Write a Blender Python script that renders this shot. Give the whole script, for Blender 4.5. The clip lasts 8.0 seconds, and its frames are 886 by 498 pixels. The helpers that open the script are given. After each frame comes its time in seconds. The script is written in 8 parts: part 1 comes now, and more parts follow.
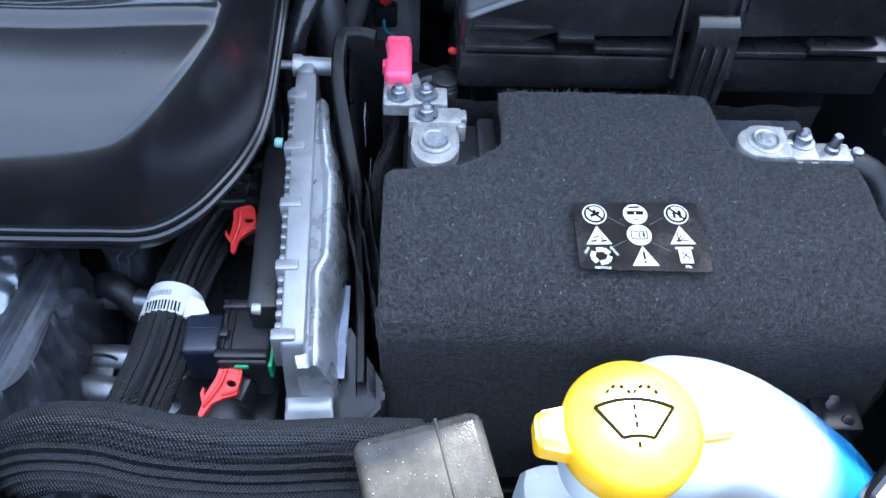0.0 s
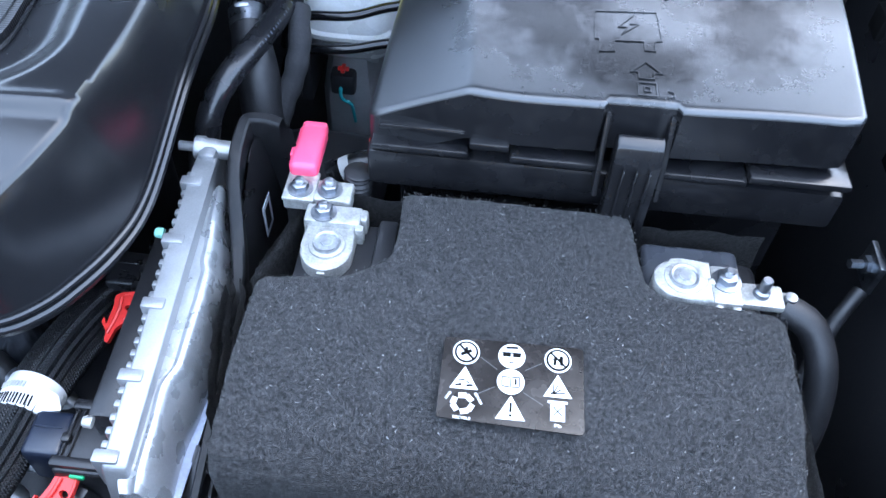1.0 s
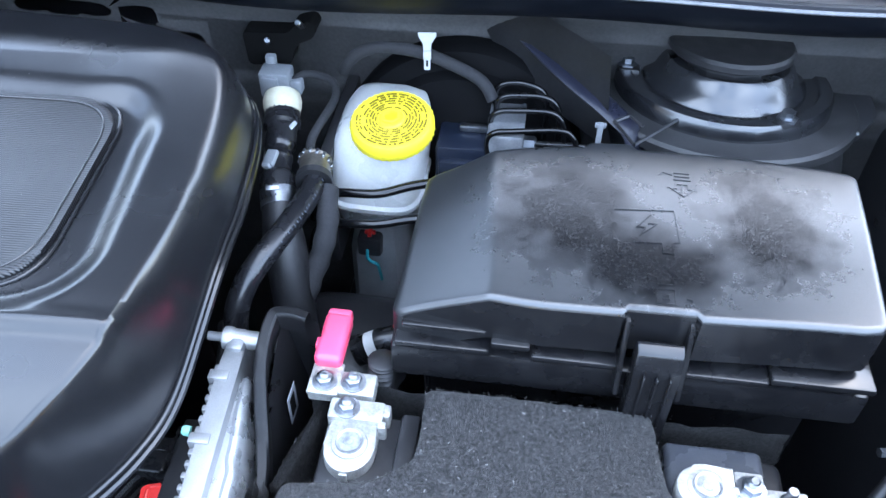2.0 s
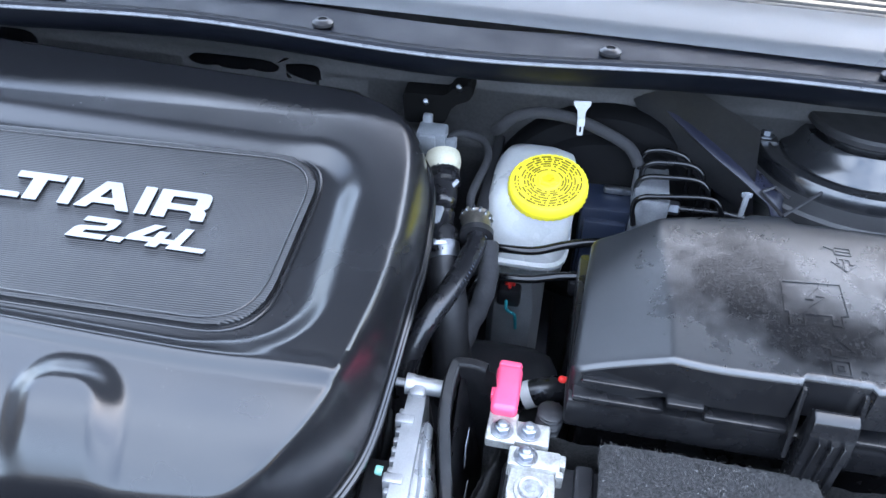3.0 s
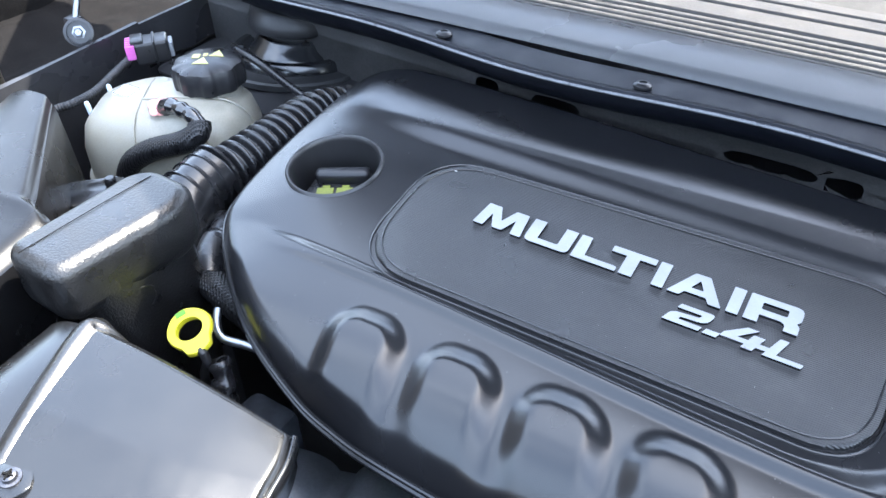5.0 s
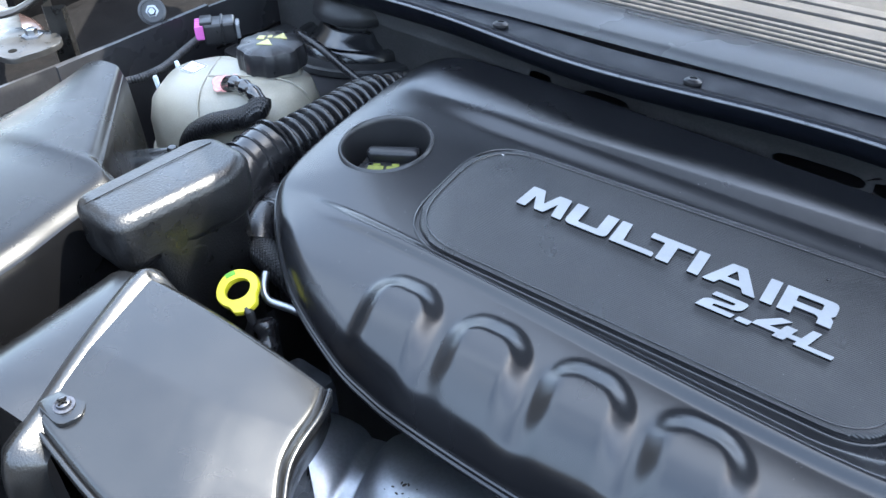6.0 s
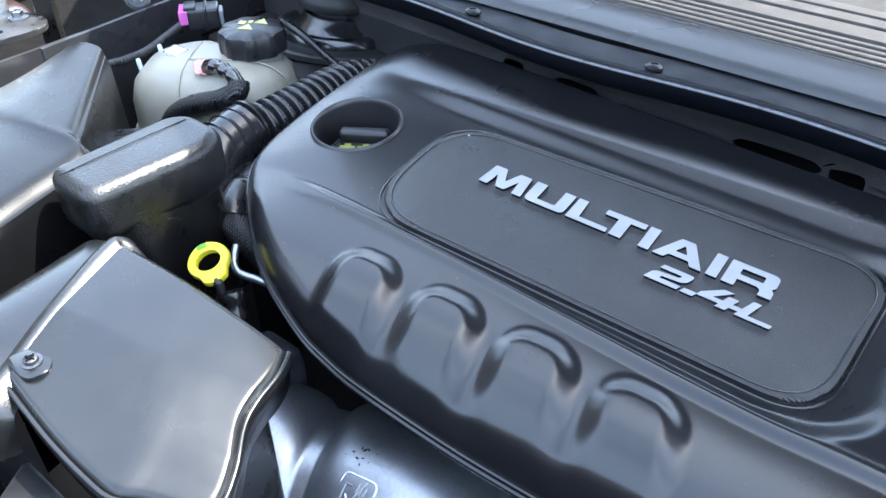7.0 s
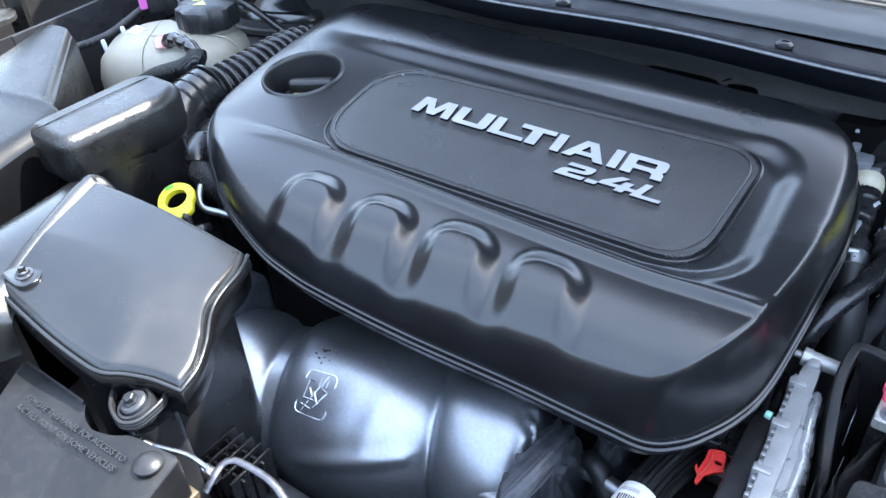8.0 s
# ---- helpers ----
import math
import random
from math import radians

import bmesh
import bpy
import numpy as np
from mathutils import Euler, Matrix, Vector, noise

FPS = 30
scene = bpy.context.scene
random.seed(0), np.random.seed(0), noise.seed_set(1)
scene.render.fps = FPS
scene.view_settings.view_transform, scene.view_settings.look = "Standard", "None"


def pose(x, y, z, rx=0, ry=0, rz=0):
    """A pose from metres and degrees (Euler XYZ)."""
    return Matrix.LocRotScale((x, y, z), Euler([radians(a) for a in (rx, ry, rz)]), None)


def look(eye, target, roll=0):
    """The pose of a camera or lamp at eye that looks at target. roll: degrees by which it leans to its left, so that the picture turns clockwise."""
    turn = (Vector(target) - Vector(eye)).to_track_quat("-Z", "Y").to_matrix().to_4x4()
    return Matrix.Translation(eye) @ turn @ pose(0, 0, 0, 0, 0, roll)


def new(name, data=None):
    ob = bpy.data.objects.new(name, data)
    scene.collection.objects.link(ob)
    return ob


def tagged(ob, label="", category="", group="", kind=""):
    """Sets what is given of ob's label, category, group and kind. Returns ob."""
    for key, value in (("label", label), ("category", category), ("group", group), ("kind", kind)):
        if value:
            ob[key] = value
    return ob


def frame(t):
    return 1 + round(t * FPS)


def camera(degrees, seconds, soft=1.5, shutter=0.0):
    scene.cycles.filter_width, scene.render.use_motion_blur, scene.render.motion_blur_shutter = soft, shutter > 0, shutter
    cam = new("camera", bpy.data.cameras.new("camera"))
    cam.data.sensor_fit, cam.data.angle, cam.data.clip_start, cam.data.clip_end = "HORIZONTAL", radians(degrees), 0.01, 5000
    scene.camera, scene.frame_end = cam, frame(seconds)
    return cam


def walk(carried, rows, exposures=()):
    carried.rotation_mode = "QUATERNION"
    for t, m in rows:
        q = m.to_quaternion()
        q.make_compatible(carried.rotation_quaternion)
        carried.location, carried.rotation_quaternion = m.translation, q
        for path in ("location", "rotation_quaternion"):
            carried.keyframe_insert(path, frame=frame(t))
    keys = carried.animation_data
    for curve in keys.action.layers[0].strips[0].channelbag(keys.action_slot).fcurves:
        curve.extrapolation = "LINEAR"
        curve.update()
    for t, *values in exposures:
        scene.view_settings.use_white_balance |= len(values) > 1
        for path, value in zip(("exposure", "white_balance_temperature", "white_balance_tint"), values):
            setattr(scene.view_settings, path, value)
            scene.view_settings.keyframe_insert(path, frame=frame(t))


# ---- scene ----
cam = camera(57.2, 8.0)
PATH = [
    (0, (-0.021, 0.0, 1.311), (0.056, 1.265, -0.236), 3.4),
    (0.5, (0.043, 0.029, 1.31), (0.055, 1.312, -0.224), 5.9),
    (1, (0.093, 0.085, 1.325), (0.019, 1.372, -0.204), 3.4),
    (1.5, (0.102, 0.142, 1.379), (-0.016, 1.415, -0.159), 1.7),
    (1.7, (0.101, 0.141, 1.379), (-0.037, 1.525, -0.058), 1.6),
    (2.8, (0.011, 0.122, 1.43), (-0.23, 1.559, 0.061), 0.6),
    (3, (-0.017, 0.105, 1.431), (-0.27, 1.562, 0.084), 1.4),
    (3.5, (-0.076, 0.074, 1.444), (-0.502, 1.528, 0.138), -0.5),
    (4, (-0.152, 0.054, 1.449), (-0.742, 1.479, 0.176), -1.3),
    (4.5, (-0.205, 0.032, 1.467), (-0.974, 1.363, 0.188), -2.1),
    (5, (-0.234, 0.016, 1.477), (-1.152, 1.293, 0.241), -2.5),
    (5.2, (-0.235, 0.013, 1.478), (-1.189, 1.268, 0.248), -2.2),
    (6.3, (-0.196, -0.013, 1.463), (-1.223, 1.203, 0.251), -1.4),
    (6.5, (-0.19, -0.011, 1.463), (-1.217, 1.2, 0.246), -1.4),
    (7, (-0.161, -0.016, 1.462), (-1.177, 1.206, 0.249), -0.6),
    (7.5, (-0.104, -0.043, 1.453), (-1.11, 1.182, 0.233), -0.7),
    (8, (-0.042, -0.092, 1.451), (-1.035, 1.153, 0.24), -4.1),
]
walk(cam, [(t, look(eye, target, roll)) for t, eye, target, roll in PATH], [(0, 2.95, 5800, 8), (0.6, 3.14, 5850, 7), (1.5, 3.97, 5950, 7), (3.0, 3.76, 6380, 9), (4.5, 3.52, 6400, 9), (6.3, 2.98, 6200, 6), (8.0, 3.07, 6180, 7)])

# ---- world, sun, exposure ----
SUN_ELEV, SUN_AZ = 60.0, 35.0   # degrees; azimuth from +y (behind the windscreen) towards +x
world = bpy.data.worlds.new("sky")
scene.world = world
world.use_nodes = True
_wn = world.node_tree
_sky = _wn.nodes.new("ShaderNodeTexSky")
_sky.sky_type, _sky.sun_disc = "NISHITA", False
_sky.sun_elevation, _sky.sun_rotation = radians(SUN_ELEV), radians(SUN_AZ)
_sky.dust_density, _sky.ozone_density = 2.0, 1.0
_bg = _wn.nodes["Background"]
_bg.inputs["Strength"].default_value = 0.14
# thin broken cloud over the whole sky
_tc = _wn.nodes.new("ShaderNodeTexCoord")
_cn = _wn.nodes.new("ShaderNodeTexNoise")
_cn.inputs["Scale"].default_value, _cn.inputs["Detail"].default_value, _cn.inputs["Roughness"].default_value = 3.4, 6, 0.6
_wn.links.new(_tc.outputs["Generated"], _cn.inputs["Vector"])
_cr = _wn.nodes.new("ShaderNodeMapRange")
_cr.interpolation_type = "SMOOTHSTEP"
_cr.inputs["From Min"].default_value, _cr.inputs["From Max"].default_value = 0.22, 0.82
_cr.inputs["To Max"].default_value = 0.62
_wn.links.new(_cn.outputs["Fac"], _cr.inputs["Value"])
_cm = _wn.nodes.new("ShaderNodeMix")
_cm.data_type = "RGBA"
_wn.links.new(_cr.outputs[0], _cm.inputs["Factor"])
_wn.links.new(_sky.outputs[0], _cm.inputs["A"])
_cm.inputs["B"].default_value = (6.6, 7.4, 8.7, 1)
_wn.links.new(_cm.outputs["Result"], _bg.inputs["Color"])
sun = new("sun", bpy.data.lights.new("sun", "SUN"))
sun.data.energy, sun.data.angle, sun.data.color = 3.2, radians(0.53), (1.0, 0.95, 0.87)
_e, _a = radians(SUN_ELEV), radians(SUN_AZ)
_sv = Vector((math.cos(_e) * math.sin(_a), math.cos(_e) * math.cos(_a), math.sin(_e)))
sun.matrix_world = look(_sv * 20, (0, 0, 0))


# ---- tools for building ----
WORLD_OF = {}


def thing(name, at=(0, 0, 0), label="", category="", group="", kind="", m=None):
    """An empty at the base of a thing, or with the pose m."""
    ob = new(name)
    ob.empty_display_size = 0.02
    mm = m if m is not None else Matrix.Translation(at)
    ob.matrix_world = mm
    WORLD_OF[ob] = mm.copy()
    return tagged(ob, label, category, group, kind)


def finish(bm, material, name, sharp=38):
    bmesh.ops.recalc_face_normals(bm, faces=bm.faces)
    me = bpy.data.meshes.new(name)
    for f in bm.faces:
        f.smooth = True
    bm.to_mesh(me)
    bm.free()
    me.set_sharp_from_angle(angle=radians(sharp))
    for mt in (material if isinstance(material, (list, tuple)) else [material]):
        me.materials.append(mt)
    return me


def part(name, bm, material, parent=None, label="", local=False, sharp=38, kind=""):
    """One mesh object under a thing or part; its points are world metres, or the parent's own with local."""
    if parent is not None and not local:
        bmesh.ops.transform(bm, matrix=WORLD_OF[parent].inverted(), verts=bm.verts)
    ob = new(name, finish(bm, material, name, sharp))
    if parent is not None:
        ob.parent = parent
        WORLD_OF[ob] = WORLD_OF[parent]
    else:
        WORLD_OF[ob] = Matrix.Identity(4)
    return tagged(ob, label, kind=kind)


def islands(bm):
    """The loose pieces of a bmesh, each as a bmesh of its own."""
    left, out = set(bm.verts), []
    while left:
        stack = [left.pop()]
        group = {stack[0]}
        while stack:
            for e in stack.pop().link_edges:
                for q in e.verts:
                    if q in left:
                        left.discard(q)
                        group.add(q)
                        stack.append(q)
        nb = bmesh.new()
        ordered = sorted(group, key=lambda v: v.index)
        twin = {v: nb.verts.new(v.co) for v in ordered}
        for f in {f for v in ordered for f in v.link_faces}:
            nb.faces.new([twin[v] for v in f.verts])
        out.append(nb)
    bm.free()
    return out


def parts(name, bm, material, parent, label=""):
    """Each loose piece of a bmesh as a part of its own."""
    bm.verts.index_update()
    return [part(name, q, material, parent, label) for q in islands(bm)]


def single(name, bm, material, label, category, kind="", group="", sharp=38):
    """A thing of one mesh, its origin at the middle of its foot."""
    zs = [v.co for v in bm.verts]
    lo = Vector([min(c[i] for c in zs) for i in range(3)])
    hi = Vector([max(c[i] for c in zs) for i in range(3)])
    base = Vector(((lo.x + hi.x) / 2, (lo.y + hi.y) / 2, lo.z))
    bmesh.ops.translate(bm, vec=-base, verts=bm.verts)
    ob = new(name, finish(bm, material, name, sharp))
    ob.location = base
    WORLD_OF[ob] = Matrix.Translation(base)
    return tagged(ob, label, category, group, kind)


def B():
    return bmesh.new()


def rbox(bm, x0, x1, y0, y1, z0, z1, b=0.003, seg=2, m=None):
    """A box with rounded edges, turned by m about its own place."""
    v = bmesh.ops.create_cube(bm, size=1)["verts"]
    c = Vector(((x0 + x1) / 2, (y0 + y1) / 2, (z0 + z1) / 2))
    s = Vector((abs(x1 - x0), abs(y1 - y0), abs(z1 - z0)))
    for q in v:
        q.co = Vector((q.co.x * s.x, q.co.y * s.y, q.co.z * s.z)) + c
    b = min(b, min(s) * 0.45)
    if b > 0:
        es = list({e for q in v for e in q.link_edges})
        r = bmesh.ops.bevel(bm, geom=es, offset=b, segments=seg, affect="EDGES", profile=0.5)
        v = list({q for f in r["faces"] for q in f.verts} | {q for q in v if q.is_valid})
        v = [q for q in v if q.is_valid]
    if m is not None:
        bmesh.ops.transform(bm, matrix=m, verts=v)
    return v


def prism(bm, pts, z0, z1, b=0.0, seg=2, m=None, both=False, top=None):
    """An upright prism on a plan outline; b rounds the upper rim, top(x, y) may give its height."""
    n = len(pts)
    lo = [bm.verts.new((p[0], p[1], z0)) for p in pts]
    hi = [bm.verts.new((p[0], p[1], z1 if top is None else top(p[0], p[1]))) for p in pts]
    bm.faces.new(list(reversed(lo)))
    ft = bm.faces.new(hi)
    for i in range(n):
        bm.faces.new((lo[i], lo[(i + 1) % n], hi[(i + 1) % n], hi[i]))
    v = lo + hi
    if b > 0:
        es = list(ft.edges)
        if both:
            es += [e for q in lo for e in q.link_edges if e.other_vert(q) in lo]
        r = bmesh.ops.bevel(bm, geom=list(set(es)), offset=b, segments=seg, affect="EDGES", profile=0.5)
        v = list({q for f in r["faces"] for q in f.verts} | {q for q in v if q.is_valid})
    if m is not None:
        bmesh.ops.transform(bm, matrix=m, verts=v)
    return v


def round_poly(pts, r, n=5):
    """A plan outline with its corners rounded; r is one radius or one for each corner."""
    out = []
    k = len(pts)
    for i in range(k):
        p0, p1, p2 = Vector(pts[i - 1]), Vector(pts[i]), Vector(pts[(i + 1) % k])
        rr = r[i] if isinstance(r, (list, tuple)) else r
        a, c = p0 - p1, p2 - p1
        d = min(rr, a.length * 0.48, c.length * 0.48)
        q0, q2 = p1 + a.normalized() * d, p1 + c.normalized() * d
        for j in range(n + 1):
            t = j / n
            out.append(tuple((1 - t) ** 2 * q0 + 2 * t * (1 - t) * p1 + t * t * q2))
    return out


def spline(pts, step=0.006, closed=False):
    """Points along a smooth curve through pts."""
    P = [Vector(p) for p in pts]
    n = len(P)
    out = []
    for i in range(n if closed else n - 1):
        if closed:
            a, b, c, d = P[i - 1], P[i], P[(i + 1) % n], P[(i + 2) % n]
        else:
            a, b, c, d = P[max(i - 1, 0)], P[i], P[i + 1], P[min(i + 2, n - 1)]
        k = max(2, int((c - b).length / step))
        for j in range(k):
            t = j / k
            out.append(0.5 * ((2 * b) + (c - a) * t + (2 * a - 5 * b + 4 * c - d) * t * t + (3 * b - a - 3 * c + d) * t ** 3))
    if not closed:
        out.append(P[-1])
    return out


def tube(bm, pts, r, seg=12, step=0.006, closed=False, rf=None, cap=True, raw=False, flat=1.0):
    """A tube along a smooth curve; rf(s) gives the radius's factor at s metres along it; flat squashes its height."""
    C = [Vector(p) for p in pts] if raw else spline(pts, step, closed)
    n = len(C)
    s, rings = 0.0, []
    t0 = (C[1] - C[0]).normalized()
    up = Vector((0, 0, 1)) if abs(t0.z) < 0.9 else Vector((1, 0, 0))
    nrm = t0.cross(up).normalized()
    for i in range(n):
        if closed:
            t = (C[(i + 1) % n] - C[i - 1]).normalized()
        else:
            t = (C[min(i + 1, n - 1)] - C[max(i - 1, 0)]).normalized()
        nrm = (nrm - t * nrm.dot(t)).normalized()
        bi = t.cross(nrm)
        if i:
            s += (C[i] - C[i - 1]).length
        rr = r * (rf(s) if rf else 1.0)
        rings.append([bm.verts.new(C[i] + nrm * (rr * math.cos(2 * math.pi * k / seg)) + bi * (rr * flat * math.sin(2 * math.pi * k / seg))) for k in range(seg)])
    for i in range(n if closed else n - 1):
        a, b = rings[i], rings[(i + 1) % n]
        for k in range(seg):
            bm.faces.new((a[k], a[(k + 1) % seg], b[(k + 1) % seg], b[k]))
    if cap and not closed:
        bm.faces.new(list(reversed(rings[0])))
        bm.faces.new(rings[-1])
    return [q for g in rings for q in g]


def lathe(bm, prof, seg=32, m=None, rmod=None, cap=True):
    """A turned body: prof lists (radius, height); rmod(angle) scales the radius."""
    rings, v = [], []
    for r, z in prof:
        if r < 1e-6:
            q = bm.verts.new((0, 0, z))
            rings.append([q])
            v.append(q)
        else:
            g = []
            for k in range(seg):
                a = 2 * math.pi * k / seg
                rr = r * (rmod(a) if rmod else 1)
                g.append(bm.verts.new((rr * math.cos(a), rr * math.sin(a), z)))
            rings.append(g)
            v += g
    for a, b in zip(rings, rings[1:]):
        for k in range(seg):
            k2 = (k + 1) % seg
            if len(a) == 1 and len(b) == 1:
                continue
            if len(a) == 1:
                bm.faces.new((a[0], b[k2], b[k]))
            elif len(b) == 1:
                bm.faces.new((a[k], a[k2], b[0]))
            else:
                bm.faces.new((a[k], a[k2], b[k2], b[k]))
    for g, flip in ((rings[0], True), (rings[-1], False)):
        if len(g) > 1 and cap:
            bm.faces.new(list(reversed(g)) if flip else g)
    if m is not None:
        bmesh.ops.transform(bm, matrix=m, verts=v)
    return v


def loft(bm, rows, closed=False, thick=0.0):
    """A skin through rows of points."""
    V = [[bm.verts.new(p) for p in row] for row in rows]
    fs = []
    for a, b in zip(V, V[1:]):
        n = len(a)
        for k in range(n if closed else n - 1):
            fs.append(bm.faces.new((a[k], a[(k + 1) % n], b[(k + 1) % n], b[k])))
    if thick:
        bmesh.ops.solidify(bm, geom=fs, thickness=thick)
    return V


def field(bm, x0, x1, y0, y1, nx, ny, h, thick=0.0, keep=None):
    """A sheet over a rectangle of the plan with height h(x, y)."""
    V = [[bm.verts.new((x0 + (x1 - x0) * i / nx, y0 + (y1 - y0) * j / ny, h(x0 + (x1 - x0) * i / nx, y0 + (y1 - y0) * j / ny))) for i in range(nx + 1)] for j in range(ny + 1)]
    fs = []
    for j in range(ny):
        for i in range(nx):
            if keep is None or keep(x0 + (x1 - x0) * (i + .5) / nx, y0 + (y1 - y0) * (j + .5) / ny):
                fs.append(bm.faces.new((V[j][i], V[j][i + 1], V[j + 1][i + 1], V[j + 1][i])))
    bmesh.ops.delete(bm, geom=[q for r in V for q in r if not q.link_faces], context="VERTS")
    if thick:
        bmesh.ops.solidify(bm, geom=fs, thickness=thick)


def letters(text, height, width=None, bold=0.0, depth=0.001, shear=0.0):
    """A bmesh of writing in the built-in font, from (0, 0), in the plane z = 0."""
    cu = bpy.data.curves.new("writing", "FONT")
    cu.body, cu.size, cu.offset, cu.extrude, cu.shear, cu.resolution_u = text, 1.0, bold, 0.0, shear, 3
    tmp = new("writing", cu)
    bpy.context.view_layer.update()
    me = bpy.data.meshes.new_from_object(tmp.evaluated_get(bpy.context.evaluated_depsgraph_get()))
    bpy.data.objects.remove(tmp)
    bm = bmesh.new()
    bm.from_mesh(me)
    bpy.data.meshes.remove(me)
    xs = [v.co.x for v in bm.verts]
    ys = [v.co.y for v in bm.verts]
    x0, y0 = min(xs), min(ys)
    ky = height / (max(ys) - y0)
    kx = width / (max(xs) - x0) if width else ky
    for v in bm.verts:
        v.co = Vector(((v.co.x - x0) * kx, (v.co.y - y0) * ky, 0))
    if depth:
        r = bmesh.ops.extrude_face_region(bm, geom=bm.faces[:])
        for q in r["geom"]:
            if isinstance(q, bmesh.types.BMVert):
                q.co.z += depth
    return bm


def moved(bm, m):
    bmesh.ops.transform(bm, matrix=m, verts=bm.verts)
    return bm


def axis_to(p, d, spin=0):
    """A pose at p whose z runs along d."""
    return Matrix.Translation(p) @ Vector(d).normalized().to_track_quat("Z", "Y").to_matrix().to_4x4() @ pose(0, 0, 0, 0, 0, spin)


def smooth(a, b, x):
    t = min(1.0, max(0.0, (x - a) / (b - a)))
    return t * t * (3 - 2 * t)


# ---- materials ----
def surface(name, color, rough=0.5, metal=0.0, var=0.2, scale=30.0, bump=0.15, grain=500.0, rvar=0.1, spec=0.5, coat=0.0, dirt=0.0, dirt_color=(0.25, 0.23, 0.2), stretch=(1, 1, 1), sub=0.0, per_object=0.0):
    """A material with two scales of variation, a fine relief and a little dust."""
    mt = bpy.data.materials.new(name)
    mt.use_nodes = True
    nt = mt.node_tree
    N, Lk = nt.nodes, nt.links
    bs = N["Principled BSDF"]
    tc = N.new("ShaderNodeTexCoord")
    mp = N.new("ShaderNodeMapping")
    mp.inputs["Scale"].default_value = stretch
    Lk.new(tc.outputs["Object"], mp.inputs["Vector"])
    big = N.new("ShaderNodeTexNoise")
    big.inputs["Scale"].default_value, big.inputs["Detail"].default_value = scale, 4
    fine = N.new("ShaderNodeTexNoise")
    fine.inputs["Scale"].default_value, fine.inputs["Detail"].default_value = grain, 3
    for q in (big, fine):
        Lk.new(mp.outputs[0], q.inputs["Vector"])
    ramp = N.new("ShaderNodeMapRange")
    ramp.inputs["From Min"].default_value, ramp.inputs["From Max"].default_value = 0.3, 0.7
    ramp.inputs["To Min"].default_value, ramp.inputs["To Max"].default_value = 1 - var, 1 + var
    Lk.new(big.outputs["Fac"], ramp.inputs["Value"])
    ramp2 = N.new("ShaderNodeMapRange")
    ramp2.inputs["From Min"].default_value, ramp2.inputs["From Max"].default_value = 0.3, 0.7
    ramp2.inputs["To Min"].default_value, ramp2.inputs["To Max"].default_value = 1 - var * 0.6, 1 + var * 0.6
    Lk.new(fine.outputs["Fac"], ramp2.inputs["Value"])
    mul = N.new("ShaderNodeMath")
    mul.operation = "MULTIPLY"
    Lk.new(ramp.outputs[0], mul.inputs[0])
    Lk.new(ramp2.outputs[0], mul.inputs[1])
    col = N.new("ShaderNodeVectorMath")
    col.operation = "SCALE"
    col.inputs[0].default_value = color
    Lk.new(mul.outputs[0], col.inputs["Scale"])
    last = col.outputs[0]
    if dirt > 0:
        dn = N.new("ShaderNodeTexNoise")
        dn.inputs["Scale"].default_value, dn.inputs["Detail"].default_value, dn.inputs["Roughness"].default_value = scale * 4, 8, 0.7
        Lk.new(tc.outputs["Object"], dn.inputs["Vector"])
        dr = N.new("ShaderNodeMapRange")
        dr.inputs["From Min"].default_value, dr.inputs["From Max"].default_value = 0.5, 0.8
        dr.inputs["To Max"].default_value = dirt
        Lk.new(dn.outputs["Fac"], dr.inputs["Value"])
        mx = N.new("ShaderNodeMix")
        mx.data_type = "RGBA"
        Lk.new(dr.outputs[0], mx.inputs["Factor"])
        Lk.new(last, mx.inputs["A"])
        mx.inputs["B"].default_value = (*dirt_color, 1)
        last = mx.outputs["Result"]
    Lk.new(last, bs.inputs["Base Color"])
    rr = N.new("ShaderNodeMapRange")
    rr.inputs["From Min"].default_value, rr.inputs["From Max"].default_value = 0.3, 0.7
    rr.inputs["To Min"].default_value, rr.inputs["To Max"].default_value = max(0.02, rough - rvar), min(1, rough + rvar)
    Lk.new(big.outputs["Fac"], rr.inputs["Value"])
    Lk.new(rr.outputs[0], bs.inputs["Roughness"])
    bs.inputs["Metallic"].default_value = metal
    bs.inputs["Specular IOR Level"].default_value = spec
    if coat:
        bs.inputs["Coat Weight"].default_value, bs.inputs["Coat Roughness"].default_value = coat, 0.1
    if sub:
        bs.inputs["Subsurface Weight"].default_value, bs.inputs["Subsurface Scale"].default_value = sub, 0.01
        bs.inputs["Subsurface Radius"].default_value = (1, 0.9, 0.7)
    if bump:
        bp = N.new("ShaderNodeBump")
        bp.inputs["Strength"].default_value, bp.inputs["Distance"].default_value = bump, 0.0006
        Lk.new(fine.outputs["Fac"], bp.inputs["Height"])
        Lk.new(bp.outputs[0], bs.inputs["Normal"])
        if coat:
            Lk.new(bp.outputs[0], bs.inputs["Coat Normal"])
    return mt


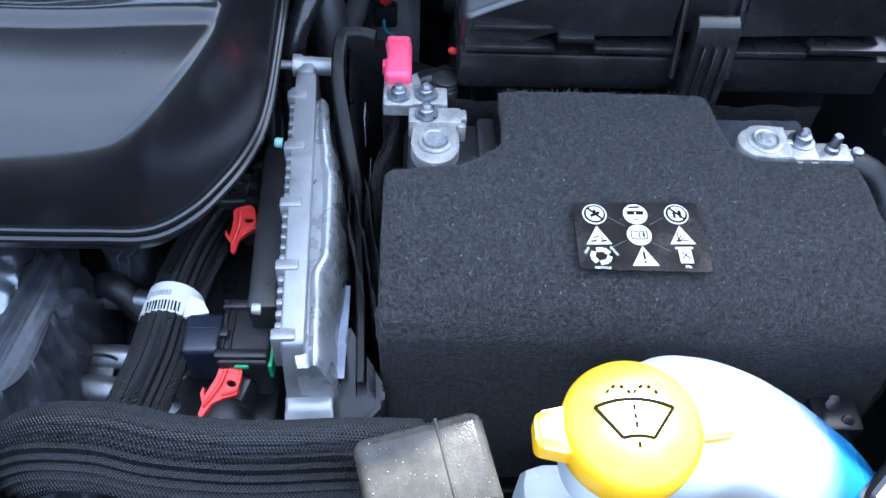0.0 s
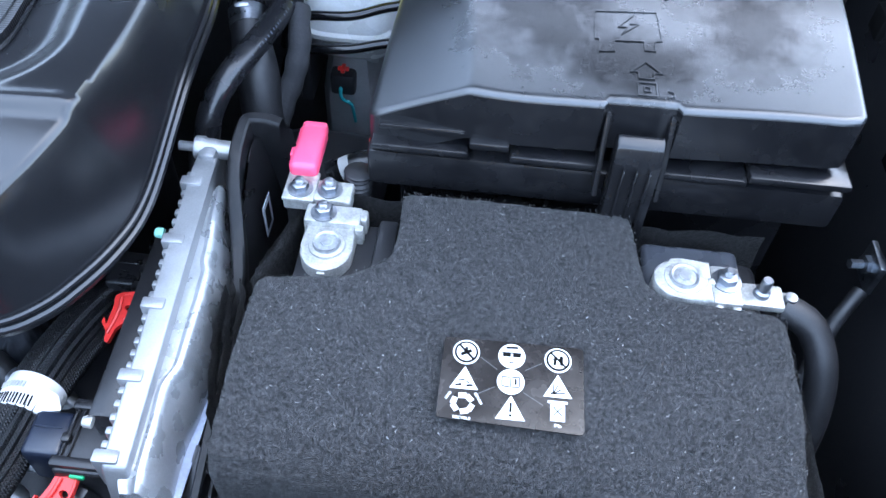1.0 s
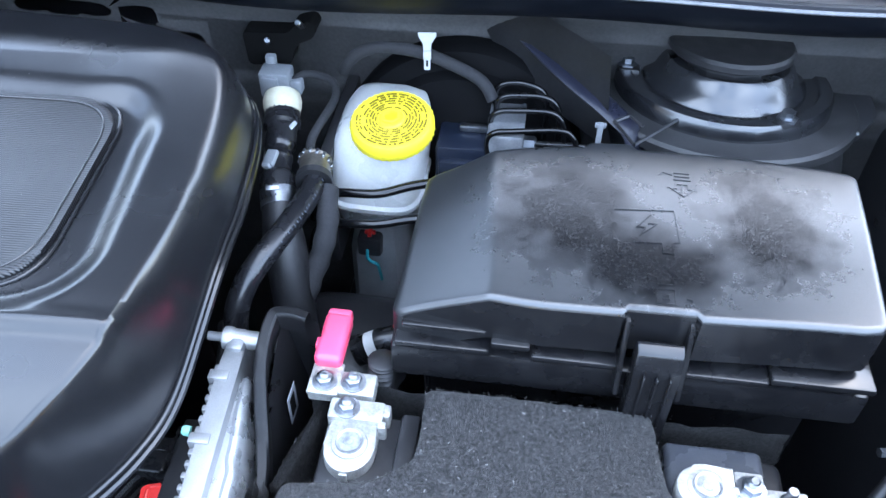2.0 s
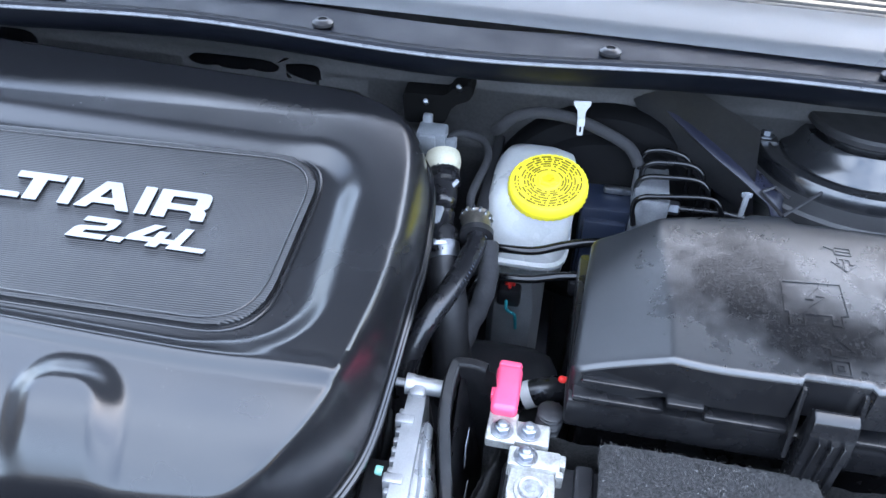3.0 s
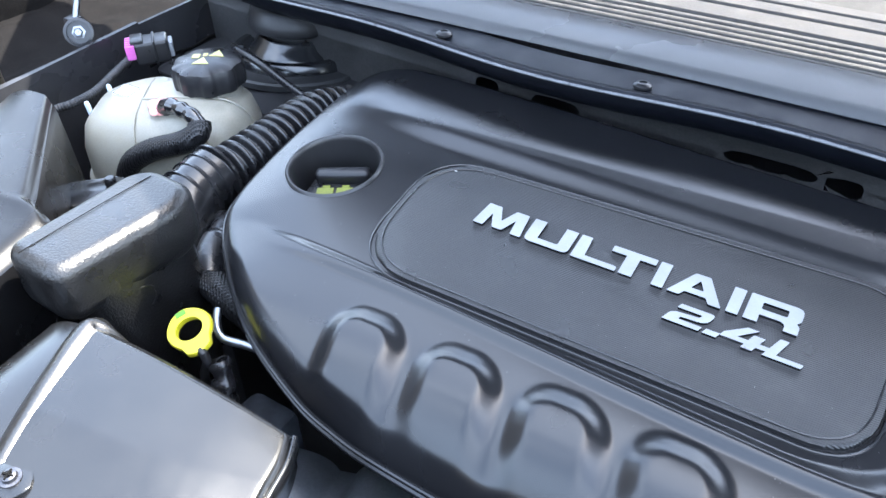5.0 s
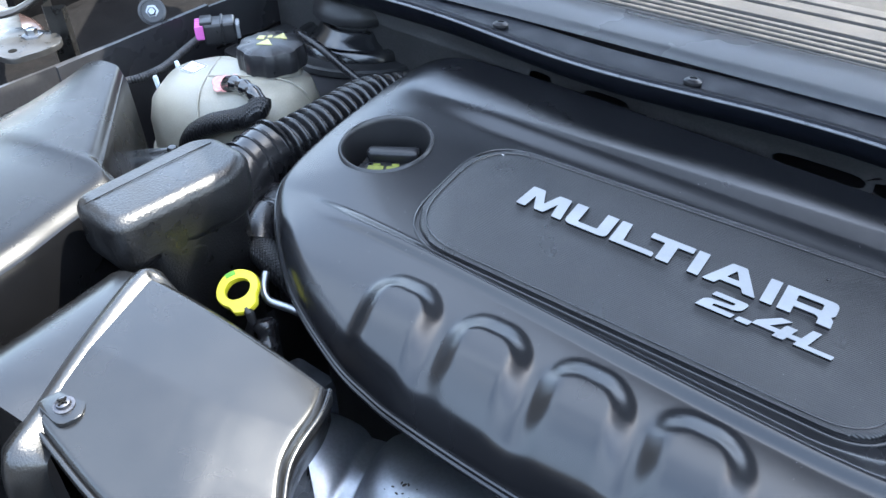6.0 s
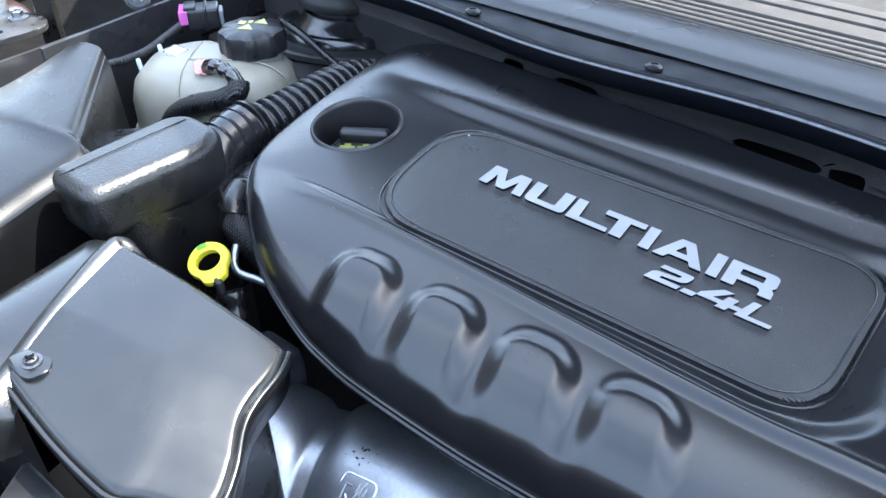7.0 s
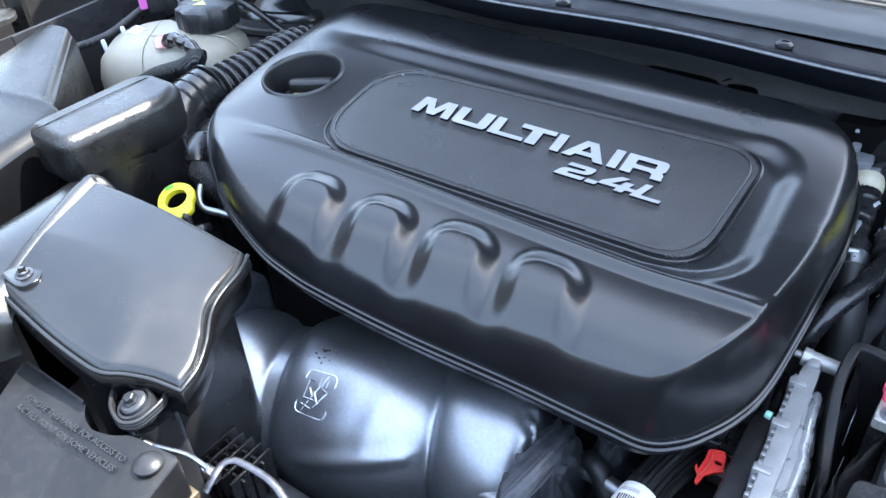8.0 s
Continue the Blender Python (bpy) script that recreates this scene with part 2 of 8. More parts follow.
def banded(mt, axis, period, depth=0.0004, strength=0.6):
    """Adds fine parallel lines of relief to a material."""
    nt = mt.node_tree
    N, Lk = nt.nodes, nt.links
    bs = N["Principled BSDF"]
    tc = N.new("ShaderNodeTexCoord")
    w = N.new("ShaderNodeTexWave")
    w.wave_type, w.bands_direction = "BANDS", axis
    w.inputs["Scale"].default_value = 1.0 / period / 3.18
    Lk.new(tc.outputs["Object"], w.inputs["Vector"])
    bp = N.new("ShaderNodeBump")
    bp.inputs["Strength"].default_value, bp.inputs["Distance"].default_value = strength, depth
    Lk.new(w.outputs["Fac"], bp.inputs["Height"])
    Lk.new(bp.outputs[0], bs.inputs["Normal"])
    return mt


def fibrous(mt):
    """Adds a matted relief of tangled fibres at two scales."""
    nt = mt.node_tree
    N, Lk = nt.nodes, nt.links
    tc = N.new("ShaderNodeTexCoord")
    last = None
    for sc, st, dist in ((300, 1.0, .006), (900, 1.0, .002)):
        nz = N.new("ShaderNodeTexNoise")
        nz.inputs["Scale"].default_value, nz.inputs["Detail"].default_value, nz.inputs["Roughness"].default_value, nz.inputs["Distortion"].default_value = sc, 6, 0.75, 1.5
        Lk.new(tc.outputs["Object"], nz.inputs["Vector"])
        bp = N.new("ShaderNodeBump")
        bp.inputs["Strength"].default_value, bp.inputs["Distance"].default_value = st, dist
        Lk.new(nz.outputs["Fac"], bp.inputs["Height"])
        if last:
            Lk.new(last.outputs[0], bp.inputs["Normal"])
        last = bp
    Lk.new(last.outputs[0], N["Principled BSDF"].inputs["Normal"])
    N["Principled BSDF"].inputs["Sheen Weight"].default_value = 0.15
    N["Principled BSDF"].inputs["Sheen Roughness"].default_value = 0.5
    return mt


def woven(name, color, rough=0.6, scale=1.0, depth=0.0012):
    """Braided sleeve: crossing diagonal threads, from a checker of two waves in object space."""
    mt = surface(name, color, rough, var=0.25, scale=60, bump=0.0)
    nt = mt.node_tree
    N, Lk = nt.nodes, nt.links
    tc = N.new("ShaderNodeTexCoord")
    hs = []
    for turn in ((0, 0, radians(40)), (0, 0, radians(-40))):
        mp = N.new("ShaderNodeMapping")
        mp.inputs["Rotation"].default_value = turn
        Lk.new(tc.outputs["Object"], mp.inputs["Vector"])
        w = N.new("ShaderNodeTexWave")
        w.wave_type, w.bands_direction = "BANDS", "X"
        w.inputs["Scale"].default_value = 130 * scale
        Lk.new(mp.outputs[0], w.inputs["Vector"])
        hs.append(w)
    mx = N.new("ShaderNodeMath")
    mx.operation = "MAXIMUM"
    Lk.new(hs[0].outputs["Fac"], mx.inputs[0])
    Lk.new(hs[1].outputs["Fac"], mx.inputs[1])
    bp = N.new("ShaderNodeBump")
    bp.inputs["Strength"].default_value, bp.inputs["Distance"].default_value = 1.0, depth
    Lk.new(mx.outputs[0], bp.inputs["Height"])
    Lk.new(bp.outputs[0], N["Principled BSDF"].inputs["Normal"])
    return mt


SATIN = surface("satin_black_plastic", (0.0072, 0.0074, 0.0086), 0.255, var=0.12, scale=12, bump=0.05, grain=1400, rvar=0.03, spec=0.60)
WELL = surface("well_plastic", (0.016, 0.016, 0.017), 0.34, var=0.12, scale=12, bump=0.05, grain=1400)
PANEL = banded(surface("ribbed_black_plastic", (0.008, 0.008, 0.009), 0.34, var=0.1, scale=15, bump=0, dirt=0.03, dirt_color=(.3, .28, .22)), "Y", 0.0019, 0.0005, 0.6)
SILVER = surface("satin_silver_paint", (0.30, 0.303, 0.31), 0.36, metal=0.2, var=0.05, bump=0.03)
BLACK = surface("black_plastic", (0.014, 0.014, 0.0155), 0.34, var=0.2, scale=25, bump=0.12, grain=900, dirt=0.03, spec=0.38)
GRAINED = surface("grained_black_plastic", (0.006, 0.006, 0.0064), 0.32, var=0.2, scale=25, bump=1.0, grain=430, spec=0.62, dirt=0.03)
FUSEBLACK = surface("fuse_box_plastic", (0.008, 0.008, 0.009), 0.26, var=0.2, scale=25, bump=0.08, grain=900, spec=0.5, dirt=0.03)
DARK = surface("dark_paint", (0.017, 0.017, 0.019), 0.4, var=0.25, scale=10, bump=0.08, grain=500)
BAYPAINT = surface("bay_paint", (0.025, 0.025, 0.0275), 0.34, var=0.2, scale=8, bump=0.04, grain=300, dirt=0.06)
FELT = fibrous(surface("black_felt", (0.037, 0.036, 0.0365), 0.95, var=1.0, scale=420, bump=0, grain=900, spec=0.2, dirt=0.3, dirt_color=(0.10, 0.10, 0.11)))
CASTALU = surface("cast_aluminium", (0.27, 0.275, 0.282), 0.40, metal=0.6, var=0.1, scale=60, bump=0.25, grain=900)
LEAD = surface("tinned_clamp", (0.36, 0.355, 0.335), 0.42, metal=0.5, var=0.25, scale=110, bump=0.7, grain=600)
ZINC = surface("zinc_steel", (0.27, 0.285, 0.31), 0.36, metal=1.0, var=0.15, scale=120, bump=0.1)
POSTLEAD = surface("battery_post_lead", (0.36, 0.37, 0.38), 0.45, metal=0.8, var=0.2, scale=200, bump=0.3)
PINK = surface("pink_cap_plastic", (0.78, 0.075, 0.16), 0.42, var=0.06, scale=60, bump=0.05)
RED = surface("red_lever_plastic", (0.62, 0.03, 0.025), 0.4, var=0.1, scale=80, bump=0.1)
YELLOW = surface("yellow_cap_plastic", (0.86, 0.72, 0.03), 0.42, var=0.05, scale=80, bump=0.1)
YELLOW2 = surface("yellow_washer_cap", (0.86, 0.46, 0.01), 0.38, var=0.05, scale=80, bump=0.08)
TANK = surface("natural_tank_plastic", (0.27, 0.275, 0.275), 0.33, var=0.08, scale=20, bump=0.05, sub=0.4)
NYLON = surface("grey_white_nylon", (0.36, 0.365, 0.37), 0.4, var=0.1, bump=0.05)
RESERVOIR = surface("milky_reservoir_plastic", (0.42, 0.425, 0.42), 0.30, var=0.08, scale=20, bump=0.05, sub=0.4)
CREAM = surface("aged_tank_plastic", (0.265, 0.25, 0.205), 0.38, var=0.12, scale=22, bump=0.08, sub=0.4, dirt=0.06)
WASHER = surface("washer_neck_plastic", (0.70, 0.76, 0.80), 0.3, var=0.05, scale=20, bump=0.03, sub=0.4)
HEADLAMP = surface("smoky_lens", (0.002, 0.0022, 0.003), 0.10, var=0.1, scale=20, bump=0.0, spec=0.5)


def dressed_plastic(name):
    """Black moulded plastic with a hazy film, worn through to gloss in a few cloudy patches, and fine dust."""
    mt = surface(name, (0.0055, 0.0055, 0.006), 0.3, var=0.3, scale=90, bump=0.24, grain=1500, spec=0.55, dirt=0.04, dirt_color=(0.30, 0.29, 0.27))
    nt = mt.node_tree
    N, Lk = nt.nodes, nt.links
    bs = N["Principled BSDF"]
    tc = N.new("ShaderNodeTexCoord")
    warp = N.new("ShaderNodeTexNoise")
    warp.inputs["Scale"].default_value, warp.inputs["Detail"].default_value, warp.inputs["Roughness"].default_value = 42, 9, 0.72
    Lk.new(tc.outputs["Object"], warp.inputs["Vector"])
    total = None
    for cx, cy, rx, ry in ((-.052, .010, .052, .052), (.004, -.034, .050, .034), (.088, .012, .040, .050)):
        mp = N.new("ShaderNodeMapping")
        mp.vector_type = "POINT"
        mp.inputs["Location"].default_value = (-cx / rx, -cy / ry, 0)
        mp.inputs["Scale"].default_value = (1 / rx, 1 / ry, 0)
        Lk.new(tc.outputs["Object"], mp.inputs["Vector"])
        ln = N.new("ShaderNodeVectorMath")
        ln.operation = "LENGTH"
        Lk.new(mp.outputs[0], ln.inputs[0])
        if total is None:
            total = ln.outputs["Value"]
        else:
            mn = N.new("ShaderNodeMath")
            mn.operation = "SMOOTH_MIN"
            mn.inputs[2].default_value = 0.5
            Lk.new(total, mn.inputs[0])
            Lk.new(ln.outputs["Value"], mn.inputs[1])
            total = mn.outputs[0]
    add = N.new("ShaderNodeMath")
    add.operation = "MULTIPLY_ADD"
    add.inputs[1].default_value = 2.6
    Lk.new(warp.outputs["Fac"], add.inputs[0])
    Lk.new(total, add.inputs[2])
    haze = N.new("ShaderNodeMapRange")
    haze.interpolation_type = "SMOOTHSTEP"
    haze.inputs["From Min"].default_value, haze.inputs["From Max"].default_value = 1.70, 2.75
    Lk.new(add.outputs[0], haze.inputs["Value"])
    for socket, lo, hi in (("Roughness", .15, .29), ("Specular IOR Level", .22, 0.95)):
        r = N.new("ShaderNodeMapRange")
        r.inputs["To Min"].default_value, r.inputs["To Max"].default_value = lo, hi
        Lk.new(haze.outputs[0], r.inputs["Value"])
        Lk.new(r.outputs[0], bs.inputs[socket])
    # the film's paler colour also makes up for sky sheen the gloss lacks
    film = N.new("ShaderNodeMix")
    film.data_type = "RGBA"
    half = N.new("ShaderNodeMath")
    half.operation = "MULTIPLY"
    half.inputs[1].default_value = 0.5
    Lk.new(haze.outputs[0], half.inputs[0])
    Lk.new(half.outputs[0], film.inputs["Factor"])
    Lk.new(bs.inputs["Base Color"].links[0].from_socket, film.inputs["A"])
    film.inputs["B"].default_value = (0.026, 0.028, 0.031, 1)
    Lk.new(film.outputs["Result"], bs.inputs["Base Color"])
    return mt


LIDMAT = dressed_plastic("fuse_lid_plastic")


def fluid_filled(name, pale, blue, x0, x1):
    """Translucent plastic that turns blue where the fluid stands in it, between x0 and x1 of its own."""
    mt = surface(name, pale, 0.3, var=0.04, scale=20, bump=0.03, sub=0.4)
    nt = mt.node_tree
    N, Lk = nt.nodes, nt.links
    tc = N.new("ShaderNodeTexCoord")
    sp = N.new("ShaderNodeSeparateXYZ")
    Lk.new(tc.outputs["Object"], sp.inputs[0])
    mr = N.new("ShaderNodeMapRange")
    mr.interpolation_type = "SMOOTHSTEP"
    mr.inputs["From Min"].default_value, mr.inputs["From Max"].default_value = x0, x1
    Lk.new(sp.outputs["X"], mr.inputs["Value"])
    mx = N.new("ShaderNodeMix")
    mx.data_type = "RGBA"
    mx.inputs["A"].default_value, mx.inputs["B"].default_value = (*pale, 1), (*blue, 1)
    Lk.new(mr.outputs[0], mx.inputs["Factor"])
    Lk.new(mx.outputs["Result"], N["Principled BSDF"].inputs["Base Color"])
    return mt


# for print, and as painted darkness where holes and slots aren't cut
INKHOLE = surface("black_print_and_holes", (0.006, 0.006, 0.006), 0.9, var=0.1, bump=0, spec=0.05)
WHITE = surface("white_print", (0.62, 0.62, 0.61), 0.5, var=0.06, scale=60, bump=0.05)
STICKER = surface("dark_sticker_film", (0.017, 0.0145, 0.0135), 0.22, var=0.3, scale=40, bump=0.05, grain=200)
PAPER = surface("white_label_paper", (0.55, 0.55, 0.54), 0.55, var=0.06, scale=60, bump=0.08)
RUBBER = surface("black_rubber", (0.012, 0.012, 0.0135), 0.48, var=0.2, scale=60, bump=0.2, grain=700, dirt=0.05)
PIPEBLACK = surface("coated_pipe", (0.0035, 0.0035, 0.004), 0.18, var=0.1, scale=60, bump=0.03, spec=0.45)
HOSE = surface("hose_rubber", (0.010, 0.010, 0.0115), 0.28, var=0.15, scale=60, bump=0.1)
FOAM = surface("grey_foam_sleeve", (0.016, 0.016, 0.018), 0.9, var=0.25, scale=120, bump=0.8, grain=400)
BRAID = woven("braided_sleeve", (0.009, 0.009, 0.010), 0.34, 0.8)
HARNESS = woven("harness_sleeve", (0.0030, 0.0034, 0.0045), 0.36, 1.6, 0.00060)
SHIELD = surface("heat_shield_metal", (0.50, 0.525, 0.57), 0.36, metal=0.92, var=0.12, scale=14, bump=0.02, grain=300, rvar=0.04, dirt=0.05, dirt_color=(0.05, 0.045, 0.04))
FOIL = surface("crumpled_insulation", (0.030, 0.033, 0.040), 0.50, metal=0.3, var=0.35, scale=70, bump=0.8, grain=160)
PIPEALU = surface("aluminium_pipe", (0.24, 0.25, 0.265), 0.38, metal=0.85, var=0.2, scale=60, bump=0.15)
AIRBOX = surface("satin_airbox_plastic", (0.0045, 0.0045, 0.0048), 0.25, var=0.3, scale=22, bump=0.12, grain=1100, rvar=0.04, spec=0.68)
AIRRIB = surface("pebbled_airbox_plastic", (0.006, 0.006, 0.0062), 0.30, var=0.3, scale=22, bump=0.45, grain=560, rvar=0.04, spec=0.8)
DUCT = surface("smooth_duct_plastic", (0.0045, 0.0045, 0.005), 0.29, var=0.15, scale=18, bump=0.22, grain=900, rvar=0.05, spec=0.27)
BELLOWGLOSS = surface("glossy_moulded_rubber", (0.009, 0.009, 0.010), 0.24, var=0.15, scale=30, bump=0.06, grain=900, spec=0.6)
DULLSTEEL = surface("dull_dark_steel", (0.10, 0.10, 0.11), 0.35, metal=0.9, var=0.2, scale=200, bump=0.1)
# dusty black plastic, direct sun on it put into the paler, warmer colour
SUNNED = surface("sunlit_dusty_plastic", (0.045, 0.042, 0.036), 0.26, var=0.3, scale=60, bump=0.12, grain=900, spec=0.22, dirt=0.05, dirt_color=(0.16, 0.15, 0.13))
GREYPLA = surface("grey_connector_plastic", (0.20, 0.21, 0.225), 0.45, var=0.1, scale=60, bump=0.1)
GALV = surface("galvanised_bracket", (0.075, 0.072, 0.068), 0.34, metal=0.7, var=0.15, scale=60, bump=0.1, grain=900)
COWLGREY = surface("cowl_panel_grey", (0.12, 0.124, 0.131), 0.32, var=0.06, scale=6, bump=0.05, grain=900)
COWLEDGE = surface("cowl_edge_rubber", (0.009, 0.011, 0.017), 0.42, var=0.12, scale=30, bump=0.08, spec=0.3)
RIBS = surface("weathered_cowl_screen", (0.085, 0.080, 0.076), 0.55, var=0.2, scale=30, bump=0.5, grain=900, dirt=0.12)
BODY = surface("body_paint", (0.045, 0.030, 0.028), 0.25, metal=0.3, var=0.03, scale=5, bump=0.0, coat=0.5)
HOODPAD = surface("hood_lining", (0.065, 0.066, 0.070), 0.7, var=0.4, scale=9, bump=0.3, grain=200)
BOOSTER = surface("matt_black_drum", (0.003, 0.003, 0.0034), 0.7, var=0.2, scale=20, bump=0.1, spec=0.08)
ASPHALT = surface("asphalt", (0.038, 0.038, 0.039), 0.9, var=0.3, scale=3, bump=0.6, grain=120)
GREEN = surface("green_seal", (0.02, 0.30, 0.12), 0.4, var=0.1, bump=0.1)
NAVY = surface("navy_connector", (0.010, 0.014, 0.026), 0.38, var=0.12, bump=0.1)
MAGENTA = surface("magenta_lock", (0.50, 0.10, 0.36), 0.45, var=0.1, bump=0.1)
IVORY = surface("ivory_collar", (0.36, 0.34, 0.26), 0.4, var=0.1, bump=0.1)
DIPYEL = surface("yellow_handle_plastic", (0.60, 0.54, 0.025), 0.4, var=0.05, bump=0.08)
GLASSDARK = surface("tinted_glass", (0.02, 0.025, 0.03), 0.05, var=0.02, bump=0.0, rvar=0.01, spec=0.8)


# ---- the setting: ground, bay, cowl, hood ----
g = B()
rbox(g, -60, 60, -60, 60, -0.2, 0.0, 0)
single("ground", g, ASPHALT, "grey asphalt ground under the car", "ground", kind="structure")

# added walls out of view that hide the low sky from reflections
b = B()
rbox(b, -14, 14, -6.3, -6.0, 0, 2.5, .02)
rbox(b, -8.3, -8.0, -5.0, 1.0, 0, 7.0, .02)
single("unseen_shade_wall", b, surface("rough_wall_render", (.08, .076, .072), .9, var=.25, scale=3, bump=.5, grain=60), "unseen plain walls added to darken low reflections", "wall", kind="structure")

bay = thing("engine_bay", (-0.38, 0.4, 0.40), "black painted sheet-metal engine bay of a car", "engine bay", kind="structure")
b = B()
rbox(b, -1.45, 0.62, -0.25, 1.10, 0.40, 0.42, 0)
part("floor", b, DARK, bay)
b = B()
prism(b, [(0.40, -0.2), (0.44, -0.2), (0.50, 1.05), (0.46, 1.05)], 0.42, 1.03)
part("inner_fender_right", b, BAYPAINT, bay)
b = B()
prism(b, [(-1.281, -0.2), (-1.275, -0.2), (-1.31, 1.05), (-1.316, 1.05)], 0.42, 0.995)
part("inner_fender_left", b, BAYPAINT, bay)


def firewall_y(x):
    return 0.85 - 0.02 * math.cos((x + 0.35) * 2.2)


# firewall with its openings
b = B()
HOLES = [(-0.742, 0.990, 0.018, 0.016), (-0.641, 0.988, 0.034, 0.017), (-0.376, 0.992, 0.052, 0.012), (-0.294, 0.991, 0.015, 0.013), (-0.262, 0.965, 0.028, 0.014)]


def fw_keep(x, z):
    return not any(abs((x - hx) / hw) ** 4 + abs((z - hz_) / hh) ** 4 < 1 for hx, hz_, hw, hh in HOLES)


field(b, -1.29, 0.49, 0.42, 1.075, 300, 100, lambda x, z: 0.0, keep=fw_keep)
for v in b.verts:
    x, z = v.co.x, v.co.y
    v.co = Vector((x, firewall_y(x) - 0.02 * smooth(1.0, 1.05, z) + 0.01 * smooth(0.93, 0.90, z), z))
for v in b.verts:
    if v.is_boundary:
        for hx, hz_, hw, hh in HOLES:
            q = abs((v.co.x - hx) / hw) ** 4 + abs((v.co.z - hz_) / hh) ** 4
            if .3 < q < 4.5:
                v.co.x, v.co.z = hx + (v.co.x - hx) / q ** .25, hz_ + (v.co.z - hz_) / q ** .25
bmesh.ops.solidify(b, geom=b.faces[:], thickness=0.008)
part("firewall", b, surface("firewall_paint", (0.068, 0.067, 0.068), 0.5, var=0.25, scale=8, bump=0.06, grain=300, dirt=0.08, spec=0.35), bay)
b = B()
rbox(b, -1.29, 0.5, 0.93, 0.95, 0.42, 1.06, 0.002)
part("firewall_back", b, DARK, bay)
# front cross member
b = B()
rbox(b, -1.30, 0.42, -0.16, -0.06, 0.42, 0.92, 0.012)
part("front_cross_member", b, DARK, bay)


# cowl: rubber edge, grey panel, ribbed screen
def cowl_y(x):
    return 0.716 + 0.10 * abs(x + 0.36) ** 3 + 0.008 * math.sin(x * 13.0)


cowl = thing("cowl_cover", (-0.38, 0.9, 1.05), "grey plastic cowl cover with black rubber edge and ribbed screen below the windscreen", "cowl cover", kind="structure")
XS = [-1.28 + 0.02 * i for i in range(89)]
b = B()
loft(b, [[(x, cowl_y(x) + dy, 1.09 + dz - 0.012 * (x + 0.36) ** 2) for x in XS] for dy, dz in ((0.03, -0.035), (0.004, -0.012), (0.0, 0.0), (0.004, 0.004), (0.012, 0.003), (0.016, 0.0), (0.055, 0.002))], thick=0.004)
part("rubber_edge", b, COWLEDGE, cowl)
b = B()
tube(b, [(x, cowl_y(x) - 0.001, 1.0915 - 0.012 * (x + 0.36) ** 2) for x in XS], 0.0017, 8, raw=True)
part("bright_edge_bead", b, surface("worn_edge", (0.12, 0.125, 0.135), 0.35, var=0.2, scale=80), cowl)
b = B()
GY = [(0.05, 0.004), (0.056, 0.010), (0.064, 0.0125), (0.09, 0.014), (0.122, 0.0155), (0.128, 0.012)]
loft(b, [[(x, cowl_y(-0.36) + dy, 1.09 + dz - 0.012 * (x + 0.36) ** 2) for x in XS] for dy, dz in GY], thick=0.004)
part("panel", b, COWLGREY, cowl)
y = cowl_y(-0.36) + 0.1295
for i, (w, h) in enumerate(((.0080, .0042), (.0080, .0046), (.0080, .0050), (.0080, .0054), (.0085, .0058), (.0330, .0070), (.0240, .0078), (.0200, .0080))):
    b = B()
    loft(b, [[(x, y + dy, 1.098 + dz + .0014 * i - 0.012 * (x + 0.36) ** 2) for x in XS[::4]] for dy, dz in ((0, -.004), (.0004, h - .0012), (.0014, h), (w * .5, h + .0006), (w - .0014, h), (w - .0004, h - .0012), (w, -.004))], thick=0.001)
    part("rib", b, RIBS, cowl)
    y += w + .0016
b = B()
rbox(b, -1.28, 0.48, 0.835, 1.00, 1.076, 1.094, 0.002)
part("screen_bed", b, RIBS, cowl)
for cx in (-0.985, -0.745, -0.497, -0.240, 0.012, 0.245):
    b = B()
    lathe(b, [(0.0095, 0), (0.0095, 0.0025), (0.007, 0.0045), (0.004, 0.005), (0.004, 0.0035), (0, 0.0035)], 20, pose(cx, cowl_y(cx) + 0.024, 1.092 - 0.012 * (cx + 0.36) ** 2, -5))
    part("push_clip", b, BLACK, cowl)
b = B()
loft(b, [[(x, 0.965, 1.10) for x in XS[::4]], [(x, 1.005, 1.112) for x in XS[::4]], [(x, 1.03, 1.135) for x in XS[::4]]], thick=0.012)
part("windscreen_trim", b, RIBS, cowl)
b = B()
loft(b, [[(x, 1.03, 1.13) for x in XS[::4]], [(x, 1.75, 1.50) for x in XS[::4]]], thick=0.006)
single("windscreen", b, GLASSDARK, "raked tinted glass windscreen", "windscreen", kind="structure")

# the open hood that shades the bay
hood = thing("hood", (-0.38, 1.02, 1.12), "open car hood with dark lining held up over the bay", "hood", kind="structure", m=pose(-0.38, 0.98, 1.34, -52, 0, 0))
b = B()


def hood_edge(x):
    """How far the unseen hood's leading edge is swept back, x metres from its middle line; shaped to throw the bay's
    shade line.
    """
    knots = (-.83, -.635, -.523, -.353, -.175, -.023, .084, .18, .309, .46, .643, .731, .884, 1.02)
    swept = (.65, .613, .567, .491, .421, .375, .35, .289, .254, .249, .277, .322, .35, .37)
    return float(np.mean([np.interp(x + d, knots, swept) for d in (-.03, -.015, 0, .015, .03)]))


HOODX = [-0.83 + 1.85 * i / 40 for i in range(41)]
prism(b, [(x, -0.93 + hood_edge(x)) for x in HOODX] + [(1.10, -0.02), (-1.16, -0.02)], 0.012, 0.03, 0.004)
part("skin", b, BODY, hood, local=True)
b = B()
prism(b, [(x, -0.86 + hood_edge(x)) for x in HOODX[3:-3]] + [(0.90, -0.06), (-0.72, -0.06)], -0.004, 0.012)
part("lining", b, HOODPAD, hood, local=True)

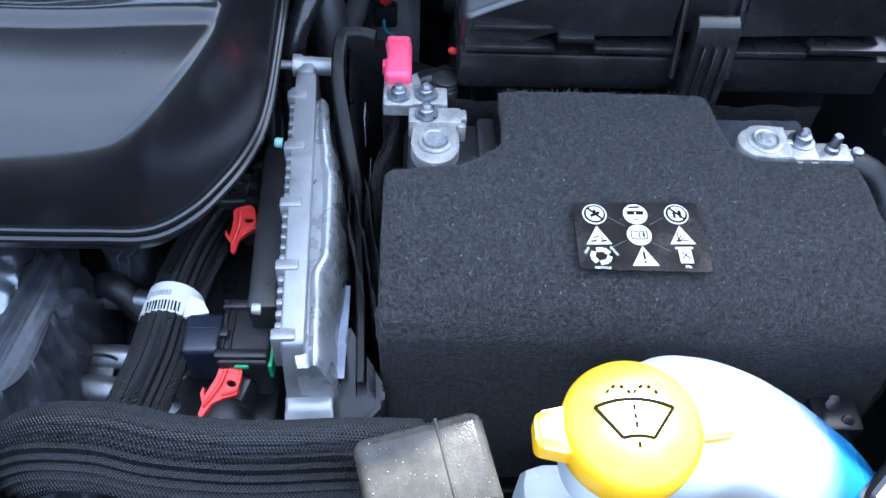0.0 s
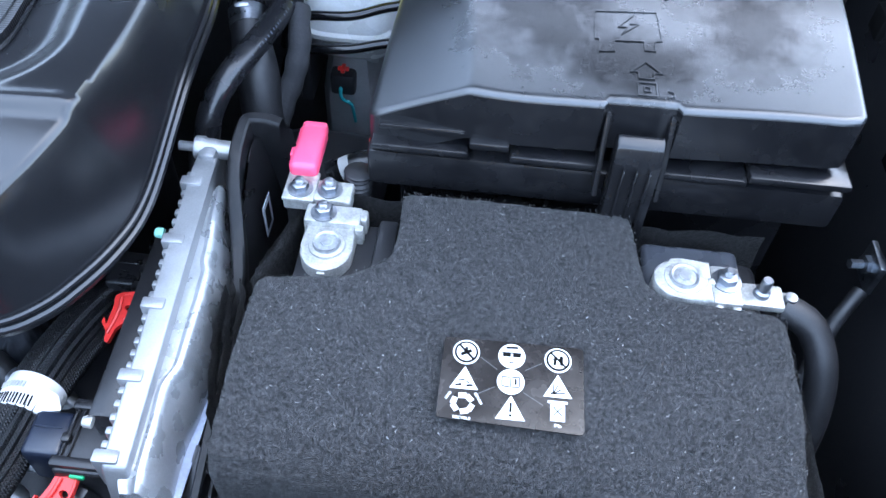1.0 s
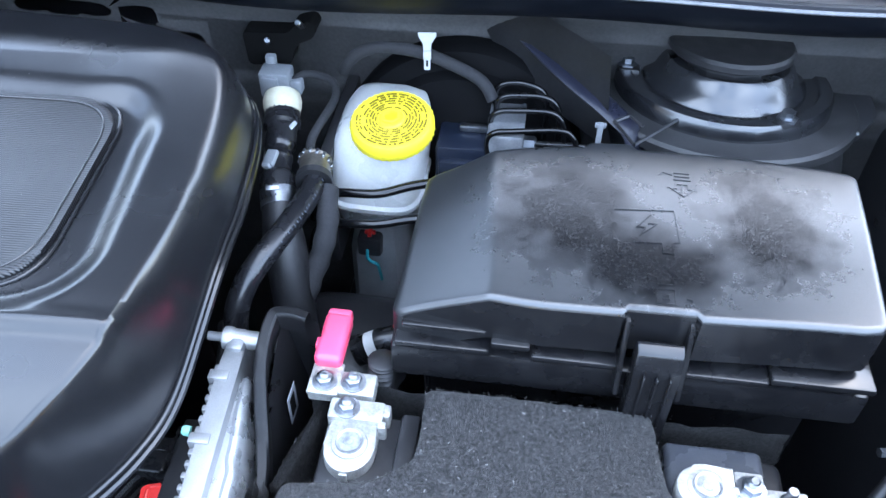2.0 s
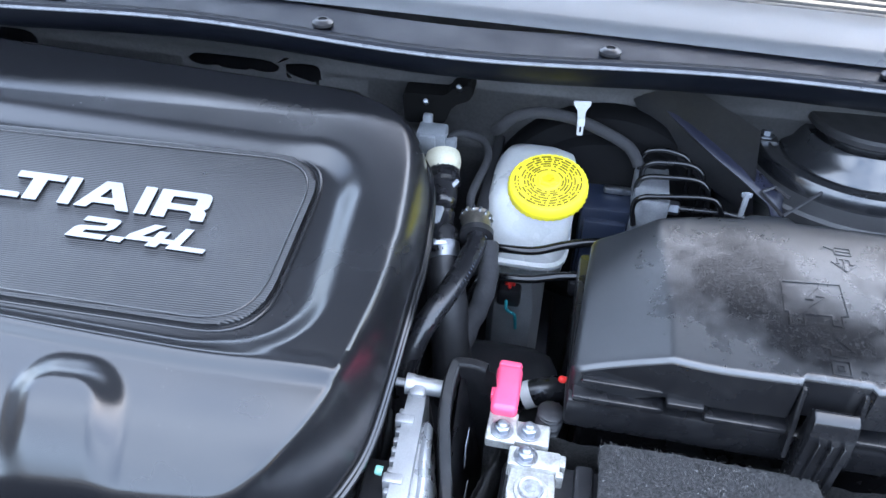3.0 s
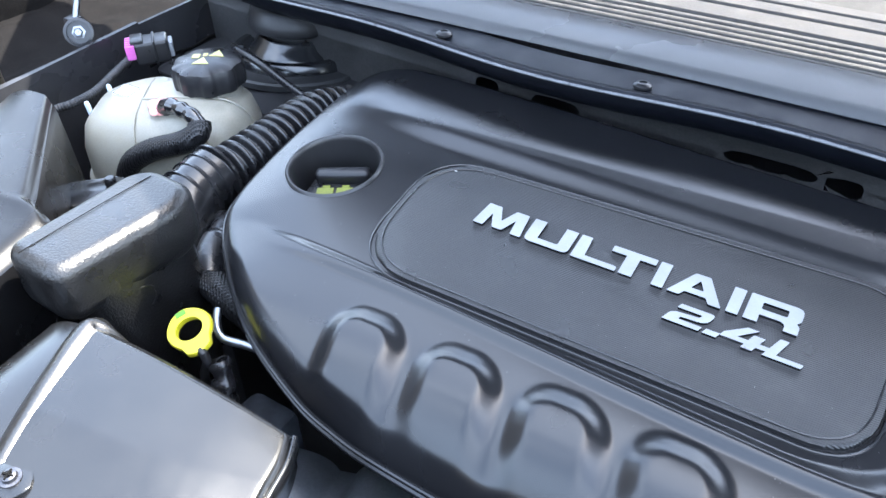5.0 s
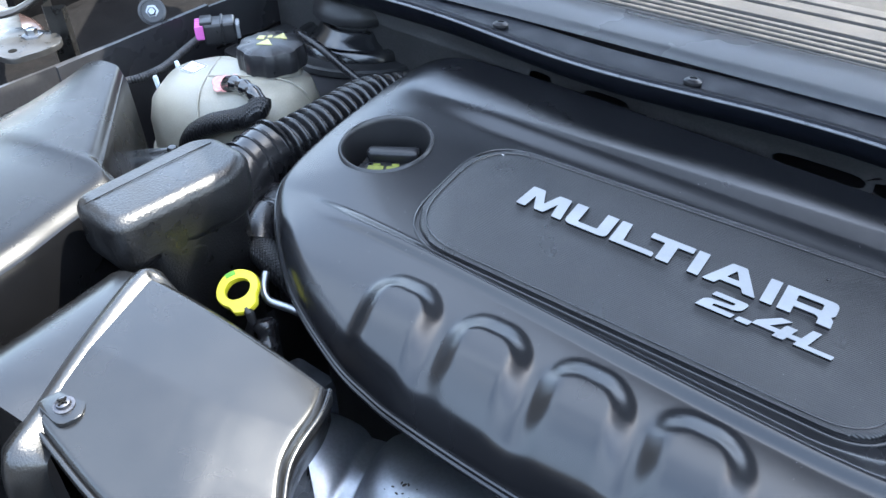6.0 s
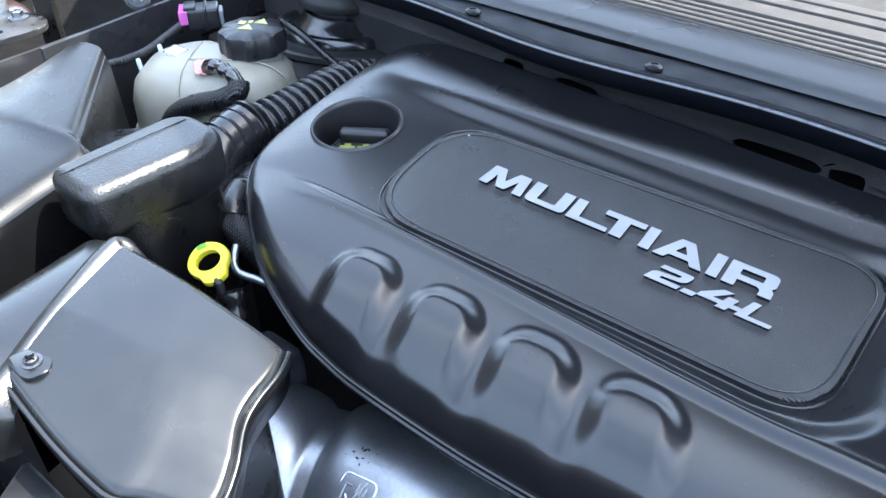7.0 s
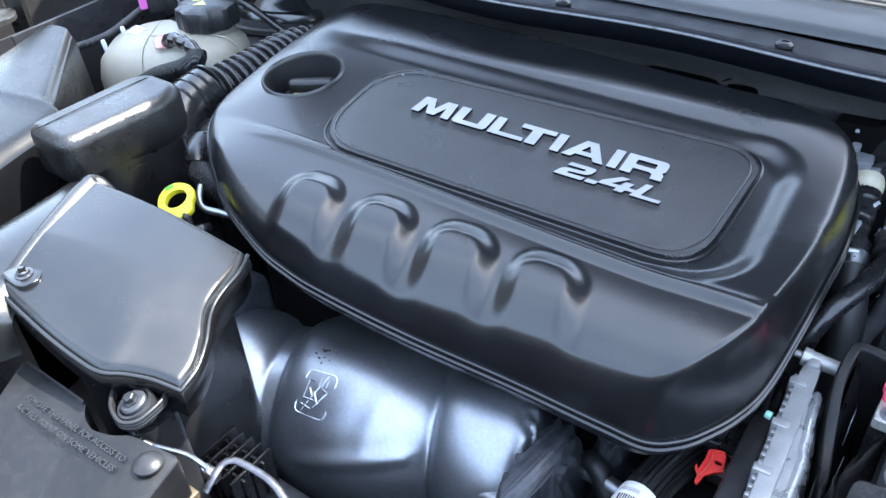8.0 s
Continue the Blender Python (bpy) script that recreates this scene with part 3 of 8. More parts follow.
b = B()
field(b, -1.64, -1.30, -0.2, 1.05, 60, 200, lambda x, y: .93 + .003 * math.sin(x * 55 + 9 * y) + .006 * noise.noise((x * 20, y * 20, 3)) + .02 * smooth(-1.45, -1.6, x), thick=.004)
rbox(b, -1.66, -1.625, .57, 1.10, .88, 1.17, .006)
single("fender_liner", b, surface("dark_matted_liner", (.004, .0035, .0035), .9, var=.5, scale=60, bump=.6, grain=300, spec=.1, dirt=.03), "dusty dark moulded liner between the inner and outer fender", "liner", kind="structure")
for s, xx in (("right", 0.47), ("left", -1.70)):
    b = B()
    rbox(b, xx - (0.03 if xx < 0 else 0), xx + (0.17 if xx < 0 else 0.20), -0.3, 1.15 if xx > 0 else .575, 0.45, 1.01 if xx > 0 else .975, 0.03, 4)
    single("fender", b, BODY, "painted front fender beside the engine bay", "fender", kind="structure")


# ---- engine and its cover ----
b = B()
rbox(b, -0.78, -0.22, 0.43, 0.68, 0.42, 0.93, 0.03, 3)
single("engine_block", b, DARK, "dark engine block hidden under the plastic cover", "engine")

COVER_AT = (-0.42, 0.53, 1.031)
COVER = pose(*COVER_AT, 7, 0, 3)
RIM = [(-.410, .012), (-.403, -.045), (-.385, -.084), (-.335, -.135), (-.275, -.177), (-.20, -.2095), (-.155, -.2205), (-.11, -.2255), (-.01, -.2275), (.10, -.2235), (.185, -.2225), (.222, -.2195), (.246, -.2045),
       (.262, -.185), (.276, -.161), (.288, -.127), (.297, -.075), (.302, -.035), (.304, -.010), (.306, .012), (.306, .045), (.303, .088), (.295, .122), (.277, .147), (.249, .163), (.20, .1745), (.10, .185), (-.01, .196), (-.15, .211), (-.24, .2185),
       (-.315, .2245), (-.36, .223), (-.388, .210), (-.404, .183), (-.410, .13), (-.412, .07)]
HOLE = (-.318, .020, .0475)


def panel_quad(grow=0.0):
    return [(-.223 - grow, -.086 - grow), (.214 + grow, -.101 - grow), (.224 + grow, .075 + grow), (-.225 - grow, .078 + grow)]


BASIN = [(-.44, -.086), (.263, -.124), (.263, .094), (-.44, .124)]


def quad_dist(U, V, q, r):
    """Signed distance in the plan to a quad with corners rounded by r."""
    d = np.full(U.shape, -1e9)
    n = len(q)
    out = np.full(U.shape, 1e9)
    cx, cy = sum(p[0] for p in q) / n, sum(p[1] for p in q) / n
    s = []
    for p in q:
        L = math.hypot(p[0] - cx, p[1] - cy)
        s.append((p[0] - math.copysign(r, p[0] - cx), p[1] - math.copysign(r, p[1] - cy)))
    for i in range(n):
        (ax, ay), (bx, by) = s[i], s[(i + 1) % n]
        ex, ey = bx - ax, by - ay
        L = math.hypot(ex, ey)
        d = np.maximum(d, ((U - ax) * ey - (V - ay) * ex) / L)
        t = np.clip(((U - ax) * ex + (V - ay) * ey) / L ** 2, 0, 1)
        out = np.minimum(out, np.hypot(U - ax - t * ex, V - ay - t * ey))
    return np.where(d < 0, d, out) - r


def ss(a, b, x):
    t = np.clip((x - a) / (b - a), 0, 1)
    return t * t * (3 - 2 * t)


def roll(d, w):
    """Rounded fall towards an edge: 0 from w inwards, 1 at the edge."""
    q = 1 - np.clip(d / w, 0, 1)
    return (1 - np.sqrt(1 - .96 * q * q)) / .8


def cover_height(U, V, D):
    """Height of the cover; D is the distance from the rim."""
    crease = -.0985 - .0285 * ss(-.26, .26, U)            # line where the front face begins
    fall = crease - V
    open_left = ss(-.37, -.22, U)
    # land round a shallow basin in which the panel stands
    bd = quad_dist(U, V, BASIN, .060)
    wide = np.maximum(ss(.16, .235, U), ss(.0, .09, V))
    wall = .013 + .017 * wide
    end = ss(.17, .25, U)
    deep = .0062 + .0026 * end * ss(.12, .04, V) + .0035 * end
    H = open_left * (.0034 + .0035 * end - deep * ss(0, 1, -bd / wall))
    # ridge at the crease, its narrow chamfer and the front face
    H += .0016 * np.exp(-((fall + .003) / .005) ** 2) * ss(-.29, -.18, U) * ss(.285, .262, U)
    H -= .0036 * ss(.0, .0075, fall) * ss(-.32, -.20, U)
    face = np.clip(np.clip(fall, 0, None) / (.112 - .0135 * ss(-.2, .2, U)), 0, 1.2)
    H -= (.005 * face + (.0225 + .0085 * ss(-.20, .10, U)) * face ** 3.1) * ss(-.45, -.27, U)
    # intake runner pads on the front face
    for k in range(4):
        uc, top, hw, r = -.1620 + .0882 * k, -.1325 - .0022 * k, .0335, .0275
        du = np.abs(U - uc - .16 * (top - V)) - (hw - r)
        dv = V - (top - r)
        dist = np.hypot(np.clip(du, 0, None), np.clip(dv, 0, None)) + np.minimum(np.maximum(du, dv), 0) - r
        pad = ss(.0095, -.0150, dist)
        fade = ss(-.232, -.172, V)
        H += fade * pad * (.0072 + .0051 * (1 - np.exp(-np.clip(top - .006 - V, 0, None) / .030)))
    # rounded shoulder to the rim
    right = ss(.19, .25, U)
    front = ss(-.075, -.165, V)
    rear = ss(.085, .150, V) * ss(.285, .20, U) * ss(-.415, -.33, U)
    left = ss(-.05, -.25, U)
    steep = np.maximum(front, right * ss(.04, -.05, V))       # front and right, where the rim lies lowest
    side = (1 - steep) * (1 - rear)
    rim_z = (1 - right) * (-.061 - .0925 * U) + right * (-.050 - .034 * ss(-.02, -.15, V))
    bend = left * (.018 * np.clip(1 - D / .11, 0, 1) ** 2 + .008 * roll(D, .010)) + (1 - left) * (.046 * roll(D, .019) + .006 * np.clip(1 - D / .06, 0, 1) ** 2)
    corner = right * ss(-.07, -.12, V)                         # upright wall under a crisp edge
    edge = (1 - corner) * roll(D, .021 - .006 * ss(-.2, .0, U)) + corner * np.clip(1 - D / .013, 0, 1) ** 1.3
    H -= steep * np.clip(H - rim_z, .004, None) * edge + side * bend + rear * (.011 * roll(D, .012) + .10 * np.clip(V - .120, 0, None))
    return H


cover = thing("engine_cover", label="large satin black plastic engine cover with ribbed badge panel", category="engine cover", m=COVER)
NB, NR = 640, 130
rim = [Vector((p[0], p[1], 0)) for p in RIM]
rc = spline(rim, 0.001, closed=True)
seglen = [0.0]
for i in range(len(rc)):
    seglen.append(seglen[-1] + (rc[(i + 1) % len(rc)] - rc[i]).length)
tot = seglen[-1]
bx, by, j = [], [], 0
for i in range(NB):
    s = tot * i / NB
    while seglen[j + 1] < s:
        j += 1
    k = (s - seglen[j]) / (seglen[j + 1] - seglen[j])
    p = rc[j].lerp(rc[(j + 1) % len(rc)], k)
    bx.append(p.x)
    by.append(p.y)
bx, by = np.array(bx), np.array(by)
cu0, cv0 = -.05, -.01
rr = np.linspace(0, 1, NR + 1)[1:] ** 0.85
U = cu0 + rr[:, None] * (bx - cu0)[None]
V = cv0 + rr[:, None] * (by - cv0)[None]
E = np.full(U.shape, 9.0)
for k in range(NB):          # distance from the rim, stretch by stretch
    ex, ey = bx[(k + 1) % NB] - bx[k], by[(k + 1) % NB] - by[k]
    t = np.clip(((U - bx[k]) * ex + (V - by[k]) * ey) / (ex * ex + ey * ey), 0, 1)
    E = np.minimum(E, np.hypot(U - bx[k] - t * ex, V - by[k] - t * ey))
H = cover_height(U, V, E)
RIMH = H[-1].copy()
b = B()
mid = b.verts.new((cu0, cv0, float(cover_height(np.array([cu0]), np.array([cv0]), np.array([.2]))[0])))
VV = [[b.verts.new((U[i, k], V[i, k], H[i, k])) for k in range(NB)] for i in range(NR)]


def in_hole(u, v, grow=0.0):
    return math.hypot(u - HOLE[0], v - HOLE[1]) < HOLE[2] + grow


for i in range(NR - 1):
    for k in range(NB):
        k2 = (k + 1) % NB
        if in_hole((U[i, k] + U[i + 1, k2]) / 2, (V[i, k] + V[i + 1, k2]) / 2):
            continue
        b.faces.new((VV[i][k], VV[i + 1][k], VV[i + 1][k2], VV[i][k2]))
for k in range(NB):
    b.faces.new((mid, VV[0][k], VV[0][(k + 1) % NB]))
# turned-down skirt
last = VV[-1]
for dz, gr in ((-.006, 1.004), (-.014, 1.004), (-.018, .99), (-.03, .985)):
    ring = [b.verts.new((cu0 + (bx[k] - cu0) * gr, cv0 + (by[k] - cv0) * gr, max(RIMH[k] + dz, -.09 + dz))) for k in range(NB)]
    for k in range(NB):
        b.faces.new((last[k], ring[k], ring[(k + 1) % NB], last[(k + 1) % NB]))
    last = ring
bmesh.ops.delete(b, geom=[v for v in b.verts if not v.link_faces], context="VERTS")
for v in b.verts:
    if v.is_boundary and in_hole(v.co.x, v.co.y, .008):
        d = Vector((v.co.x - HOLE[0], v.co.y - HOLE[1])).normalized() * HOLE[2]
        v.co.x, v.co.y = HOLE[0] + d.x, HOLE[1] + d.y
part("shell", b, SATIN, cover, local=True, sharp=60)
for dz, rad in ((-.003, .0022), (-.0125, .0030)):
    b = B()
    tube(b, [(cu0 + (bx[k] - cu0) * 1.006, cv0 + (by[k] - cv0) * 1.006, RIMH[k] + dz) for k in range(0, NB, 2)], rad, 8, closed=True, raw=True)
    part("rim_bead", b, SATIN, cover, local=True)
# added thin glossy bead that makes the bright highlight along the rear edge
b = B()
back = [k for k in range(NB) if by[k] > .10]
s = next((i for i in range(1, len(back)) if back[i] - back[i - 1] > 1), 0)
back = back[s:] + back[:s]
tube(b, [(cu0 + (bx[k] - cu0) * 1.001, cv0 + (by[k] - cv0) * 1.001, RIMH[k] + .0006) for k in back[::2]], .0016, 8, raw=True)
part("rear_glint_bead", b, surface("glint_bead_plastic", (.02, .02, .022), .12, bump=.02, spec=1.0, coat=1.0), cover, local=True)
# filler well
b = B()
hz0 = -0.002
lathe(b, [(HOLE[2] + .004, -.006), (HOLE[2] + .004, .0005), (HOLE[2] + .0025, .0024), (HOLE[2] + .0008, .0024), (HOLE[2] - .001, .0004), (HOLE[2] - .0015, -.004), (HOLE[2] - .003, -.055), (HOLE[2] - .003, -.075), (HOLE[2] + .006, -.075)], 64, pose(HOLE[0], HOLE[1], hz0), cap=False)
part("filler_well", b, WELL, cover, local=True)
# badge panel
def panel_outline(grow, n=9):
    return round_poly(panel_quad(grow), [.062, .046, .044, .060], n)


b = B()
prism(b, panel_outline(-.0015), -.012, 0.0006, .0045, 5)
pan = part("badge_panel", b, PANEL, cover, "black badge panel with fine lines", local=True)
b = B()
tube(b, [(x, y, .0006) for x, y in panel_outline(-.0068)], .0009, 8, closed=True, raw=True)
part("panel_border", b, SATIN, pan, local=True)
b = B()
tube(b, [(x, y, -.0030) for x, y in panel_outline(.0016)], .0013, 8, closed=True, raw=True)
part("panel_border", b, SATIN, pan, local=True)
b = B()
rbox(b, -.2005, -.1945, .0595, .0605, .0002, .0009, 0.0002, 1, None)
part("scratch_mark", b, WHITE, pan, local=True)

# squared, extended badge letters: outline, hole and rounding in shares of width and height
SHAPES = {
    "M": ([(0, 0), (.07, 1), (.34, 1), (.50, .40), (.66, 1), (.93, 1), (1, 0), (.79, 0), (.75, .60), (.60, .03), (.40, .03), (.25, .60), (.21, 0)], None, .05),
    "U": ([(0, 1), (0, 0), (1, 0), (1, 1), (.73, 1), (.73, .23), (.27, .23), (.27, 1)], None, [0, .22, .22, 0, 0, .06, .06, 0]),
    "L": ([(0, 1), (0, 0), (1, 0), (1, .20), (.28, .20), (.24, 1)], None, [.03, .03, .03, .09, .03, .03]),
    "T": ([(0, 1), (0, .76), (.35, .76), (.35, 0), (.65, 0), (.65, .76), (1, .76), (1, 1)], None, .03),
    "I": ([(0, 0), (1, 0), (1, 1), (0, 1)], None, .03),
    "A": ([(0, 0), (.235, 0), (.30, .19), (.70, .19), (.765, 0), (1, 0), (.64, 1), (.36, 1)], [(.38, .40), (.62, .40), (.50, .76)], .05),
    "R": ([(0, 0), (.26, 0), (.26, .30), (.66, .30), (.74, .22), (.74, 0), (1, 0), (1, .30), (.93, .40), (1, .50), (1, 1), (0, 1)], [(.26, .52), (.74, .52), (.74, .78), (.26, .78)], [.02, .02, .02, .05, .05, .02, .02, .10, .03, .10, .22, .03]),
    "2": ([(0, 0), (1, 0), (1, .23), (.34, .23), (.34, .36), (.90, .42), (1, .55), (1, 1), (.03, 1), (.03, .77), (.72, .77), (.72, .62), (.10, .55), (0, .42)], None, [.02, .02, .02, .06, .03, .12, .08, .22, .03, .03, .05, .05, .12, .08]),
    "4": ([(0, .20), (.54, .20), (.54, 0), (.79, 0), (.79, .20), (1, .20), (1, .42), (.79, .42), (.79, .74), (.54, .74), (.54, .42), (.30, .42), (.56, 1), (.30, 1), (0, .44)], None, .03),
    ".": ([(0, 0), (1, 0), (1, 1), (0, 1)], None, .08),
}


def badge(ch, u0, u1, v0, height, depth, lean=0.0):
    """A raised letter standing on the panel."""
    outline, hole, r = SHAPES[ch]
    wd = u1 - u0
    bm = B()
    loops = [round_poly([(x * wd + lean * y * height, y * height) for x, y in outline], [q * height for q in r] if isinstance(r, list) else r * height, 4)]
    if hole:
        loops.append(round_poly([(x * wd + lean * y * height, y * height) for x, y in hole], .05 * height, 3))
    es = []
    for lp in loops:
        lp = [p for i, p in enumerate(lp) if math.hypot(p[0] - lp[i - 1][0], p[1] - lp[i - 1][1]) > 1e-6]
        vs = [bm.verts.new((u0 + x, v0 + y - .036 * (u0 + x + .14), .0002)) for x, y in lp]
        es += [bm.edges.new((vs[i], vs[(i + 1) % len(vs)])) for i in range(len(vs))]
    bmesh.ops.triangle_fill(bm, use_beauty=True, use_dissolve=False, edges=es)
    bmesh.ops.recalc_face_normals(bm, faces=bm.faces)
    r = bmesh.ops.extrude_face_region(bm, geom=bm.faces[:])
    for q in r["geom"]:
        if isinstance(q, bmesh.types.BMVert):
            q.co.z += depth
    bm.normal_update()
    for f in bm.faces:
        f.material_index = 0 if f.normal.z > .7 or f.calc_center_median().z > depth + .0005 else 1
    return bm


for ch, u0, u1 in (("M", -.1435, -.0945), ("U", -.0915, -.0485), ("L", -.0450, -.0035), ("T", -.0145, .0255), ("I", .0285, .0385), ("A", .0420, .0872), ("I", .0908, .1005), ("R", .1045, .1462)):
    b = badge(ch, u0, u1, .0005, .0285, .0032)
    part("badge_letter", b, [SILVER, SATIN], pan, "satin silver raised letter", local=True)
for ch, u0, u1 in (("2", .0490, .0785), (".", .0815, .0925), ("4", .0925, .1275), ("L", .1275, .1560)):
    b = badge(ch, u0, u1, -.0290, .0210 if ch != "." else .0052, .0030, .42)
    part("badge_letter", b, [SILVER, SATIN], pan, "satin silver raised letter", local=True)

# scattered dust
b = B()
rnd = random.Random(12)
for _ in range(170):
    u, v = rnd.uniform(-.36, .22), rnd.uniform(-.18, .12)
    if in_hole(u, v, .008):
        continue
    h = float(cover_height(np.array([u]), np.array([v]), np.array([.2]))[0])
    if quad_dist(np.array([u]), np.array([v]), panel_quad(), .034)[0] < .002:
        h = .0006
    r, a = rnd.uniform(.0002, .0005), rnd.uniform(0, 3)
    vs = [b.verts.new((u + r * math.cos(a + 2.1 * k), v + r * math.sin(a + 2.1 * k), h + .0004)) for k in range(3)]
    b.faces.new(vs)
part("dust", b, surface("pale_dust", (.16, .155, .15), .8, bump=0), cover, "scattered pale dust specks", local=True, kind="stuff")

# oil filler cap in the well
oil = thing("oil_filler_cap", label="black oil filler cap with yellow-green symbol deep in the cover's well", category="filler cap", m=COVER @ pose(HOLE[0] + .004, HOLE[1] - .004, -.044, 0, 0, 25))
b = B()
lathe(b, [(.036, -.03), (.036, .012), (.034, .015), (.02, .016), (0, .016)], 40, None, lambda a: 1 + .03 * math.cos(a * 10))
part("cap", b, BLACK, oil, local=True)
b = B()
rbox(b, -.028, .032, .006, .022, .012, .029, .006, 4)
part("grip", b, BLACK, oil, local=True)
for k in range(2):
    b = B()
    rbox(b, -.024 + .021 * k, -.006 + .021 * k, -.013, -.001, .0158, .0172, .0004, 1)
    rbox(b, -.019 + .021 * k, -.011 + .021 * k, -.001, .003, .0158, .0172, .0004, 1)
    part("symbol", b, surface("green_yellow_print", (.17, .19, .03), .5, bump=0), oil, local=True)


# ---- battery, felt wrap, clamps ----
bat = thing("battery", (0.12, 0.37, 0.66), "black car battery wrapped in felt with lead posts", "battery")
b = B()
rbox(b, -0.028, 0.290, 0.292, 0.466, 0.66, 0.893, 0.008, 3)
part("case", b, BLACK, bat)
b = B()
rbox(b, 0.206, 0.272, 0.392, 0.462, 0.885, 0.908, 0.005, 3)
part("raised_lid", b, surface("battery_lid_plastic", (0.035, 0.038, 0.045), 0.3, var=0.15, scale=40), bat)
b = B()
rbox(b, -0.026, 0.05, 0.392, 0.462, 0.884, 0.896, 0.004, 2)
rbox(b, 0.026, 0.040, 0.40, 0.462, 0.890, 0.903, 0.003, 2)
part("lid", b, BLACK, bat)
for px_, py_, pz_ in ((-0.005, 0.430, 0.911), (0.229, 0.421, 0.925)):
    b = B()
    lathe(b, [(.0105, -.03), (.0098, -.003), (.0088, 0), (.0078, -.0004), (.0074, -.0012), (.004, -.0010), (.0036, -.0002), (0, -.0002)], 32, pose(px_, py_, pz_))
    part("post", b, POSTLEAD, bat, "grey lead post")
b = B()
rbox(b, -0.055, 0.32, 0.27, 0.49, 0.60, 0.66, 0.006)
single("battery_tray", b, BLACK, "black plastic tray under the battery", "battery tray")
b = B()
rbox(b, -0.03, 0.29, 0.29, 0.47, 0.42, 0.60, 0.004)
single("battery_support", b, DARK, "dark steel support under the battery tray", "bracket")

felt = thing("felt_wrap", (0.12, 0.37, 0.72), "thick black felt heat wrap over the battery with post cut-outs", "battery cover")


def felt_bump(x, y, k=1.0):
    return k * (0.0007 * noise.noise((x * 260, y * 260, 2.0)) + 0.0012 * noise.noise((x * 60, y * 60, 1.0)) + 0.0022 * noise.noise((x * 14, y * 14, 4.0)))


TOPO = [(-0.038, 0.075), (-0.041, 0.290), (-0.040, 0.389), (0.016, 0.396), (0.041, 0.414), (0.043, 0.440), (0.041, 0.473), (0.196, 0.472), (0.201, 0.436), (0.204, 0.413), (0.216, 0.404), (0.270, 0.401), (0.289, 0.398), (0.290, 0.34), (0.286, 0.285), (0.305, 0.075)]
ZT = 0.9215


def in_poly(x, y, q):
    c = False
    for i in range(len(q)):
        (ax, ay), (bx_, by_) = q[i - 1], q[i]
        if (ay > y) != (by_ > y) and x < (bx_ - ax) * (y - ay) / (by_ - ay) + ax:
            c = not c
    return c


def felt_sheet(outline, z, thick, grid=0.0028, drop=None):
    """A felt sheet cut to a plan outline, with a soft uneven surface and frayed edge."""
    b = B()
    o = round_poly(outline, 0.008, 5)
    P0 = np.array(o)
    P1 = np.roll(P0, -1, axis=0)
    D = P1 - P0
    LL = np.maximum((D ** 2).sum(1), 1e-12)

    def nearest(x, y):
        t = np.clip(((x - P0[:, 0]) * D[:, 0] + (y - P0[:, 1]) * D[:, 1]) / LL, 0, 1)
        q = P0 + D * t[:, None]
        d = np.hypot(q[:, 0] - x, q[:, 1] - y)
        k = int(d.argmin())
        return float(q[k, 0]), float(q[k, 1]), float(d[k])

    x0, y0 = P0.min(0) - grid
    x1, y1 = P0.max(0) + grid
    field(b, x0, x1, y0, y1, int((x1 - x0) / grid), int((y1 - y0) / grid), lambda x, y: 0.0, keep=lambda x, y: in_poly(x, y, o))
    edge = [e for e in b.edges if e.is_boundary]
    for v in b.verts:
        x, y, d = nearest(v.co.x, v.co.y)
        if v.is_boundary:
            v.co.x = x + .0006 * noise.noise((x * 300, y * 300, 7.))
            v.co.y = y + .0006 * noise.noise((x * 300, y * 300, 9.))
            d = 0.0
        v.co.z = z + felt_bump(v.co.x, v.co.y) + (drop(v.co.x, v.co.y) if drop else 0) - .0022 * (1 - smooth(0, .006, d)) ** 2
    for dz in (-.003, -(thick - .003)):
        r = bmesh.ops.extrude_edge_only(b, edges=edge)
        for q in r["geom"]:
            if isinstance(q, bmesh.types.BMVert):
                q.co.z += dz
        edge = [q for q in r["geom"] if isinstance(q, bmesh.types.BMEdge)]
    return b


def front_drop(x, y):
    return -0.008 * smooth(0.325, 0.282, y)


b = felt_sheet(TOPO, ZT, 0.009, drop=front_drop)
FOLD_Y, FOLD_R = 0.292, 0.026
for v in b.verts:
    s = FOLD_Y - v.co.y
    if s > 0:      # bend over the battery's front edge, then hang
        nrm = v.co.z - (ZT - 0.0075)
        arc = FOLD_R * radians(86)
        if s < arc:
            a = s / FOLD_R
            v.co = Vector((v.co.x, FOLD_Y - (FOLD_R + nrm) * math.sin(a), ZT - 0.0075 - FOLD_R + (FOLD_R + nrm) * math.cos(a)))
        else:
            h = s - arc
            v.co = Vector((v.co.x, FOLD_Y - FOLD_R - nrm - 0.03 * h + 0.005 * noise.noise((v.co.x * 9, h * 9, 2.0)) * smooth(0, 0.08, h), ZT - 0.0075 - FOLD_R * 0.93 - h))
top = part("draped_sheet", b, FELT, felt, sharp=70)
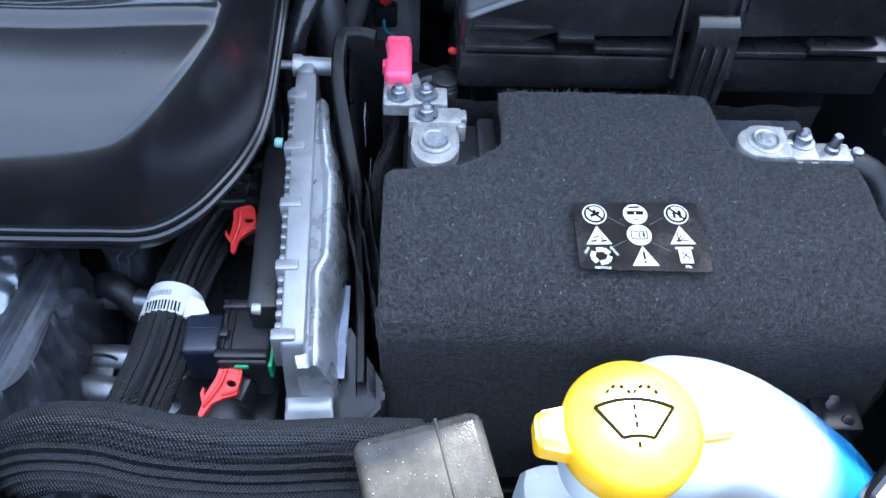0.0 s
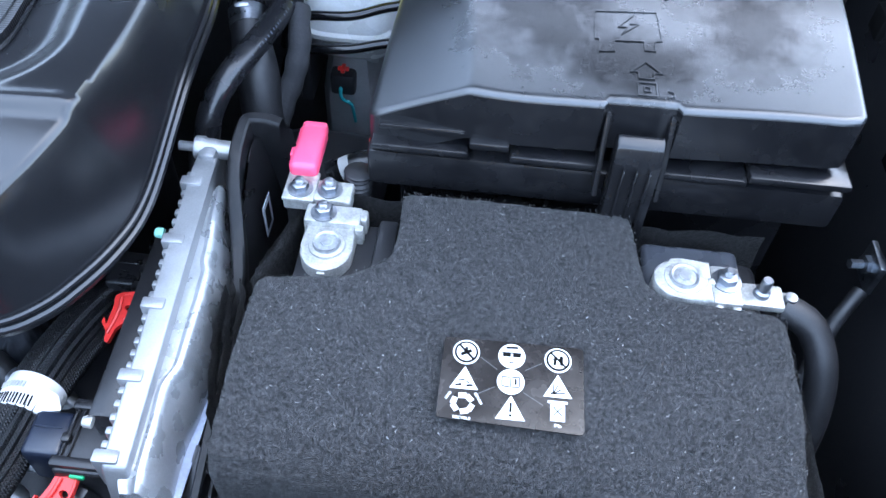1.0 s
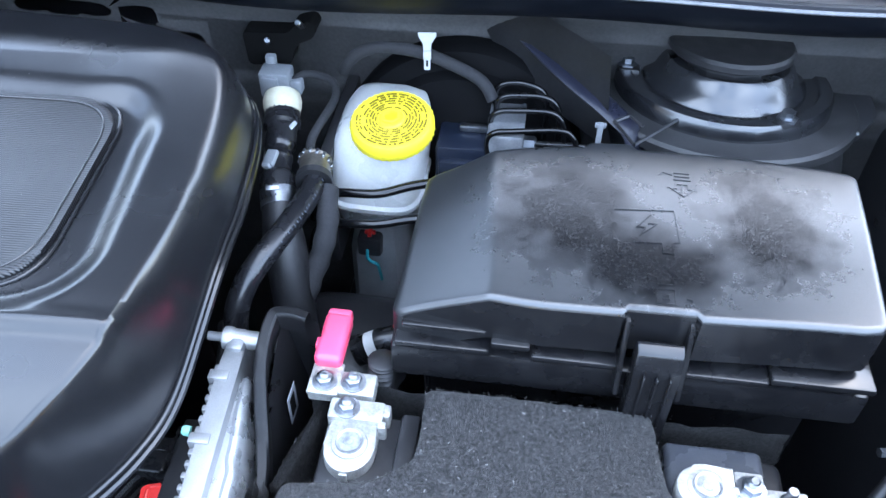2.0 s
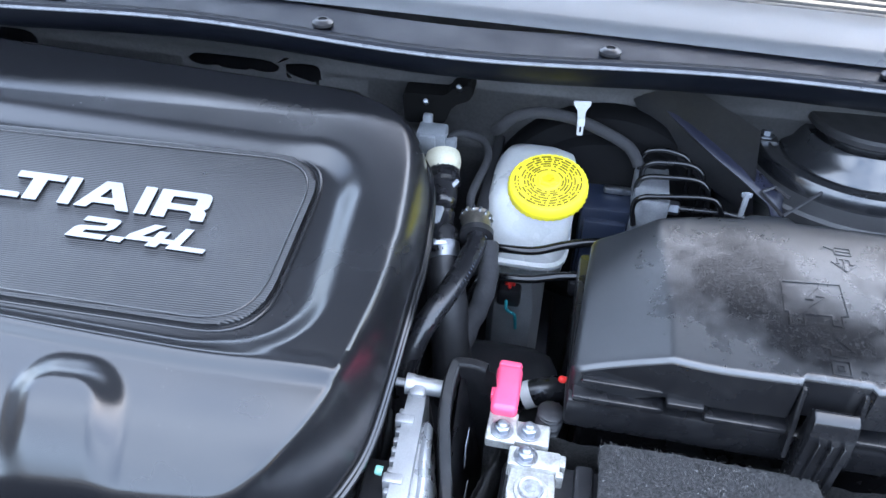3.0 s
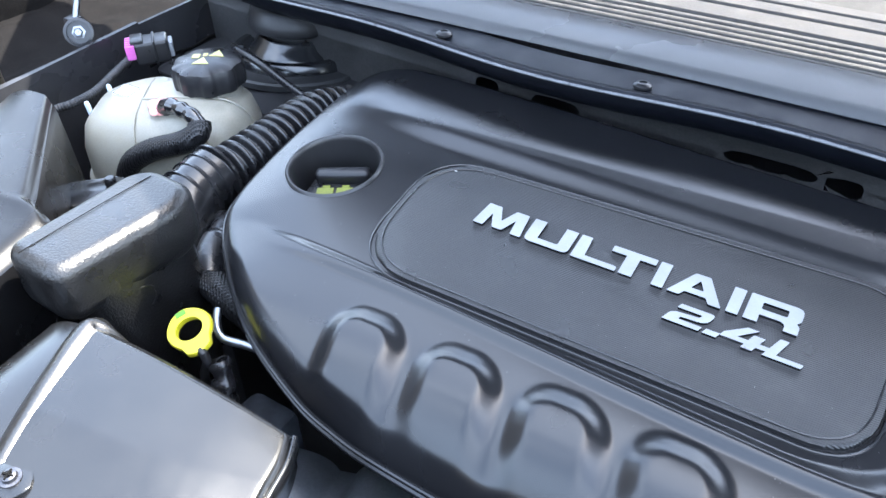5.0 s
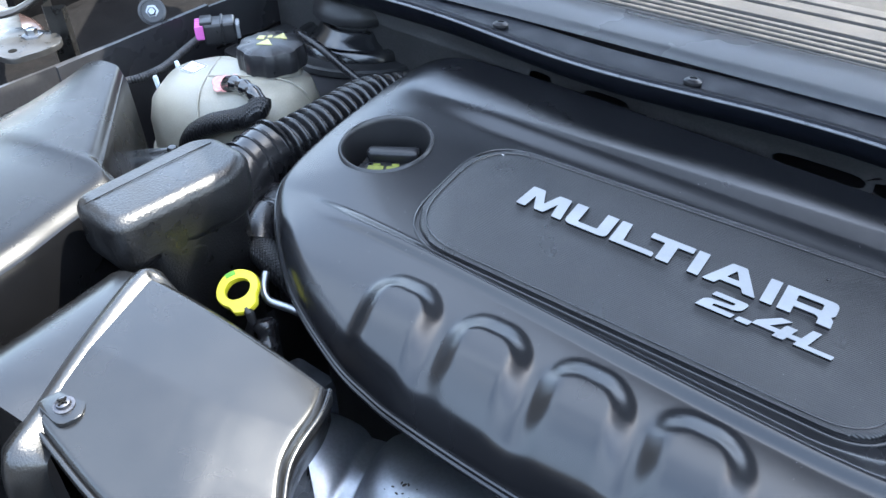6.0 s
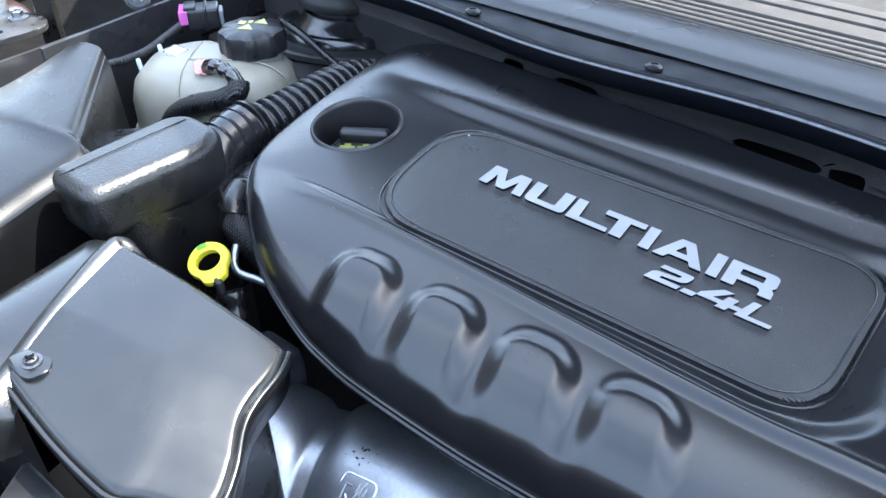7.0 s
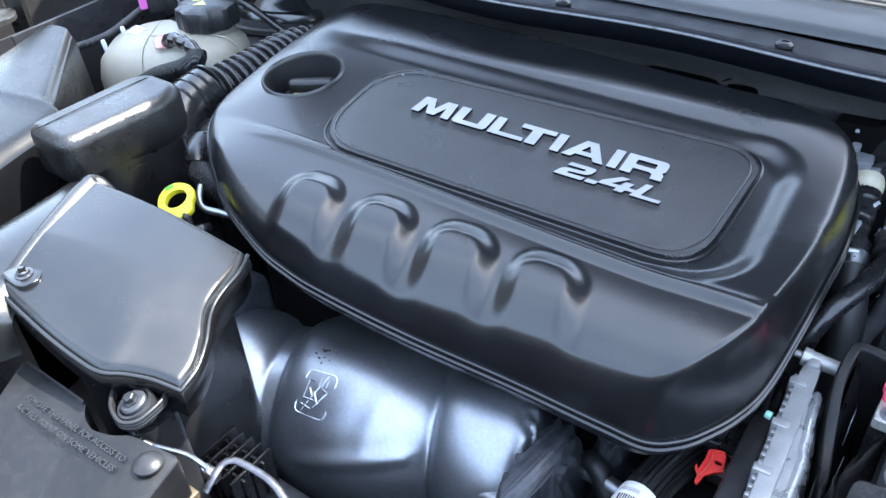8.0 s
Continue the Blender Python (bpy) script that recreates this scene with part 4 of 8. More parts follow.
# left side layers
for k, (x0, y0, y1, zt) in enumerate(((-.0475, .290, .395, .9085), (-.0530, .292, .397, .9050), (-.0585, .300, .393, .9015))):
    b = B()
    loft(b, [[(x0 - .010 * (y - .35) / .07 + 1.4 * felt_bump(y, z + k, 1.5), y + .002 * noise.noise((k, z * 90, 1)), z + .0022 * noise.noise((y * 160, k, 0))) for y in [y0 + (y1 - y0) * i / 40 for i in range(41)]] for z in [zt - 0.2 * j / 24 for j in range(25)]], thick=0.0046)
    part("side_layer", b, FELT, felt, sharp=70)
for k in range(2):
    b = B()
    loft(b, [[(-.0520 + .0175 * (y - .405) / .07 + .0052 * k + 1.4 * felt_bump(y, z + k, 1.5), y, z + .0022 * noise.noise((y * 160, k, 5))) for y in [.398 + .08 * i / 30 for i in range(31)]] for z in [.897 + .003 * k - 0.17 * j / 20 for j in range(21)]], thick=0.0048)
    part("side_layer", b, FELT, felt, sharp=70)
# back strip behind the posts, and right side
b = B()
loft(b, [[(x, 0.478 + felt_bump(x, z, 1.5), z + 0.002 * noise.noise((x * 50, 0, 3))) for x in [-0.045 + 0.34 * i / 60 for i in range(61)]] for z in [0.905 - 0.2 * j / 20 for j in range(21)]], thick=0.007)
part("back_panel", b, FELT, felt, sharp=70)
b = B()
loft(b, [[(0.296 + 0.03 * (0.905 - z) + felt_bump(y, z, 1.5), y, z) for y in [0.268 + 0.14 * i / 26 for i in range(27)]] for z in [0.908 - 0.2 * j / 24 for j in range(25)]], thick=0.006)
part("side_panel", b, FELT, felt, sharp=70)
# folded corner tab
b = B()
prism(b, round_poly([(-0.042, 0.272), (-0.010, 0.272), (-0.008, 0.286), (-0.034, 0.290), (-0.043, 0.286)], 0.006), 0.885, 0.908, 0.004, 3)
part("corner_tab", b, FELT, felt, sharp=70)
# lint
b = B()
rnd = random.Random(4)
made = 0
while made < 480:
    x, y = rnd.uniform(-0.04, 0.29), rnd.uniform(0.285, 0.47)
    if not in_poly(x, y, TOPO):
        continue
    made += 1
    L, a = rnd.choice((.0005, .0006, .0007, .0008, .001, .0013, .0022)), rnd.uniform(0, 6.3)
    z = ZT + felt_bump(x, y) + front_drop(x, y) + 0.0006
    bend = rnd.uniform(-.5, .5)
    p = Vector((x, y, z))
    for q in range(2):
        d = Vector((math.cos(a + bend * q), math.sin(a + bend * q), rnd.uniform(-.1, .25))) * L / 2
        w = Vector((-d.y, d.x, 0)).normalized() * 0.00012
        vs = [b.verts.new(p + w), b.verts.new(p - w), b.verts.new(p + d - w), b.verts.new(p + d + w)]
        b.faces.new(vs)
        p = p + d
part("lint", b, surface("pale_lint", (0.32, 0.32, 0.32), 0.7, var=0.5, scale=90, bump=0), felt, "pale lint fibres", kind="stuff")

# fuzz of loose fibres
b = B()
rnd = random.Random(9)
made = 0
while made < 15000:
    x, y = rnd.uniform(-0.04, 0.29), rnd.uniform(0.268, 0.473)
    if not in_poly(x, y, TOPO):
        continue
    made += 1
    L, a = rnd.uniform(.0008, .0024), rnd.uniform(0, 6.3)
    z = ZT + felt_bump(x, y) + front_drop(x, y)
    s = FOLD_Y - y
    p = Vector((x, y, z)) if s <= 0 else Vector((x, FOLD_Y - (FOLD_R + .0078) * math.sin(s / FOLD_R), z - .008 - FOLD_R + (FOLD_R + .0078) * math.cos(s / FOLD_R)))
    d = Vector((math.cos(a), math.sin(a), 0)) * L
    w = Vector((-d.y, d.x, 0)).normalized() * 0.00008
    m_ = p + d * .5 + Vector((0, 0, .0011))
    vs = [b.verts.new(p - w), b.verts.new(p + w), b.verts.new(m_ + w), b.verts.new(m_ - w), b.verts.new(p + d + w), b.verts.new(p + d - w)]
    b.faces.new(vs[:4])
    b.faces.new((vs[3], vs[2], vs[4], vs[5]))
part("fuzz", b, surface("felt_fibre", (0.078, 0.076, 0.076), 0.8, var=0.7, scale=400, bump=0), felt, "short grey felt fibres", kind="stuff")

# warning sticker
MST = Matrix.Translation((0.0818, 0.3026, 0.9230)) @ Euler((radians(5.0), 0, radians(1.0))).to_matrix().to_4x4()
b = B()
prism(b, round_poly([(0, 0), (.082, -.003), (.082, .0505), (.001, .0505)], .003), -.0004, .0007)
stick = part("warning_sticker", moved(b, MST), STICKER, felt, "glossy dark warning sticker with white pictograms")


def disc(bm, cx, cy, r, z0=.0006, z1=.0011, n=32):
    prism(bm, [(cx + r * math.cos(2 * math.pi * i / n), cy + r * math.sin(2 * math.pi * i / n)) for i in range(n)], z0, z1)


def bar(bm, ax, ay, bx_, by_, w, z0=.0006, z1=.0011):
    d = Vector((bx_ - ax, by_ - ay)).normalized()
    nn = Vector((-d.y, d.x)) * w / 2
    prism(bm, [(ax - nn.x, ay - nn.y), (bx_ - nn.x, by_ - nn.y), (bx_ + nn.x, by_ + nn.y), (ax + nn.x, ay + nn.y)], z0, z1)


def icon(draw_white, draw_black=None):
    b = B()
    draw_white(b)
    parts("pictogram", moved(b, MST), WHITE, stick)
    if draw_black:
        b = B()
        draw_black(b)
        parts("pictogram_ink", moved(b, MST), INKHOLE, stick)


C0, C1, C2, R0, R1, R2 = .0142, .0405, .0672, .0412, .0250, .0092
hi = dict(z0=.0010, z1=.0014)


def ring_icon(cx, cy, strokes):
    def wh(bm):
        disc(bm, cx, cy, .0078)
    def bl(bm):
        disc(bm, cx, cy, .0069, **hi)
    icon(wh, bl)
    def strokes_white(bm):
        disc(bm, cx, cy, .0056, .0013, .0016)
    icon(strokes_white, lambda bm: [bar(bm, cx + a, cy + c, cx + d, cy + e, w, .0015, .0019) for a, c, d, e, w in strokes])


ring_icon(C0, R0, [(-.004, .004, .004, -.004, .0014), (-.003, -.002, .003, .001, .002), (0, 0, 0, .003, .0016)])
icon(lambda bm: disc(bm, C1, R0, .0078), lambda bm: [bar(bm, C1 - .0052, R0 + .0008, C1 - .0006, R0 + .0008, .0026, **hi), bar(bm, C1 + .0006, R0 + .0008, C1 + .0052, R0 + .0008, .0026, **hi), bar(bm, C1 - .006, R0 + .002, C1 + .006, R0 + .002, .0006, **hi), bar(bm, C1 - .0015, R0 - .0042, C1 + .0015, R0 - .0042, .0007, **hi), bar(bm, C1 - .0035, R0 + .0052, C1 + .0035, R0 + .0056, .0013, **hi)])
ring_icon(C2, R0, [(-.004, .004, .004, -.004, .0012), (-.002, -.0035, -.0015, .002, .0016), (.002, -.0035, .0018, .0025, .0018), (-.003, 0, .003, .0006, .0008)])


def tri_(bm, cx, cy, w, h):
    prism(bm, [(cx - w / 2, cy - h / 2), (cx + w / 2, cy - h / 2), (cx, cy + h / 2)], .0006, .0011)


icon(lambda bm: tri_(bm, C0, R1, .016, .014), lambda bm: [bar(bm, C0 - .0050, R1 - .0050, C0 - .0014, R1 - .0046, .0011, **hi), bar(bm, C0 - .0036, R1 - .0022, C0 + .0004, R1 - .0012, .0008, **hi), bar(bm, C0 + .0014, R1 - .0050, C0 + .0050, R1 - .0044, .0012, **hi), bar(bm, C0 + .0012, R1 - .0024, C0 + .0032, R1 - .0034, .0007, **hi), bar(bm, C0 - .0024, R1 - .0034, C0 - .0020, R1 - .0044, .0006, **hi)])
icon(lambda bm: disc(bm, C1, R1, .0078), lambda bm: [bar(bm, C1 - .005, R1 + .003, C1 - .0006, R1 + .0025, .0006, **hi), bar(bm, C1 + .0006, R1 + .0025, C1 + .005, R1 + .003, .0006, **hi), bar(bm, C1 - .005, R1 - .003, C1 - .0006, R1 - .0035, .0006, **hi), bar(bm, C1 + .0006, R1 - .0035, C1 + .005, R1 - .003, .0006, **hi), bar(bm, C1, R1 - .0035, C1, R1 + .0025, .0006, **hi), bar(bm, C1 - .005, R1 - .003, C1 - .005, R1 + .003, .0006, **hi), bar(bm, C1 + .005, R1 - .003, C1 + .005, R1 + .003, .0006, **hi), bar(bm, C1 + .0028, R1 - .0018, C1 + .0028, R1 + .0018, .0012, **hi)])
icon(lambda bm: tri_(bm, C2, R1, .016, .014), lambda bm: [bar(bm, C2 - .0026, R1 - .0052, C2 - .0022 + .0022 * k, R1 + .0024 - .0022 * k, .0006, **hi) for k in range(4)] + [bar(bm, C2 - .0040, R1 - .0050, C2 - .0020, R1 - .0044, .0010, **hi)])
icon(lambda bm: [bar(bm, C0 + .0056 * math.cos(a + d), R2 + .0052 * math.sin(a + d), C0 + .0056 * math.cos(a + d + .85), R2 + .0052 * math.sin(a + d + .85), .0031) for a in (0.35, 2.45, 4.54) for d in (0, .85)])
icon(lambda bm: tri_(bm, C1 + .0005, R2, .0165, .0145), lambda bm: [bar(bm, C1 + .0005, R2 - .0028, C1 + .0005, R2 + .0030, .0013, **hi), disc(bm, C1 + .0005, R2 - .0048, .0008, **hi)])
icon(lambda bm: [bar(bm, C2, R2 - .0055, C2, R2 + .0045, .0080), bar(bm, C2 - .0055, R2 + .0058, C2 + .0055, R2 + .0058, .0014)], lambda bm: [bar(bm, C2 - .0025, R2 - .0025, C2 + .0025, R2 + .003, .0006, **hi), bar(bm, C2 + .0025, R2 - .0025, C2 - .0025, R2 + .003, .0006, **hi)])

for txt, cx, cy, h_, w_, turn in (("RECYCLE", C0, R2 - .0086, .0016, .0098, -2), ("LEAD", C0 - .0084, R2 + .0042, .0015, .0050, 58), ("RETURN", C0 + .0086, R2 + .0036, .0015, .0074, -58), ("Pb", C2 + .0002, R2 - .0082, .0019, .0038, -2)):
    b = letters(txt, h_, w_, bold=.02, depth=.0004)
    moved(b, MST @ pose(cx, cy, .0008, 0, 0, turn) @ pose(-w_ / 2, -h_ / 2, 0))
    part("word", b, WHITE, stick)
for q in ((.0225, .0390, .0325, .0320), (.0485, .0330, .0580, .0385), (.0215, .0155, .0315, .0210), (.0480, .0190, .0590, .0125)):
    b = B()
    bar(b, *q, .00028, .0006, .0008)
    part("fine_line", moved(b, MST), surface("grey_print", (.10, .10, .10), .5, bump=0), stick)


# terminal clamps
def nut(parent, p, r=.0062, h=.006, stud=.010, tilt=(0, 0, 1)):
    mm = axis_to(p, tilt, 20)
    b = B()
    lathe(b, [(r * 1.45, 0), (r * 1.45, .0012), (r * 1.2, .0016), (0, .0016)], 24, mm)
    w = part("washer", b, ZINC, parent)
    b = B()
    lathe(b, [(r, .0012), (r, h), (r * .8, h + .0008), (r * .45, h + .0008)], 6, mm)
    part("nut", b, ZINC, parent, "zinc-plated hex nut")
    b = B()
    lathe(b, [(r * .5, h * .3), (r * .5, stud - .001), (r * .38, stud), (0, stud)], 14, mm, None)
    for k in range(4):
        lathe(b, [(r * .45, h + .0006 + k * .0009), (r * .54, h + .0010 + k * .0009), (r * .45, h + .0014 + k * .0009)], 14, mm)
    part("stud", b, ZINC, parent)


pos = thing("positive_terminal_clamp", (-0.008, 0.44, 0.89), "dull tin-plated positive clamp with nuts on the battery post", "battery clamp")
b = B()
prism(b, [(-.005 + .0175 * math.cos(a), .428 + .0195 * math.sin(a)) for a in [math.pi + math.pi * i / 16 for i in range(17)]] + [(.0125, .4475), (-.0225, .4475)], .892, .9065, .0018, 2)
part("clamp_body", b, LEAD, pos)
b = B()
prism(b, [(-.005 + .0125 * math.cos(2 * math.pi * i / 28), .430 + .0125 * math.sin(2 * math.pi * i / 28)) for i in range(28)], .904, .9088, .0015, 2)
part("collar", b, LEAD, pos)
b = B()
rbox(b, -.0245, .0145, .4465, .4635, .893, .911, .002)
rbox(b, .0125, .0185, .452, .4625, .893, .910, .0015)
rbox(b, .0115, .0175, .4425, .4485, .893, .910, .0015)
part("bolt_block", b, LEAD, pos)
b = B()
rbox(b, -.044, .0045, .4665, .4865, .898, .911, .002)
rbox(b, -.024, .0045, .4625, .472, .894, .904, .0015)
part("link_plate", b, LEAD, pos)
b = B()
rbox(b, -.0435, -.021, .464, .492, .909, .912, .001)
part("ring_lug", b, LEAD, pos)
nut(pos, (-.0115, .4550, .911))
nut(pos, (-.032, .4745, .9118))
nut(pos, (-.0115, .4768, .911))
b = B()
rbox(b, -.0078, -.0022, .4065, .4085, .894, .905, .001)
part("pinch_tab", b, LEAD, pos)
pk = thing("terminal_cover", (-0.033, 0.505, 0.90), "bright pink plastic sleeve over the positive cable lug", "terminal cover")
b = B()
rbox(b, -.0435, -.0225, .487, .532, .908, .922, .0045, 3)
rbox(b, -.0425, -.0235, .529, .537, .910, .921, .003, 2)
part("sleeve", b, PINK, pk)
b = B()
rbox(b, -.0450, -.0420, .500, .512, .910, .919, .001)
part("side_tab", b, PINK, pk)

neg = thing("negative_terminal_clamp", (0.25, 0.42, 0.90), "dull tin-plated negative clamp with bolt and stud", "battery clamp")
b = B()
prism(b, [(.229 + .0195 * math.cos(a), .421 + .0165 * math.sin(a)) for a in [math.pi / 2 + math.pi * i / 16 for i in range(17)]] + [(.247, .4045), (.247, .4375)], .905, .9215, .002, 2)
part("clamp_body", b, LEAD, neg)
b = B()
prism(b, [(.229 + .0128 * math.cos(2 * math.pi * i / 28), .421 + .0128 * math.sin(2 * math.pi * i / 28)) for i in range(28)], .918, .9225, .0012, 2)
part("collar", b, LEAD, neg)
b = B()
rbox(b, .244, .249, .4185, .4235, .906, .922, .001)
rbox(b, .2475, .2665, .4065, .4375, .904, .9185, .002)
rbox(b, .2495, .2545, .401, .410, .898, .916, .001)
rbox(b, .2600, .2655, .401, .410, .898, .916, .001)
part("bolt_block", b, LEAD, neg)
b = B()
rbox(b, .264, .296, .412, .431, .906, .9125, .0025)
rbox(b, .293, .306, .413, .429, .902, .909, .002, 2, None)
part("stud_plate", b, LEAD, neg)
nut(neg, (.257, .4245, .9185), .0066, .0065, .0115)
b = B()
lathe(b, [(.0055, 0), (.0052, .004), (.0036, .005), (.0036, .014), (.0030, .015), (0, .015)], 16, pose(.281, .422, .912))
part("stud", b, ZINC, neg)
b = B()
lathe(b, [(.004, 0), (.0045, .003), (.004, .006), (0, .0065)], 12, pose(.300, .421, .908))
part("rivet", b, ZINC, neg)
b = B()
tube(b, [(.296, .421, .903), (.318, .412, .895), (.330, .392, .870), (.332, .37, .82), (.332, .36, .72)], .0105, 14)
single("negative_cable", b, RUBBER, "thick black battery cable with taped sleeve", "cable")


# ---- engine computer, its bracket and plugs ----
ecu = thing("engine_computer", (-0.09, 0.36, 0.70), "cast aluminium engine control unit standing on edge", "control unit")
TL = Matrix.Translation((-0.09, 0.36, 0.91)) @ Euler((0, 0, radians(2.5))).to_matrix().to_4x4() @ Matrix.Translation((0.09, -0.36, -0.91))


def ecu_top(y):
    return 0.899 + 0.02 * (y - 0.25) / 0.22


# body: a side outline in (y, z), extruded across
def side_slab(bm, outline, x0, x1, bvl=0.004, m=None):
    mm = Matrix(((0, 0, 1, 0), (1, 0, 0, 0), (0, 1, 0, 0), (0, 0, 0, 1)))
    v = prism(bm, outline, x0, x1, bvl, 3, both=True)
    bmesh.ops.transform(bm, matrix=(m or Matrix.Identity(4)) @ mm, verts=v)


def along(table, y):
    for (y0, v0), (y1, v1) in zip(table, table[1:]):
        if y0 <= y <= y1:
            return v0 + (v1 - v0) * smooth(0, 1, (y - y0) / (y1 - y0))
    return table[0][1] if y < table[0][0] else table[-1][1]


RIDGE = [(.25, -.0785), (.289, -.080), (.316, -.0818), (.332, -.077), (.369, -.078), (.398, -.079), (.410, -.0825), (.452, -.087), (.475, -.089)]
FLANK = [(.25, -.0665), (.292, -.069), (.321, -.067), (.351, -.0655), (.397, -.070), (.425, -.0745), (.475, -.084)]
ALLOY = surface("smooth_cast_alloy", (0.40, 0.41, 0.42), 0.29, metal=0.65, var=0.12, scale=70, bump=0.18, grain=700)
b = B()
rings = []
for i in range(64):
    y = .2535 + .2195 * i / 63
    e = min(1, (y - .2525) / .010) ** .5 * min(1, (.4745 - y) / .006) ** .5
    gx, rx, fx = -.0915 - .0125 * (y - .25) / .204, along(RIDGE, y), along(FLANK, y)
    zr = .9105 - .015 * (.452 - y) / .186 - .006 * (1 - e)
    mid = (gx + fx) / 2
    sec = [(gx, .74), (gx, zr - .010), (gx + .0015, zr - .0040), (gx + .005, zr - .0036), (rx - .0035, zr - .0034), (rx - .0020, zr - .0014), (rx, zr - .0002), (rx + .0022, zr - .0012), (rx + .0045, zr - .005), (rx + .6 * (fx - rx), zr - .014), (fx, zr - .028), (fx + .0015, zr - .05), (fx + .001, .74)]
    rings.append([b.verts.new((mid + (x - mid) * (.75 + .25 * e), y, z)) for x, z in sec])
for r0, r1 in zip(rings, rings[1:]):
    for j in range(len(r0)):
        b.faces.new((r0[j], r0[(j + 1) % len(r0)], r1[(j + 1) % len(r0)], r1[j]))
b.faces.new(rings[0])
b.faces.new(list(reversed(rings[-1])))
part("body", b, ALLOY, ecu, sharp=50)
b = B()
rbox(b, -.0715, -.0625, .262, .335, .8600, .8606, .0002, 1)
part("paper_label", b, surface("blue_white_label", (0.30, 0.33, 0.42), .4, bump=.05), ecu, "blue-white paper label")
b = B()
side_slab(b, round_poly([(.250, .75), (.252, .845), (.262, .901), (.47, .920), (.492, .922), (.495, .75)], .005, 3), -.103, -.088, .0025, TL)
part("flange", b, CASTALU, ecu)
for i in range(26):
    y = .268 + .0082 * i
    b = B()
    z = ecu_top(y) + 0.001
    w = .0052 if i % 6 else .0085
    rbox(b, -.1068 - (.0016 if i % 6 == 0 else 0), -.0995 + (.006 if i % 6 == 0 else 0), y - w / 2, y + w / 2, z - .030, z - .0022 + (.0036 if i % 6 == 0 else 0), .0015, 2, TL)
    part("clip_lug", b, CASTALU, ecu)
for y, mt in ((.288, LEAD), (.422, surface("pale_green_plug", (.16, .36, .30), .45, bump=.05))):
    b = B()
    lathe(b, [(.0036, 0), (.0036, .004), (.0028, .0055), (0, .0055)], 16, axis_to((-.113, y, ecu_top(y) - .004), (-1, 0, .15)))
    part("pin", b, mt, ecu)
b = B()
lathe(b, [(.007, 0), (.007, .032), (.0085, .034), (.0085, .040), (.0035, .041), (.0035, .052), (0, .053)], 18, axis_to((-.072, .4985, .918), (-1, -.03, .05)))
part("mount_bolt", b, CASTALU, ecu)
b = B()
rbox(b, -.108, -.094, .484, .505, .86, .925, .004)
part("ear", b, CASTALU, ecu)
b = B()
side_slab(b, round_poly([(.232, .74), (.234, .842), (.246, .852), (.262, .852), (.262, .74)], .004, 3), -.104, -.074, .003, TL)
part("foot", b, CASTALU, ecu)
b = B()
rbox(b, -.128, -.108, .30, .45, .80, .885, .003, 2, TL)
part("connector_header", b, BLACK, ecu)

# black plastic carrier: rim frame and sloping panel
car = thing("computer_bracket", (-0.06, 0.38, 0.60), "black moulded plastic bracket holding the engine control unit", "bracket")
b = B()
prof = [(.515, .946), (.507, .9455), (.490, .940), (.465, .927), (.44, .911), (.41, .897), (.35, .884), (.29, .876), (.255, .868)]


def rim_x(y):
    return -.083 + .028 * smooth(.49, .25, y) + .006


RIM = spline([(-.049, .5115, .944), (-.058, .5125, .946), (-.070, .512, .9465), (-.0775, .509, .9462), (-.0800, .502, .9445), (-.0815, .49, .940), (-.0815, .475, .9335), (-.0800, .463, .9265), (-.0770, .450, .917), (-.0735, .436, .9055), (-.0695, .420, .897), (-.0640, .395, .890), (-.0600, .35, .884), (-.0560, .29, .876), (-.0550, .255, .868)], .004)
rows = []
for i, p in enumerate(RIM):
    d = RIM[min(i + 1, len(RIM) - 1)] - RIM[max(i - 1, 0)]
    s = Vector((-d.y, d.x, 0)).normalized()
    w = .0098 * (1 - .35 * smooth(.42, .36, p.y))
    rows.append([tuple(p + s * u * w + Vector((0, 0, h))) for u, h in ((-.02, -.05), (0, -.004), (.06, -.0012), (.2, 0), (.8, 0), (.94, -.0012), (1, -.004), (1.02, -.016))])
loft(b, rows, thick=.0012)
part("rim", b, BLACK, car)
b = B()
loft(b, [[(-.0785, .508, z), (-.060, .510, z - .001), (-.043, .508, z - .004 if z > .8 else z), (-.032, .500, z - .09 if z > .8 else z)] for z in (.940, .90, .80, .62)], thick=.003)
part("back_plate", b, BLACK, car)
b = B()
loft(b, [[(rim_x(y) + .008 + k * .016 * (1 - .5 * smooth(.42, .30, y)), y, z - .010 - k * .10) for y, z in prof[:6]] for k in (0, .15, .4, 1, 1.7)], thick=.003)
part("sloping_panel", b, BLACK, car)
b = B()
loft(b, [[(rim_x(y) + .006 + .004 * k, y, z - .004 - .14 * k) for y, z in prof[5:]] for k in (0, .3, 1)], thick=.003)
part("front_plate", b, BLACK, car)
b = B()
prism(b, round_poly([(-.062, .300), (-.037, .262), (-.037, .252), (-.056, .234), (-.072, .234), (-.066, .262)], .003, 3), .74, .86, .0025, 2, top=lambda x, y: .838 + .42 * (y - .234))
part("foot", b, BLACK, car)
